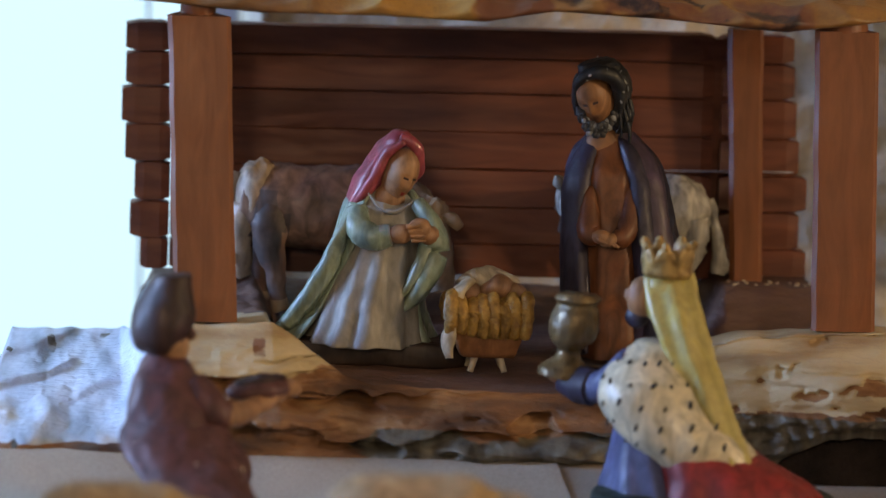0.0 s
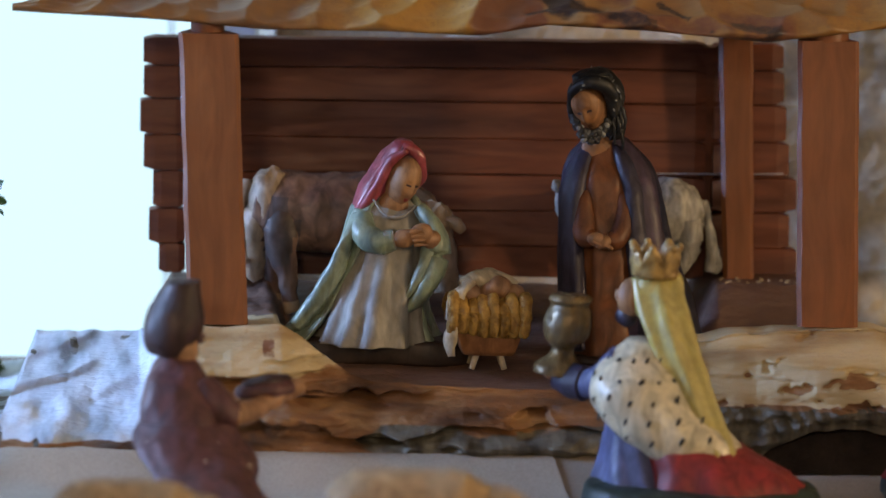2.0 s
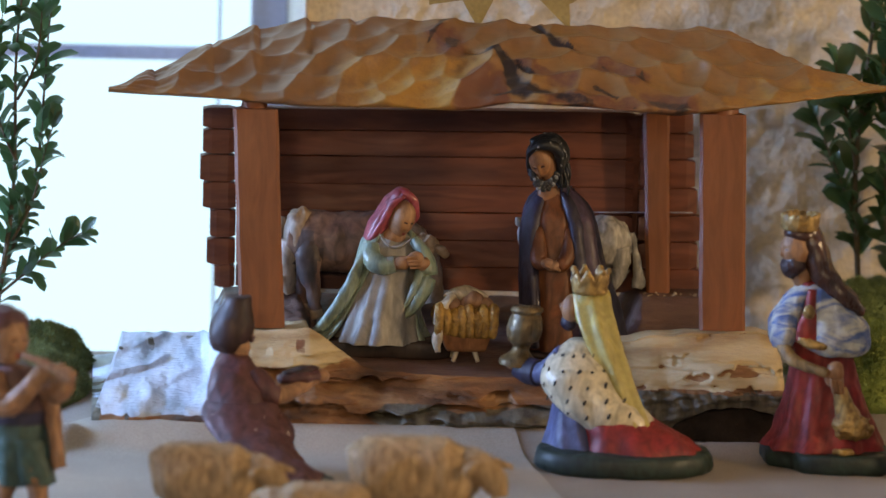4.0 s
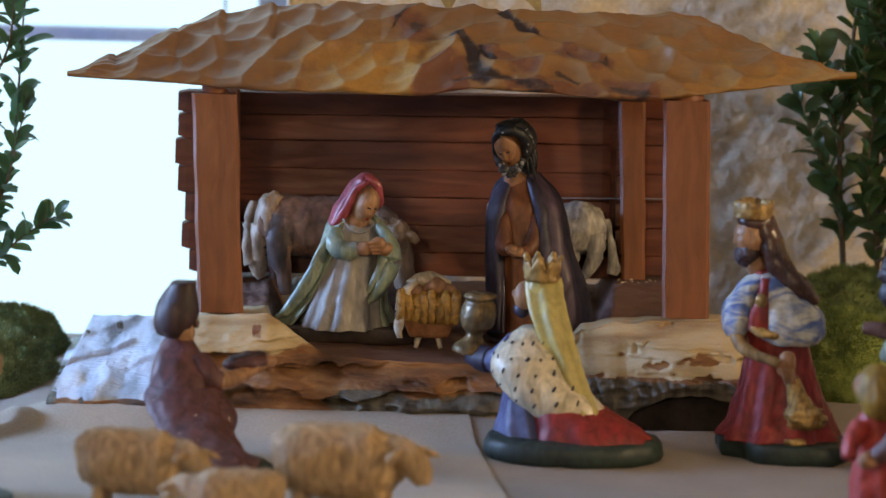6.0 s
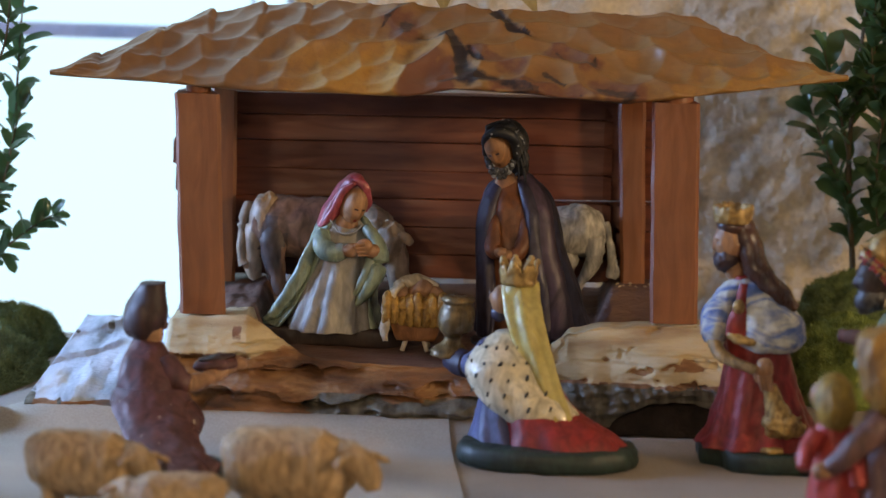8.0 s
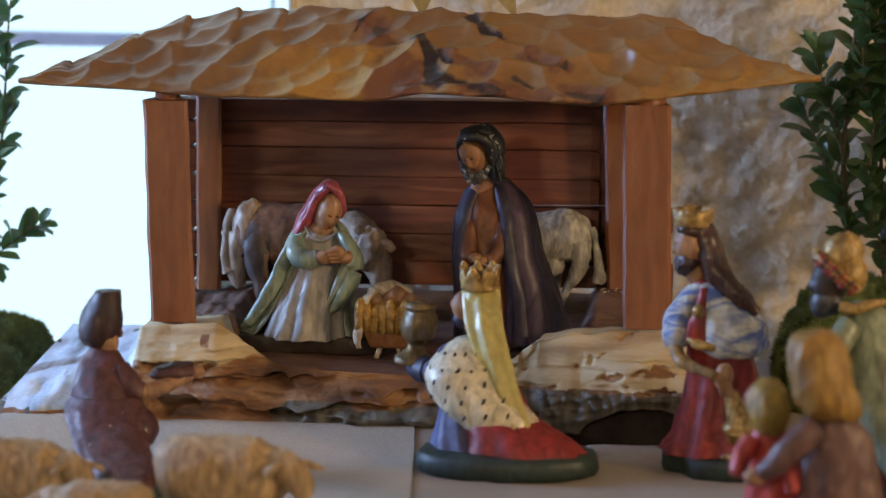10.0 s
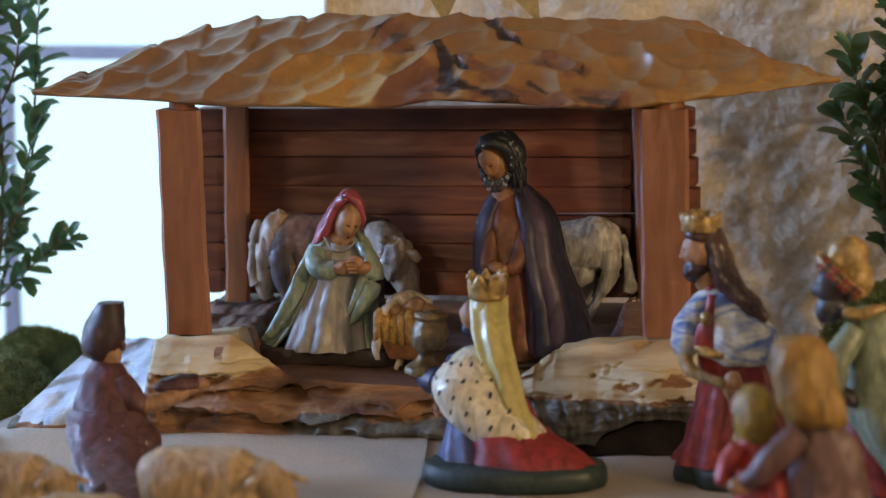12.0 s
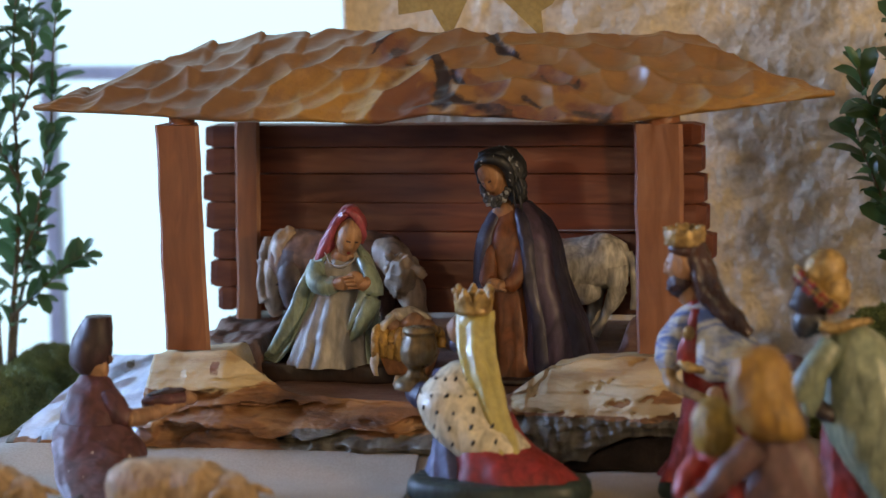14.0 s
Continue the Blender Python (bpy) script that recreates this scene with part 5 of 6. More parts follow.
def donkey():
    f = Figure()
    f.tube([(0.018, 0.137, 0.108), (0.035, 0.138, 0.105), (0.06, 0.14, 0.106), (0.08, 0.141, 0.110), (0.092, 0.141, 0.1125)], [0.011, 0.0165, 0.017, 0.0165, 0.008], "donkey hide", 20, 1.1)
    f.blob((0.082, 0.14, 0.109), (0.0125, 0.0125, 0.0165), "donkey hide", (0, -12, 0), rough=0.1, freq=300)
    f.tube([(0.084, 0.134, 0.106), (0.086, 0.133, 0.09), (0.078, 0.133, 0.075), (0.074, 0.134, 0.0665), (0.0695, 0.134, 0.0605)], [0.0095, 0.0068, 0.0038, 0.0035, 0.0045], "donkey hide", 14)
    f.tube([(0.070, 0.146, 0.1), (0.068, 0.147, 0.085), (0.0645, 0.147, 0.0605)], [0.009, 0.0055, 0.004], "donkey hide", 12)
    f.tube([(0.093, 0.139, 0.116), (0.097, 0.136, 0.1), (0.0985, 0.134, 0.088), (0.0975, 0.133, 0.0775)], [0.0025, 0.0027, 0.0042, 0.0032], "donkey hide", 10)
    f.tube([(0.098, 0.1335, 0.09), (0.1015, 0.1325, 0.082), (0.1, 0.1325, 0.077)], [0.002, 0.0028, 0.0012], "donkey hide", 8)
    for x, y in ((0.034, 0.13), (0.03, 0.146)):
        f.tube([(x, y, 0.1), (x, y, 0.08), (x - 0.001, y, 0.0585)], [0.008, 0.005, 0.0042], "donkey hide", 12)
    f.blob((0.063, 0.133, 0.0895), (0.012, 0.008, 0.009), "donkey hide")
    f.tube([(0.022, 0.135, 0.112), (0.02, 0.126, 0.116), (0.022, 0.116, 0.106), (0.026, 0.11, 0.096)], [0.010, 0.009, 0.0075, 0.005], "donkey hide", 14)
    f.tube([(0.016, 0.124, 0.120), (0.0115, 0.12, 0.126), (0.009, 0.118, 0.128)], [0.003, 0.0034, 0.0012], "donkey hide", 8)
    f.tube([(0.068, 0.135, 0.0605), (0.06, 0.131, 0.0595)], [0.0045, 0.0032], "white cloth", 10)
    return f.done("donkey_figurine", "grey glazed clay donkey figurine with a long hanging tail", "figurine", (0.05, 0.14, 0.0565), 0.0009, 130, "nativity figurines")


standing_father()
kneeling_mother()
cam.data.dof.focus_object = manger()
infant()
ox()
donkey()


# ---- the figures in front ----
def kneeling_king():
    f = Figure()
    f.slab(ellipse(0.063, -0.108, 0.0585, 0.037, 36, 0.06, 9), 0.0005, 0.0135, "base green")
    # red skirt spread behind, blue robe towards the stable
    f.loft([(0.072, -0.106, 0.0125, 0.042, 0.028, -8), (0.068, -0.105, 0.022, 0.034, 0.025, -8), (0.057, -0.1, 0.033, 0.024, 0.020), (0.05, -0.093, 0.05, 0.018, 0.016)], "red", 40, folds=8, amp=0.05)
    f.loft([(0.033, -0.093, 0.0125, 0.021, 0.026, 10), (0.033, -0.09, 0.03, 0.017, 0.021), (0.034, -0.087, 0.05, 0.015, 0.017), (0.034, -0.083, 0.066, 0.013, 0.013)], "blue", 30, folds=7, amp=0.07)
    # ermine mantle
    mantle = [(0.0600, -0.104, 0.0245, 0.0235, 0.015, -4), (0.0570, -0.103, 0.0280, 0.0270, 0.0175, -6), (0.0480, -0.101, 0.038, 0.0295, 0.0195, -9), (0.037, -0.097, 0.05, 0.0272, 0.0195, -8), (0.032, -0.092, 0.062, 0.0228, 0.0185), (0.0325, -0.086, 0.072, 0.0165, 0.0145), (0.036, -0.081, 0.08, 0.009, 0.009)]
    f.loft(mantle, "ermine", 44, folds=5, amp=0.025)
    rng = random.Random(3)
    secs = smooth_rows(mantle, 8)
    for j, z in enumerate((0.0275, 0.0365, 0.0455, 0.0545, 0.0635, 0.0725)):
        for a in (-1.5, -1.03, -0.56, -0.09, 0.38, 0.85):
            a += (0.23 if j % 2 else 0) + rng.uniform(-0.07, 0.07)
            row = min(secs, key=lambda r: abs(r[2] - z))
            px, py, c, d = row[3] * math.sin(a), -row[4] * math.cos(a), math.cos(radians(row[5])), math.sin(radians(row[5]))
            f.blob((row[0] + px * c - py * d, row[1] + px * d + py * c - 0.0001, z + rng.uniform(-0.0015, 0.0015)), (0.0010, 0.0005, 0.0022), "spot", (0, 22 + rng.uniform(-12, 12), math.degrees(a)), 8, 6)
    # long yellow veil down the back
    veil = [(0.0415, -0.076, 0.110, 0.0122), (0.043, -0.0835, 0.1, 0.0124), (0.046, -0.0925, 0.088, 0.0122), (0.051, -0.1, 0.073, 0.0114), (0.0575, -0.1075, 0.056, 0.0108), (0.0635, -0.1135, 0.041, 0.0104), (0.0680, -0.1180, 0.031, 0.0100), (0.0695, -0.1190, 0.0275, 0.0096)]
    rows = smooth_rows(veil)
    rings = []
    for x, y, z, w, *_ in rows:
        front, back = [], []
        for i in range(13):
            t = i / 12 * 2 - 1
            bow = 0.006 * (1 - t * t) + 0.0012 * math.cos(t * 7)
            front.append((x + w * t, y - bow + 0.004, z + 0.10 * w * t))
            back.append((x + w * t * 0.97, y - bow + 0.0075, z + 0.10 * w * t))
        rings.append(front + back[::-1])
    strip(f.bm, rings, f.slot("yellow"))
    f.blob((0.0405, -0.072, 0.1), (0.0115, 0.010, 0.014), "yellow")
    f.blob((0.0295, -0.069, 0.0985), (0.0068, 0.0075, 0.0098), "skin")
    f.blob((0.0235, -0.069, 0.0995), (0.0022, 0.0026, 0.0032), "skin", u=8, v=6)
    f.blob((0.028, -0.067, 0.089), (0.0055, 0.006, 0.0055), "navy")
    f.crown((0.0405, -0.073, 0.1095), 0.0115, 0.0110, 0.0160, "gold", 7, 0.5)
    # arms and the gold vessel
    f.tube([(0.024, -0.088, 0.072), (0.014, -0.077, 0.058), (0.006, -0.066, 0.055), (-0.001, -0.06, 0.058)], [0.007, 0.0075, 0.0065, 0.005], "blue", 16)
    f.tube([(0.009, -0.07, 0.055), (0.003, -0.064, 0.0555), (-0.004, -0.059, 0.058)], [0.0085, 0.009, 0.0075], "navy", 16)
    f.blob((-0.006, -0.058, 0.0595), (0.006, 0.005, 0.0045), "skin")
    return f


def vessel(f):
    """A lidded gold goblet."""
    f.loft([(-0.004, -0.058, 0.0585, 0.0125, 0.0125), (-0.004, -0.058, 0.0625, 0.0115, 0.0115), (-0.0025, -0.058, 0.067, 0.0065, 0.0065), (-0.0015, -0.058, 0.071, 0.0055, 0.0055), (-0.0005, -0.058, 0.0755, 0.0105, 0.0105), (0.0, -0.058, 0.082, 0.0120, 0.0120), (0.0005, -0.058, 0.0885, 0.0110, 0.0110), (0.0008, -0.058, 0.0925, 0.0092, 0.0092), (0.001, -0.058, 0.095, 0.0108, 0.0108), (0.001, -0.058, 0.0972, 0.0092, 0.0092)], "bronze", 24)


king = kneeling_king()
vessel(king)
king.done("kneeling_king_figurine", "glazed figurine of a kneeling king, yellow veil, spotted ermine mantle", "figurine", (0.063, -0.105, 0.0005), 0.0005, 90, "nativity figurines", (0.012, 0.0006))


def standing_king():
    f = Figure()
    f.slab([(0.158, -0.07), (0.162, -0.058), (0.19, -0.05), (0.225, -0.055), (0.243, -0.075), (0.243, -0.105), (0.232, -0.121), (0.2, -0.123), (0.18, -0.117), (0.172, -0.1), (0.160, -0.092)], 0.0003, 0.0125, "base green")
    f.loft([(0.198, -0.083, 0.012, 0.040, 0.030), (0.199, -0.082, 0.024, 0.0335, 0.026), (0.1975, -0.081, 0.045, 0.026, 0.021), (0.196, -0.08, 0.066, 0.0215, 0.0175), (0.193, -0.08, 0.088, 0.019, 0.015), (0.189, -0.08, 0.108, 0.014, 0.012), (0.184, -0.08, 0.122, 0.0075, 0.0075)], "red", 44, folds=9, amp=0.07)
    # marbled cape over both shoulders
    f.loft([(0.2035, -0.088, 0.0755, 0.0165, 0.0155, 8), (0.2035, -0.089, 0.081, 0.0222, 0.0185, 8), (0.2020, -0.088, 0.093, 0.0222, 0.0185, 4), (0.197, -0.085, 0.105, 0.0175, 0.015), (0.191, -0.083, 0.115, 0.0125, 0.0115), (0.187, -0.081, 0.121, 0.007, 0.007)], "marbled", 36, folds=5, amp=0.05)
    f.loft([(0.1675, -0.084, 0.079, 0.0065, 0.010), (0.1675, -0.084, 0.088, 0.0095, 0.0135), (0.1705, -0.083, 0.1, 0.0105, 0.013), (0.1765, -0.082, 0.112, 0.0085, 0.0105), (0.182, -0.081, 0.12, 0.005, 0.007)], "marbled", 28, folds=4, amp=0.05)
    f.loft([(0.1835, -0.0985, 0.086, 0.010, 0.0045), (0.183, -0.0975, 0.094, 0.0085, 0.005), (0.184, -0.0935, 0.106, 0.005, 0.005), (0.1855, -0.089, 0.118, 0.003, 0.004)], "red", 20)
    f.tube([(0.1665, -0.088, 0.084), (0.171, -0.1, 0.0735), (0.183, -0.107, 0.069), (0.194, -0.11, 0.0655)], [0.0050, 0.0046, 0.0038, 0.0032], "sleeve", 14)
    f.tube([(0.176, -0.1, 0.0865), (0.186, -0.104, 0.0835), (0.196, -0.103, 0.0825)], [0.003, 0.0036, 0.0028], "gold", 10)
    f.blob((0.1825, -0.0985, 0.104), (0.0042, 0.003, 0.0048), "gold")
    f.blob((0.199, -0.108, 0.0655), (0.0062, 0.0048, 0.0085), "skin", (0, 10, 0))
    for i in range(4):
        f.tube([(0.1965 + i * 0.0022, -0.1125, 0.063), (0.1985 + i * 0.0022, -0.1125, 0.053)], [0.0013, 0.001], "skin", 6)
    f.tube([(0.203, -0.107, 0.055), (0.2065, -0.107, 0.045), (0.21, -0.107, 0.034), (0.2125, -0.107, 0.024)], [0.0045, 0.0065, 0.0095, 0.0065], "gold", 18)
    f.blob((0.212, -0.108, 0.031), (0.012, 0.009, 0.0085), "gold", rough=0.4, freq=700)
    f.blob((0.2215, -0.105, 0.0275), (0.0055, 0.005, 0.005), "gold", rough=0.3, freq=700)
    f.tube([(0.2, -0.112, 0.0135), (0.206, -0.114, 0.0145), (0.212, -0.112, 0.0135)], [0.004, 0.0048, 0.0035], "gold", 12, 0.6)
    # head in profile, beard, long swept hair, gold crown
    head(f, (0.1760, -0.08, 0.1425), 0.0122, -78, 4, 0, long=1.2)
    f.blob((0.179, -0.081, 0.126), (0.0065, 0.0065, 0.009), "skin")
    f.blob((0.1742, -0.0805, 0.1330), (0.0086, 0.0090, 0.0092), "dark hair", (0, 30, 0), 24, 18, 0.15, 500)
    f.tube([(0.182, -0.08, 0.155), (0.187, -0.0815, 0.143), (0.1905, -0.084, 0.131), (0.199, -0.088, 0.12), (0.2095, -0.091, 0.111), (0.2195, -0.092, 0.1035)], [0.0085, 0.0098, 0.0098, 0.0085, 0.0072, 0.0035], "brown hair", 18, 0.9)
    f.blob((0.1775, -0.0795, 0.1535), (0.0112, 0.0108, 0.006), "brown hair")
    f.crown((0.1765, -0.08, 0.1562), 0.0118, 0.0112, 0.0108, "gold", 15, 0.16, 0.25)
    return f.done("standing_king_figurine", "glazed figurine of a bearded crowned king, red robe, marbled cape", "figurine", (0.2, -0.085, 0.0003), 0.0006, 120, "nativity figurines")


standing_king()


def kneeling_shepherd():
    f = Figure()
    f.slab(ellipse(-0.165, -0.188, 0.036, 0.046, 30, 0.06, 2), 0.0003, 0.007, "base green")
    f.loft([(-0.1610, -0.214, 0.0060, 0.0190, 0.020), (-0.1640, -0.206, 0.0125, 0.0200, 0.022), (-0.178, -0.174, 0.024, 0.0225, 0.024), (-0.1870, -0.150, 0.036, 0.0245, 0.021), (-0.1885, -0.142, 0.0435, 0.0240, 0.0185), (-0.1885, -0.139, 0.0478, 0.0215, 0.017)], "maroon", 40, folds=6, amp=0.05, top=0.6)
    f.blob((-0.1745, -0.142, 0.0300), (0.0190, 0.0260, 0.0140), "maroon", (10, 0, 25))
    # short tunic over the skirt
    f.loft([(-0.1895, -0.138, 0.0462, 0.0165, 0.0150), (-0.1900, -0.137, 0.0480, 0.0195, 0.0165), (-0.192, -0.132, 0.058, 0.0180, 0.0155), (-0.1935, -0.127, 0.069, 0.0132, 0.0118), (-0.194, -0.124, 0.077, 0.0062, 0.0062)], "maroon", 36, folds=4, amp=0.05)
    f.tube([(-0.172, -0.180, 0.020), (-0.156, -0.196, 0.014), (-0.140, -0.202, 0.0090)], [0.010, 0.0085, 0.0055], "maroon", 14)
    f.tube([(-0.170, -0.205, 0.012), (-0.174, -0.226, 0.0105), (-0.176, -0.236, 0.0095)], [0.0075, 0.0060, 0.0035], "dark hair", 12)
    f.tube([(-0.181, -0.133, 0.064), (-0.172, -0.139, 0.053), (-0.166, -0.138, 0.05)], [0.0075, 0.0085, 0.007], "maroon", 14)
    f.tube([(-0.168, -0.138, 0.05), (-0.156, -0.126, 0.051), (-0.145, -0.115, 0.055), (-0.139, -0.11, 0.058)], [0.0058, 0.0052, 0.0045, 0.0038], "skin", 12)
    f.blob((-0.137, -0.109, 0.059), (0.0055, 0.0045, 0.0042), "skin")
    f.blob((-0.150, -0.113, 0.0585), (0.0155, 0.009, 0.0052), "maroon", (0, -6, 20))
    f.blob((-0.150, -0.113, 0.0625), (0.0125, 0.0065, 0.0022), "dark hair", (0, -6, 20))
    f.blob((-0.1915, -0.124, 0.080), (0.0082, 0.0078, 0.0100), "skin")
    f.tube([(-0.1838, -0.1245, 0.0885), (-0.1812, -0.1245, 0.0850), (-0.1836, -0.1245, 0.0832)], [0.0012, 0.0020, 0.0010], "dusty", 8)
    f.loft([(-0.1955, -0.122, 0.0765, 0.0095, 0.0095), (-0.1965, -0.122, 0.082, 0.0128, 0.0122), (-0.1955, -0.122, 0.090, 0.0138, 0.013), (-0.1935, -0.121, 0.1, 0.0118, 0.0115), (-0.1908, -0.12, 0.1095, 0.0088, 0.0092), (-0.1902, -0.12, 0.1118, 0.0078, 0.0082), (-0.1902, -0.12, 0.1122, 0.004, 0.004)], "dark hair", 10)
    return f.done("kneeling_shepherd_figurine", "chipped clay figurine of a kneeling shepherd in maroon, pointed cap", "figurine", (-0.18, -0.155, 0.0003), 0.0008, 100, "nativity figurines", (0.012, 0.0014))


kneeling_shepherd()


def piper():
    f = Figure()
    f.slab(ellipse(-0.322, -0.262, 0.036, 0.024, 26, 0.05, 6), 0.0003, 0.005, "base green")
    f.tube([(-0.331, -0.255, 0.047), (-0.335, -0.257, 0.025), (-0.336, -0.258, 0.008)], [0.009, 0.0062, 0.0048], "skin", 12)
    f.tube([(-0.318, -0.262, 0.047), (-0.315, -0.265, 0.025), (-0.314, -0.268, 0.009)], [0.009, 0.0066, 0.005], "skin", 12)
    f.tube([(-0.315, -0.266, 0.0075), (-0.306, -0.276, 0.0065), (-0.297, -0.281, 0.006)], [0.0052, 0.0055, 0.0035], "skin", 10, 0.7)
    f.loft([(-0.329, -0.256, 0.032, 0.0115, 0.011), (-0.327, -0.256, 0.045, 0.0145, 0.0125), (-0.326, -0.256, 0.058, 0.017, 0.0135), (-0.327, -0.256, 0.07, 0.0165, 0.0125)], "teal", 24, folds=5, amp=0.05)
    f.loft([(-0.316, -0.262, 0.034, 0.0115, 0.010), (-0.319, -0.26, 0.046, 0.0125, 0.0115), (-0.323, -0.258, 0.058, 0.013, 0.0125)], "teal", 24, folds=5, amp=0.05)
    f.loft([(-0.327, -0.256, 0.068, 0.0175, 0.013), (-0.328, -0.255, 0.082, 0.0185, 0.0135), (-0.330, -0.254, 0.098, 0.017, 0.0125), (-0.332, -0.253, 0.107, 0.008, 0.008)], "dusty", 26)
    f.loft([(-0.327, -0.257, 0.066, 0.0182, 0.0136), (-0.327, -0.257, 0.074, 0.0186, 0.014)], "navy", 24)
    for v in f.bm.verts:
        v.co.z = bend(v.co.z, ((0.0, 0.0), (0.032, 0.0175), (0.07, 0.061), (0.107, 0.092)))
    head(f, (-0.3355, -0.256, 0.1075), 0.0148, 38, 6, 0)
    f.blob((-0.338, -0.2525, 0.1165), (0.0150, 0.0145, 0.0110), "maroon", rough=0.1)
    f.blob((-0.3475, -0.2500, 0.1060), (0.0070, 0.0110, 0.0120), "maroon", rough=0.1)
    f.tube([(-0.344, -0.262, 0.086), (-0.336, -0.273, 0.069), (-0.322, -0.276, 0.080), (-0.313, -0.274, 0.092)], [0.0075, 0.0072, 0.0062, 0.0050], "skin", 14)
    f.tube([(-0.318, -0.258, 0.086), (-0.305, -0.270, 0.077), (-0.299, -0.274, 0.086), (-0.305, -0.275, 0.095)], [0.0066, 0.0072, 0.0060, 0.0045], "skin", 14)
    f.tube([(-0.325, -0.270, 0.100), (-0.311, -0.277, 0.096), (-0.295, -0.283, 0.089)], [0.0026, 0.0034, 0.0044], "skin", 10)
    f.tube([(-0.309, -0.262, 0.074), (-0.305, -0.264, 0.052), (-0.302, -0.266, 0.030)], [0.0056, 0.0050, 0.0042], "skin", 10)
    return f.done("piper_figurine", "clay figurine of a barefoot shepherd playing a pipe", "figurine", (-0.322, -0.262, 0.0003), 0.0007, 110, "nativity figurines")


piper()


def sheep(name, at, turn, scale, label):
    """A woolly sheep along +x, its feet on z = 0."""
    f = Figure()
    f.tube([(-0.043, 0, 0.032), (-0.03, 0, 0.0335), (0.0, 0, 0.032), (0.02, 0, 0.0335), (0.033, 0, 0.0375)], [0.0145, 0.0212, 0.0222, 0.0208, 0.012], "wool", 30, 1.08)
    f.blob((0.031, -0.003, 0.038), (0.0125, 0.0115, 0.012), "wool", rough=0.1)
    f.tube([(0.030, -0.005, 0.0405), (0.041, -0.010, 0.0365), (0.047, -0.0125, 0.028), (0.049, -0.0135, 0.0225)], [0.0105, 0.0098, 0.0072, 0.0048], "wool", 18)
    f.tube([(0.043, -0.002, 0.043), (0.052, -0.0005, 0.0395), (0.057, -0.001, 0.037)], [0.0028, 0.0042, 0.0018], "wool", 10, 0.6)
    f.tube([(0.034, -0.0155, 0.044), (0.029, -0.0215, 0.0405), (0.0285, -0.0235, 0.036)], [0.0026, 0.0042, 0.0016], "wool", 10, 0.6)
    for x, y in ((-0.029, -0.009), (-0.026, 0.009), (0.02, -0.009), (0.023, 0.009)):
        f.tube([(x, y, 0.026), (x + 0.001, y, 0.013), (x, y, 0.0005)], [0.0085, 0.0055, 0.0048], "wool", 12)
    for v in f.bm.verts:
        wave = 0.0004 * math.sin(v.co.x * 900 + 3 * noise.noise(v.co * 90)) + 0.0010 * noise.noise(v.co * 60)
        n = Vector((v.co.x * 0.2, v.co.y, v.co.z - 0.034))
        if 0.016 < v.co.z and n.length > 1e-4 and v.co.x < 0.036:
            v.co += n.normalized() * wave
    ob = f.done(name, label, "figurine", (0, 0, 0), 0.0003, 200, "sheep figurines")
    ob.matrix_basis = pose(*at, 0, 0, turn) @ Matrix.Scale(scale, 4)
    return ob


sheep("sheep_figurine", (-0.2085, -0.279, 0.0015), -6, 0.86, "carved pale wooden sheep figurine with combed fleece")
sheep("sheep_figurine", (-0.0835, -0.283, 0.0015), -3, 0.99, "carved pale wooden sheep figurine with combed fleece, facing the kings")
sheep("sheep_figurine", (-0.152, -0.350, 0.0015), 184, 0.74, "carved pale wooden sheep figurine smaller than the others")


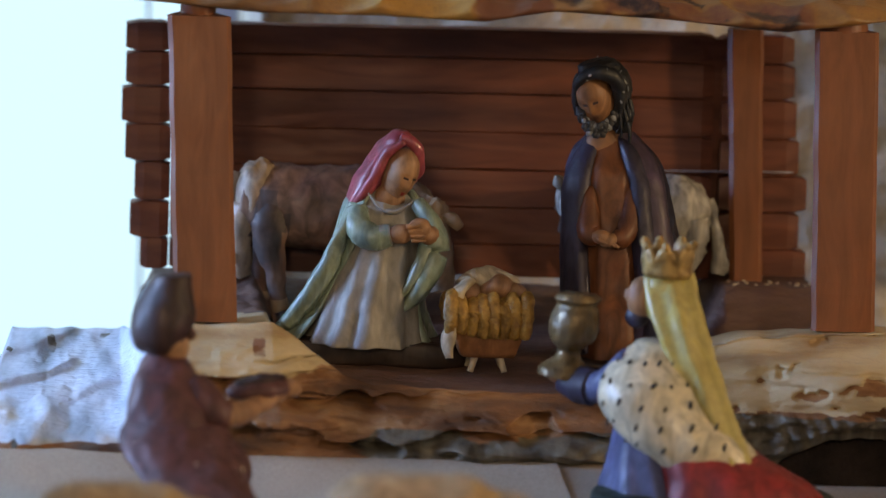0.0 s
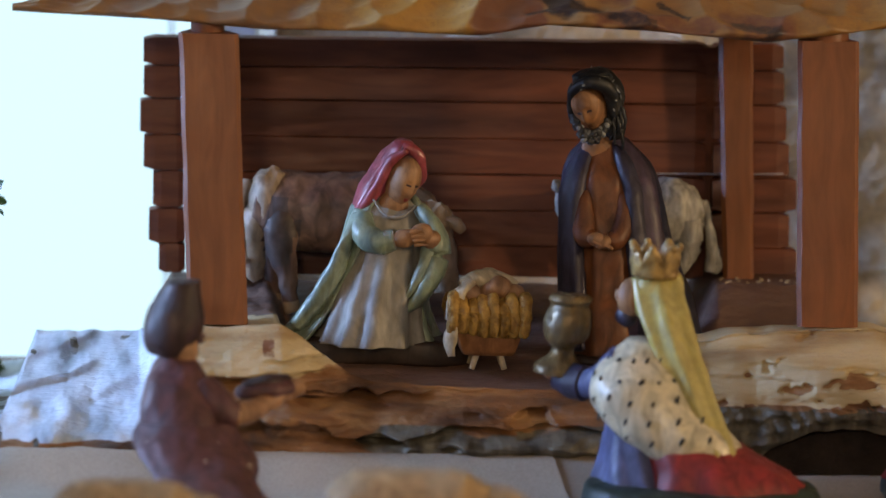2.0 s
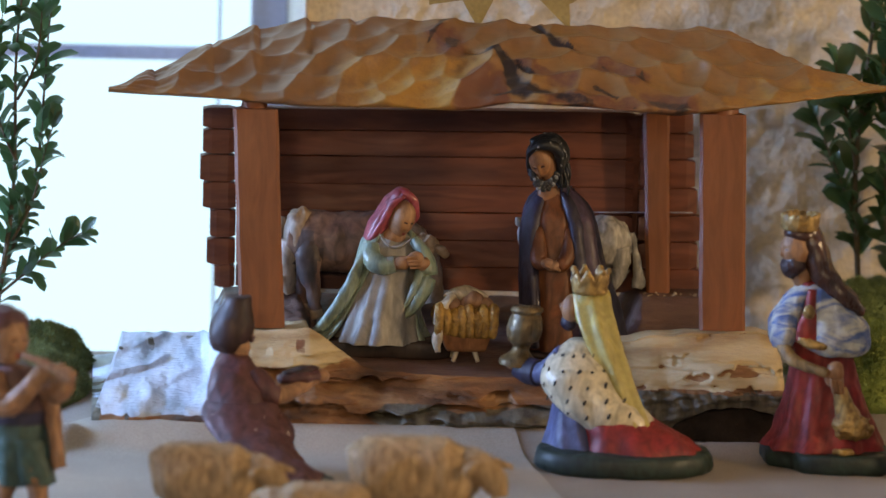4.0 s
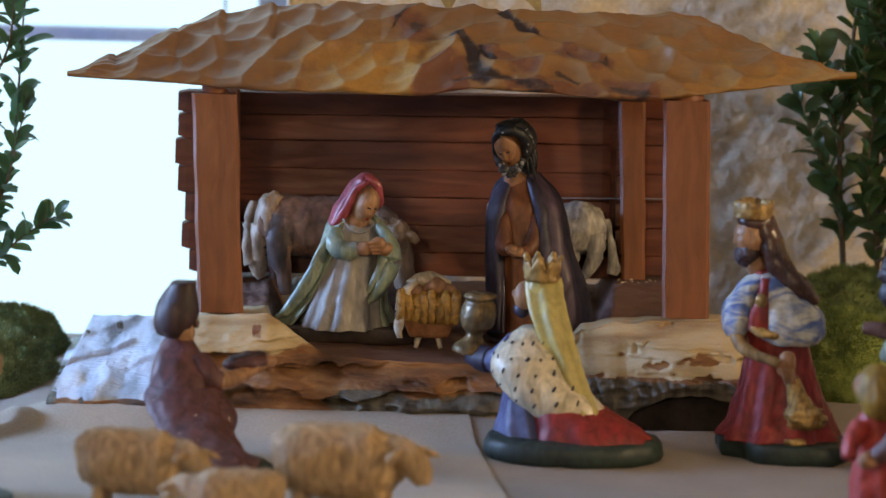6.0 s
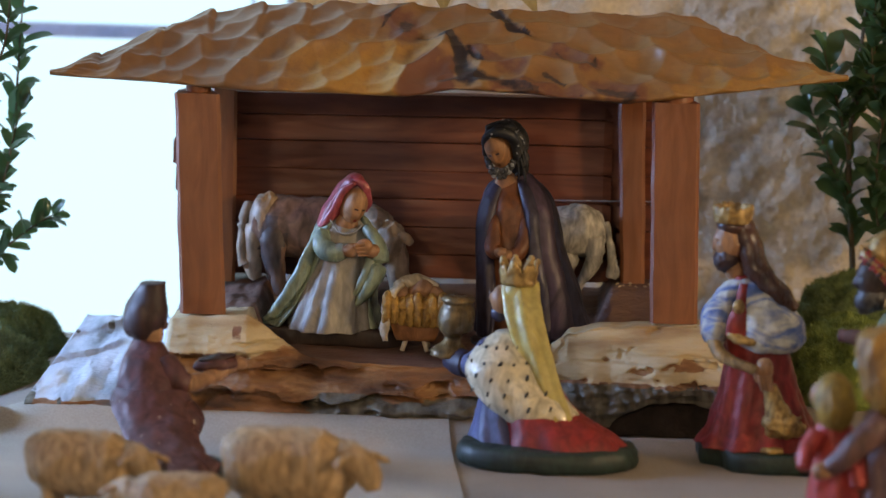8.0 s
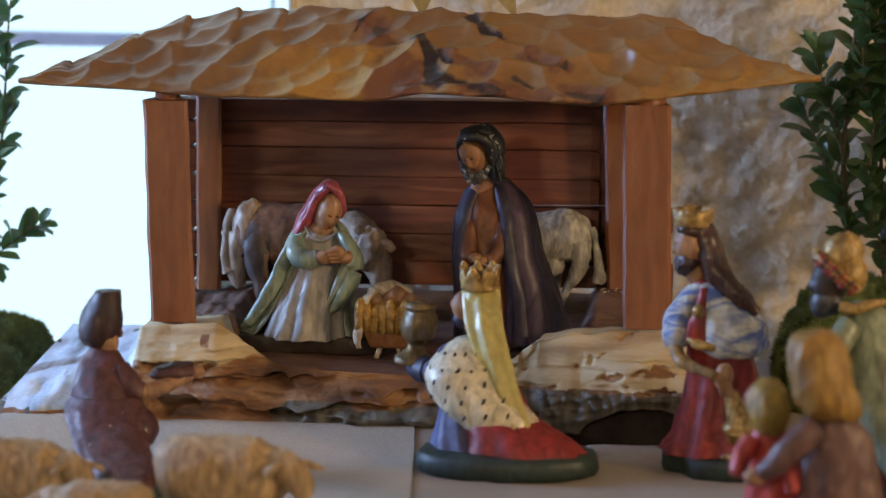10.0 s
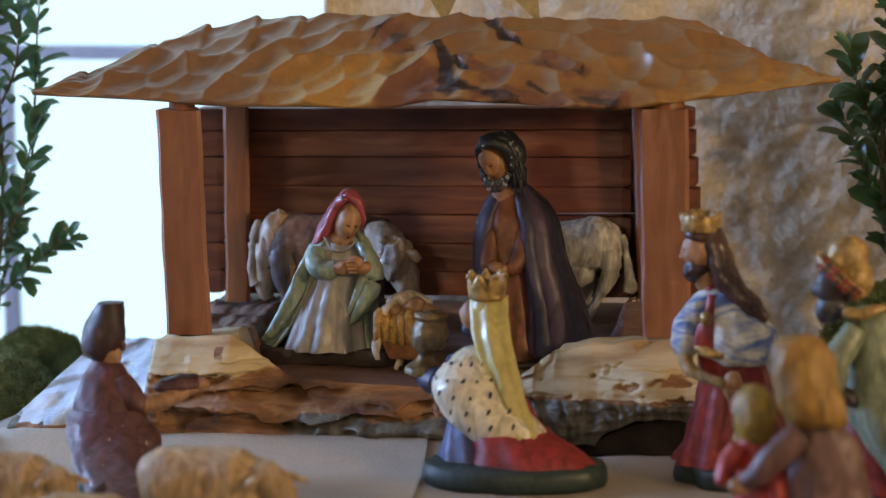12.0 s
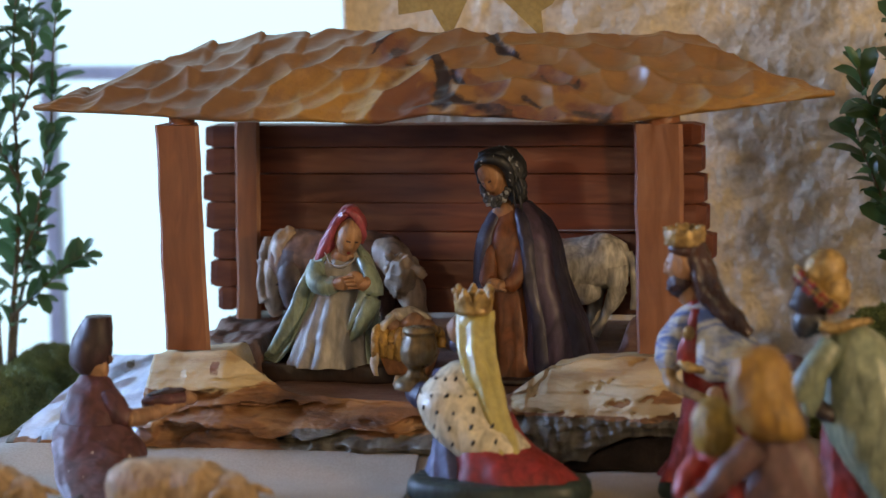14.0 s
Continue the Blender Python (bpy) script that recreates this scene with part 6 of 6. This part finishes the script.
def dark_king():
    f = Figure()
    f.slab(ellipse(0.305, -0.122, 0.040, 0.032, 28, 0.04, 8), 0.0003, 0.0085, "base green")
    f.loft([(0.292, -0.132, 0.008, 0.0265, 0.024), (0.291, -0.131, 0.03, 0.0235, 0.021), (0.288, -0.130, 0.06, 0.0185, 0.017), (0.286, -0.129, 0.09, 0.0145, 0.014)], "red", 32, folds=8, amp=0.06)
    # wide cape parted over the robe
    f.loft([(0.3265, -0.130, 0.010, 0.0335, 0.034), (0.3105, -0.131, 0.034, 0.0302, 0.031), (0.2995, -0.131, 0.057, 0.0292, 0.028), (0.2955, -0.131, 0.08, 0.0262, 0.024), (0.2925, -0.131, 0.1, 0.0208, 0.0195), (0.2895, -0.132, 0.112, 0.0140, 0.0135), (0.284, -0.133, 0.119, 0.007, 0.007)], "sage", 48, folds=6, amp=0.035)
    f.tube([(0.2785, -0.146, 0.108), (0.2705, -0.153, 0.096), (0.2632, -0.155, 0.0845), (0.2590, -0.154, 0.0775)], [0.0085, 0.0090, 0.0088, 0.0070], "sage", 20)
    f.tube([(0.2690, -0.154, 0.0900), (0.2668, -0.155, 0.0780), (0.2652, -0.154, 0.0665)], [0.0075, 0.0072, 0.0035], "sage", 16)
    f.tube([(0.2695, -0.150, 0.0715), (0.2745, -0.150, 0.0665), (0.2800, -0.148, 0.0640)], [0.0048, 0.0055, 0.0040], "dark skin", 12)
    f.tube([(0.2655, -0.147, 0.0930), (0.2545, -0.143, 0.0960), (0.2445, -0.140, 0.0960)], [0.0045, 0.0050, 0.0042], "dusty", 12)
    # bearded dark face under a gold turban with a jewelled band slanting to the nape
    f.blob((0.2725, -0.1350, 0.1500), (0.0128, 0.0122, 0.0138), "gold", (0, 20, 0), 28, 20, 0.08, 300)
    f.blob((0.2795, -0.1355, 0.1385), (0.0082, 0.0105, 0.0125), "gold", (0, -12, 0), 24, 18, 0.08, 300)
    band = [(0.2570, -0.1370, 0.1500), (0.2600, -0.1430, 0.1470), (0.2665, -0.1462, 0.1415), (0.2740, -0.1462, 0.1345), (0.2815, -0.1430, 0.1280)]
    f.tube(band, [0.0034, 0.0040, 0.0044, 0.0044, 0.0038], "gold", 14)
    f.tube([(0.2715, -0.1465, 0.1185), (0.2810, -0.1475, 0.1180), (0.2925, -0.1435, 0.1208), (0.300, -0.135, 0.1205)], [0.0030, 0.0034, 0.0032, 0.0022], "gold", 12)
    f.carve(0.0095, 0.0008)
    for k, (x, y, z) in enumerate(smooth_rows([(*q, 0) for q in band], 3)[i][:3] for i in range(1, 12)):
        for side in (-1, 1):
            f.blob((x + side * 0.0014, y - 0.0040, z + side * 0.0018), (0.0012, 0.0008, 0.0027), "red" if k % 3 else "base brown", (0, 45 * (side if k % 2 else -side), 0), 8, 6)
        f.blob((x - 0.0018, y - 0.0004, z + 0.0034), (0.0015, 0.0013, 0.0016), "gold", (0, 0, 0), 8, 6)
    head(f, (0.2645, -0.1375, 0.1325), 0.0125, -72, 4, 0, "dark skin", "spot", "maroon", 1.2)
    f.blob((0.2618, -0.1385, 0.1205), (0.0080, 0.0085, 0.0105), "grey beard", (0, 20, 0), 24, 18, 0.12, 400)
    f.blob((0.2675, -0.1385, 0.1200), (0.0066, 0.0078, 0.0078), "grey beard", (0, 0, 0), 20, 16, 0.12, 400)
    return f.done("dark_king_figurine", "glazed figurine of a king in gold turban and sage cape", "figurine", (0.305, -0.125, 0.0003), 0.0005, 110, "nativity figurines", None)


dark_king()


def woman():
    f = Figure()
    f.slab(ellipse(0.277, -0.305, 0.034, 0.026, 26, 0.05, 7), 0.0003, 0.006, "base green")
    f.loft([(0.280, -0.3, 0.006, 0.028, 0.022), (0.278, -0.3, 0.03, 0.026, 0.019), (0.276, -0.3, 0.055, 0.0235, 0.017), (0.2735, -0.3, 0.074, 0.0205, 0.014), (0.270, -0.3, 0.086, 0.012, 0.010), (0.266, -0.3, 0.093, 0.006, 0.006)], "dusty", 30, folds=7, amp=0.06)
    f.loft([(0.2745, -0.310, 0.0838, 0.0135, 0.0070), (0.2735, -0.311, 0.0880, 0.0168, 0.0105), (0.2708, -0.311, 0.0950, 0.0185, 0.0132), (0.2670, -0.310, 0.1060, 0.0178, 0.0145), (0.2645, -0.308, 0.1170, 0.0178, 0.0148), (0.2635, -0.306, 0.1265, 0.0162, 0.0135), (0.2632, -0.305, 0.1322, 0.0120, 0.0105), (0.2632, -0.305, 0.1345, 0.0060, 0.0060)], "ochre", 44, folds=15, amp=0.025, top=0.5)
    f.blob((0.2585, -0.298, 0.114), (0.0085, 0.008, 0.011), "skin")
    f.tube([(0.2640, -0.315, 0.080), (0.2525, -0.321, 0.070), (0.2415, -0.321, 0.059), (0.2340, -0.318, 0.052)], [0.0085, 0.0088, 0.0072, 0.0052], "dusty", 16)
    f.blob((0.2295, -0.317, 0.0495), (0.0062, 0.0055, 0.0055), "skin")
    return f.done("woman_figurine", "clay figurine of a woman with long ochre hair and brown dress", "figurine", (0.270, -0.305, 0.0003), 0.0008, 110, "nativity figurines")


def child():
    f = Figure()
    f.slab(ellipse(0.240, -0.290, 0.024, 0.019, 24, 0.05, 5), 0.0003, 0.006, "base green")
    f.loft([(0.2430, -0.29, 0.006, 0.021, 0.016), (0.2415, -0.29, 0.03, 0.0185, 0.0145), (0.2395, -0.29, 0.052, 0.0145, 0.012), (0.2370, -0.29, 0.068, 0.0115, 0.009), (0.2355, -0.29, 0.078, 0.005, 0.005)], "bright red", 26, folds=7, amp=0.08)
    f.tube([(0.227, -0.297, 0.068), (0.2205, -0.303, 0.057), (0.2190, -0.309, 0.0485)], [0.0058, 0.0062, 0.0048], "bright red", 12)
    f.tube([(0.246, -0.298, 0.064), (0.2515, -0.304, 0.05), (0.251, -0.308, 0.038)], [0.0058, 0.0066, 0.005], "bright red", 12)
    f.blob((0.2295, -0.289, 0.089), (0.0075, 0.0075, 0.0095), "skin")
    f.loft([(0.2365, -0.297, 0.0712, 0.0055, 0.0060), (0.2365, -0.298, 0.0765, 0.0098, 0.0092), (0.2365, -0.297, 0.0860, 0.0122, 0.0112), (0.2365, -0.295, 0.0955, 0.0104, 0.0098), (0.2358, -0.293, 0.1010, 0.0062, 0.0062), (0.2355, -0.293, 0.1028, 0.003, 0.003)], "blond", 36, folds=13, amp=0.04, top=0.5)
    return f.done("child_figurine", "small clay figurine of a child in red with ochre hair", "figurine", (0.240, -0.290, 0.0003), 0.0008, 110, "nativity figurines")


woman()
child()


# ---- greenery ----
def leaf_mesh(name, length, width, fold, curl, mat):
    bm = bmesh.new()
    n = 7
    mid, lft, rgt = [], [], []
    for i in range(n + 1):
        t = i / n
        w = width * 0.5 * math.sqrt(max(0.0, 1 - ((t - 0.56) / 0.56) ** 2))
        z = -curl * (t - 0.3) ** 2
        mid.append(bm.verts.new((0, length * t, z)))
        lft.append(bm.verts.new((-w, length * t, z + fold * w)) if 0 < i < n else mid[-1])
        rgt.append(bm.verts.new((w, length * t, z + fold * w)) if 0 < i < n else mid[-1])
    for i in range(n):
        for side in (lft, rgt):
            vs = []
            for v in (mid[i], mid[i + 1], side[i + 1], side[i]):
                if v not in vs:
                    vs.append(v)
            bm.faces.new(vs if side is rgt else vs[::-1])
    return mesh_of(name, bm, [mat])


SMALL = [leaf_mesh("leaf", 0.0215, 0.0096, 0.35, 0.008, "leaf"), leaf_mesh("leaf", 0.0190, 0.0084, 0.5, 0.011, "leaf"), leaf_mesh("leaf", 0.0225, 0.0104, 0.25, 0.006, "leaf"), leaf_mesh("leaf", 0.0175, 0.0070, 0.55, 0.004, "leaf2")]
LEAVES = [leaf_mesh("leaf", 0.0245, 0.0135, 0.30, 0.010, "leaf"), leaf_mesh("leaf", 0.0215, 0.0115, 0.45, 0.013, "leaf"), leaf_mesh("leaf", 0.0265, 0.0150, 0.22, 0.007, "leaf"), leaf_mesh("leaf", 0.0215, 0.0085, 0.55, 0.004, "leaf2")]


def sprig(label, paths, at, seed, gap=0.0074, leaves=LEAVES):
    """Stems with pairs of leaves; each path is a list of points from its foot to its tip."""
    s = thing("boxwood_sprig", label, "plant", at, "boxwood sprigs")
    o = Vector(at)
    rng = random.Random(seed)
    for pts, r0, first, size in paths:
        f = Figure()
        n = len(pts)
        f.tube(pts, [r0 * (1 - 0.75 * i / (n - 1)) for i in range(n)], "stem", 8)
        for v in f.bm.verts:
            v.co -= o
        part("stem", f.bm, "stem", s, "", True)
        rows = [Vector(r[:3]) for r in smooth_rows([(*p, 0) for p in pts], 12)]
        run, turn = 0.0, rng.uniform(0, 6)
        total = sum((b - a).length for a, b in zip(rows, rows[1:]))
        done = 0.0
        for a, b in zip(rows, rows[1:]):
            d = (b - a).normalized()
            run += (b - a).length
            done += (b - a).length
            if run < gap or done < first:
                continue
            run = rng.uniform(-0.004, 0.003)
            turn += math.pi / 2 + rng.uniform(-0.9, 0.9)
            side = d.cross(Vector((0.3, 1, 0.2))).normalized()
            other = d.cross(side)
            last = done > total - gap * 1.2
            for k in range(2 if not last else 3):
                ang = turn + k * (math.pi if not last else 2.1)
                out = side * math.cos(ang) + other * math.sin(ang)
                way = (d * rng.uniform(0.3, 1.9) + Vector((rng.gauss(0, 0.2), rng.gauss(0, 0.2), rng.gauss(0, 0.2))) + out * (1.0 if not last else 0.4)).normalized()
                ob = new("leaf", rng.choice(leaves if not last else leaves[3:] + leaves[1:2]))
                ob.parent = s
                z = (d - way * d.dot(way) + Vector((rng.uniform(-0.4, 0.4), -0.5 + rng.uniform(-0.4, 0.4), rng.uniform(0, 0.5))))
                x = way.cross(z).normalized()
                z = x.cross(way)
                m = Matrix((x, way, z)).transposed().to_4x4()
                k2 = size * rng.uniform(0.62, 1.15)
                ob.matrix_basis = Matrix.Translation(a - o + out * r0 * 0.4) @ m @ Matrix.Scale(k2, 4)
    return s


sprig("leafy green boxwood sprig standing before the plaster wall", [
    ([(0.272, 0.205, 0.0), (0.268, 0.203, 0.08), (0.262, 0.2, 0.16), (0.268, 0.2, 0.24), (0.276, 0.2, 0.33), (0.28, 0.2, 0.40)], 0.0026, 0.1, 1.0),
    ([(0.267, 0.202, 0.092), (0.264, 0.202, 0.118), (0.253, 0.204, 0.145), (0.240, 0.208, 0.175), (0.2325, 0.212, 0.194)], 0.0013, 0.012, 0.92),
    ([(0.262, 0.2, 0.158), (0.2525, 0.193, 0.196), (0.245, 0.188, 0.218), (0.2410, 0.185, 0.237)], 0.0012, 0.02, 0.9),
    ([(0.265, 0.2, 0.19), (0.27, 0.187, 0.215), (0.279, 0.18, 0.245), (0.283, 0.178, 0.275)], 0.0012, 0.01, 0.95),
], (0.272, 0.205, 0.0), 3, 0.0056)
sprig("leafy green boxwood sprig with close dark leaves", [
    ([(0.294, 0.195, 0.0), (0.292, 0.195, 0.08), (0.288, 0.192, 0.16), (0.292, 0.19, 0.25), (0.3, 0.19, 0.36)], 0.0024, 0.085, 1.0),
    ([(0.29, 0.194, 0.11), (0.304, 0.188, 0.14), (0.312, 0.185, 0.18), (0.316, 0.185, 0.22)], 0.0013, 0.01, 0.95),
    ([(0.289, 0.192, 0.17), (0.279, 0.182, 0.2), (0.274, 0.178, 0.235), (0.2755, 0.176, 0.275)], 0.0012, 0.012, 0.95),
    ([(0.291, 0.192, 0.21), (0.306, 0.186, 0.24), (0.314, 0.184, 0.28)], 0.0012, 0.01, 1.0),
    ([(0.29, 0.192, 0.13), (0.281, 0.184, 0.15), (0.284, 0.18, 0.185), (0.29, 0.178, 0.21)], 0.0012, 0.008, 1.0),
    ([(0.29, 0.192, 0.15), (0.301, 0.18, 0.175), (0.303, 0.176, 0.215), (0.298, 0.175, 0.25)], 0.0012, 0.008, 1.0),
    ([(0.291, 0.19, 0.23), (0.284, 0.18, 0.255), (0.287, 0.178, 0.29), (0.294, 0.178, 0.32)], 0.0012, 0.008, 1.0),
    ([(0.293, 0.19, 0.26), (0.303, 0.18, 0.285), (0.301, 0.178, 0.32)], 0.0012, 0.008, 1.0),
    ([(0.29, 0.193, 0.1), (0.283, 0.183, 0.115), (0.2815, 0.18, 0.138)], 0.0012, 0.008, 0.95),
    # branches out of view, added to shade the plaster wall
    ([(0.292, 0.192, 0.12), (0.312, 0.190, 0.135), (0.330, 0.188, 0.165), (0.336, 0.187, 0.20)], 0.0013, 0.008, 1.0),
    ([(0.290, 0.192, 0.09), (0.318, 0.190, 0.105), (0.338, 0.188, 0.125), (0.350, 0.187, 0.16)], 0.0013, 0.008, 1.0),
    ([(0.290, 0.192, 0.16), (0.320, 0.190, 0.185), (0.335, 0.188, 0.22), (0.338, 0.187, 0.26)], 0.0013, 0.008, 1.0),
    ([(0.290, 0.192, 0.08), (0.310, 0.184, 0.095), (0.322, 0.180, 0.12), (0.326, 0.178, 0.15)], 0.0013, 0.008, 1.0),
    ([(0.318, 0.190, 0.105), (0.345, 0.192, 0.115), (0.362, 0.192, 0.14), (0.368, 0.192, 0.18)], 0.0013, 0.008, 1.0),
    ([(0.330, 0.188, 0.165), (0.350, 0.186, 0.180), (0.360, 0.186, 0.21), (0.362, 0.186, 0.24)], 0.0013, 0.008, 1.0),
], (0.294, 0.195, 0.0), 11, 0.0066)
sprig("boxwood sprig with few leaves against the bright window", [
    ([(-0.357, 0.15, 0.0), (-0.351, 0.149, 0.06), (-0.344, 0.147, 0.11), (-0.341, 0.146, 0.16), (-0.341, 0.145, 0.24), (-0.332, 0.145, 0.32)], 0.0024, 0.06, 0.95),
    ([(-0.350, 0.148, 0.062), (-0.334, 0.147, 0.076), (-0.317, 0.146, 0.091), (-0.299, 0.144, 0.104), (-0.2850, 0.142, 0.1115)], 0.0012, 0.016, 0.95),
    ([(-0.342, 0.147, 0.1), (-0.328, 0.142, 0.13), (-0.32, 0.14, 0.165), (-0.3125, 0.138, 0.19)], 0.0012, 0.012, 0.9),
    ([(-0.339, 0.146, 0.155), (-0.352, 0.142, 0.185), (-0.356, 0.140, 0.225), (-0.350, 0.139, 0.265)], 0.0012, 0.01, 0.95),
    ([(-0.340, 0.145, 0.20), (-0.328, 0.142, 0.225), (-0.324, 0.140, 0.26), (-0.326, 0.139, 0.295)], 0.0012, 0.01, 0.95),
], (-0.357, 0.15, 0.0), 5, 0.0058, SMALL)
sprig("tall slender boxwood sprig against the bright window", [
    ([(-0.358, 0.163, 0.0), (-0.352, 0.162, 0.06), (-0.338, 0.161, 0.105), (-0.326, 0.162, 0.15), (-0.322, 0.166, 0.20), (-0.319, 0.168, 0.25), (-0.311, 0.168, 0.31)], 0.0018, 0.09, 0.95),
    ([(-0.366, 0.164, 0.0), (-0.366, 0.16, 0.1), (-0.36, 0.16, 0.19), (-0.355, 0.16, 0.25)], 0.002, 0.06, 0.9),
], (-0.358, 0.163, 0.0), 8, 0.0058, SMALL)


def moss(label, c, r, seed, mat="moss"):
    """A cushion of moss: an uneven mound set with short shoots."""
    m = thing("moss_cushion", label, "moss", (c[0], c[1], 0.0), "moss cushions")
    rng = random.Random(seed)
    bm = bmesh.new()

    def surf(a, e):
        d = Vector((math.cos(a) * math.cos(e), math.sin(a) * math.cos(e), math.sin(e)))
        k = 1 + 0.10 * noise.noise(d * 2.3 + Vector((seed, 0, 0))) + 0.05 * noise.noise(d * 7)
        return Vector((d.x * r[0] * k, d.y * r[1] * k, max(0.0, d.z) ** 0.8 * r[2] * k)), d

    rings = [[surf(2 * math.pi * i / 40, math.pi / 2 * j / 14)[0] for i in range(40)] for j in range(14)]
    strip(bm, rings)
    part("mound", bm, mat, m, "", True)
    verts, faces = [], []
    for _ in range(9000):
        e = math.asin(rng.uniform(0.0, 1.0))
        p, d = surf(rng.uniform(0, 2 * math.pi), e)
        n = (Vector((d.x / r[0], d.y / r[1], d.z / r[2])).normalized() + Vector((rng.gauss(0, 0.35), rng.gauss(0, 0.35), rng.gauss(0.25, 0.35)))).normalized()
        t = n.cross(Vector((rng.gauss(0, 1), rng.gauss(0, 1), rng.gauss(0, 1)))).normalized()
        h, w = rng.uniform(0.0018, 0.0042), rng.uniform(0.0004, 0.0008)
        k = len(verts)
        verts += [p - t * w - n * 0.001, p + t * w - n * 0.001, p + n * h]
        faces.append((k, k + 1, k + 2))
    me = bpy.data.meshes.new("fuzz")
    me.from_pydata([tuple(v) for v in verts], [], faces)
    me.materials.append(M[mat])
    sh = new("fuzz", me)
    sh.parent = m
    tagged(sh, kind="stuff")
    return m


moss("green moss cushion heaped against the wall", (0.270, 0.186, 0), (0.052, 0.030, 0.0760), 1)
moss("fresh green moss cushion in front of a taller one", (0.264, 0.118, 0), (0.046, 0.036, 0.0560), 2, "moss_light")
moss("dark green moss cushion beside the window", (-0.322, 0.152, 0), (0.037, 0.030, 0.0395), 3)
moss("low green moss cushion beside the birch log", (-0.331, 0.064, 0), (0.046, 0.042, 0.0405), 4, "moss_pale")


def star():
    s = thing("star", "flat gold card star fixed above the roof ridge", "star", (0.0, 0.121, 0.262))
    o = Vector(s.location)
    pts = STAR
    bm = bmesh.new()
    rings = [[Vector((x, 0.12 + d, z)) - o for x, z in pts] for d in (0.0, 0.0012)]
    strip(bm, rings)
    part("star_card", bm, "star", s)


STAR = ((-0.0219, 0.2600), (-0.0014, 0.3024), (0.0426, 0.2600), (0.0410, 0.2788), (0.0488, 0.2833), (0.071, 0.318), (0.034, 0.316), (0.015, 0.35), (-0.004, 0.326), (-0.057, 0.300), (-0.0566, 0.2762), (-0.0335, 0.2799), (-0.0308, 0.2750))
star()


def wood_chips():
    """Pale splinters lying at the foot of the back post."""
    rng = random.Random(12)
    bm = bmesh.new()
    for _ in range(20):
        x, y = rng.uniform(0.1, 0.152), rng.uniform(0.114, 0.129)
        m = pose(x, y, 0.0752, rng.uniform(-25, 25), rng.uniform(-25, 25), rng.uniform(0, 180))
        a, b, c = rng.uniform(0.0004, 0.0017), rng.uniform(0.0003, 0.0007), rng.uniform(0.0002, 0.0005)
        vs = [bm.verts.new(m @ Vector((sx * a * rng.uniform(0.5, 1), sy * b, sz * c))) for sx, sy, sz in ((-1, -1, -1), (1, -1, -1), (1, 1, -1), (-1, 1, -1), (-1, -1, 1), (1, -1, 1), (1, 1, 1), (-1, 1, 1))]
        for q in ((0, 3, 2, 1), (4, 5, 6, 7), (0, 1, 5, 4), (1, 2, 6, 5), (2, 3, 7, 6), (3, 0, 4, 7)):
            bm.faces.new([vs[i] for i in q])
    return tagged(part("wood_chips", bm, "white cloth"), "pale wood splinters scattered at the post's foot", "wood chips", kind="stuff")


wood_chips()
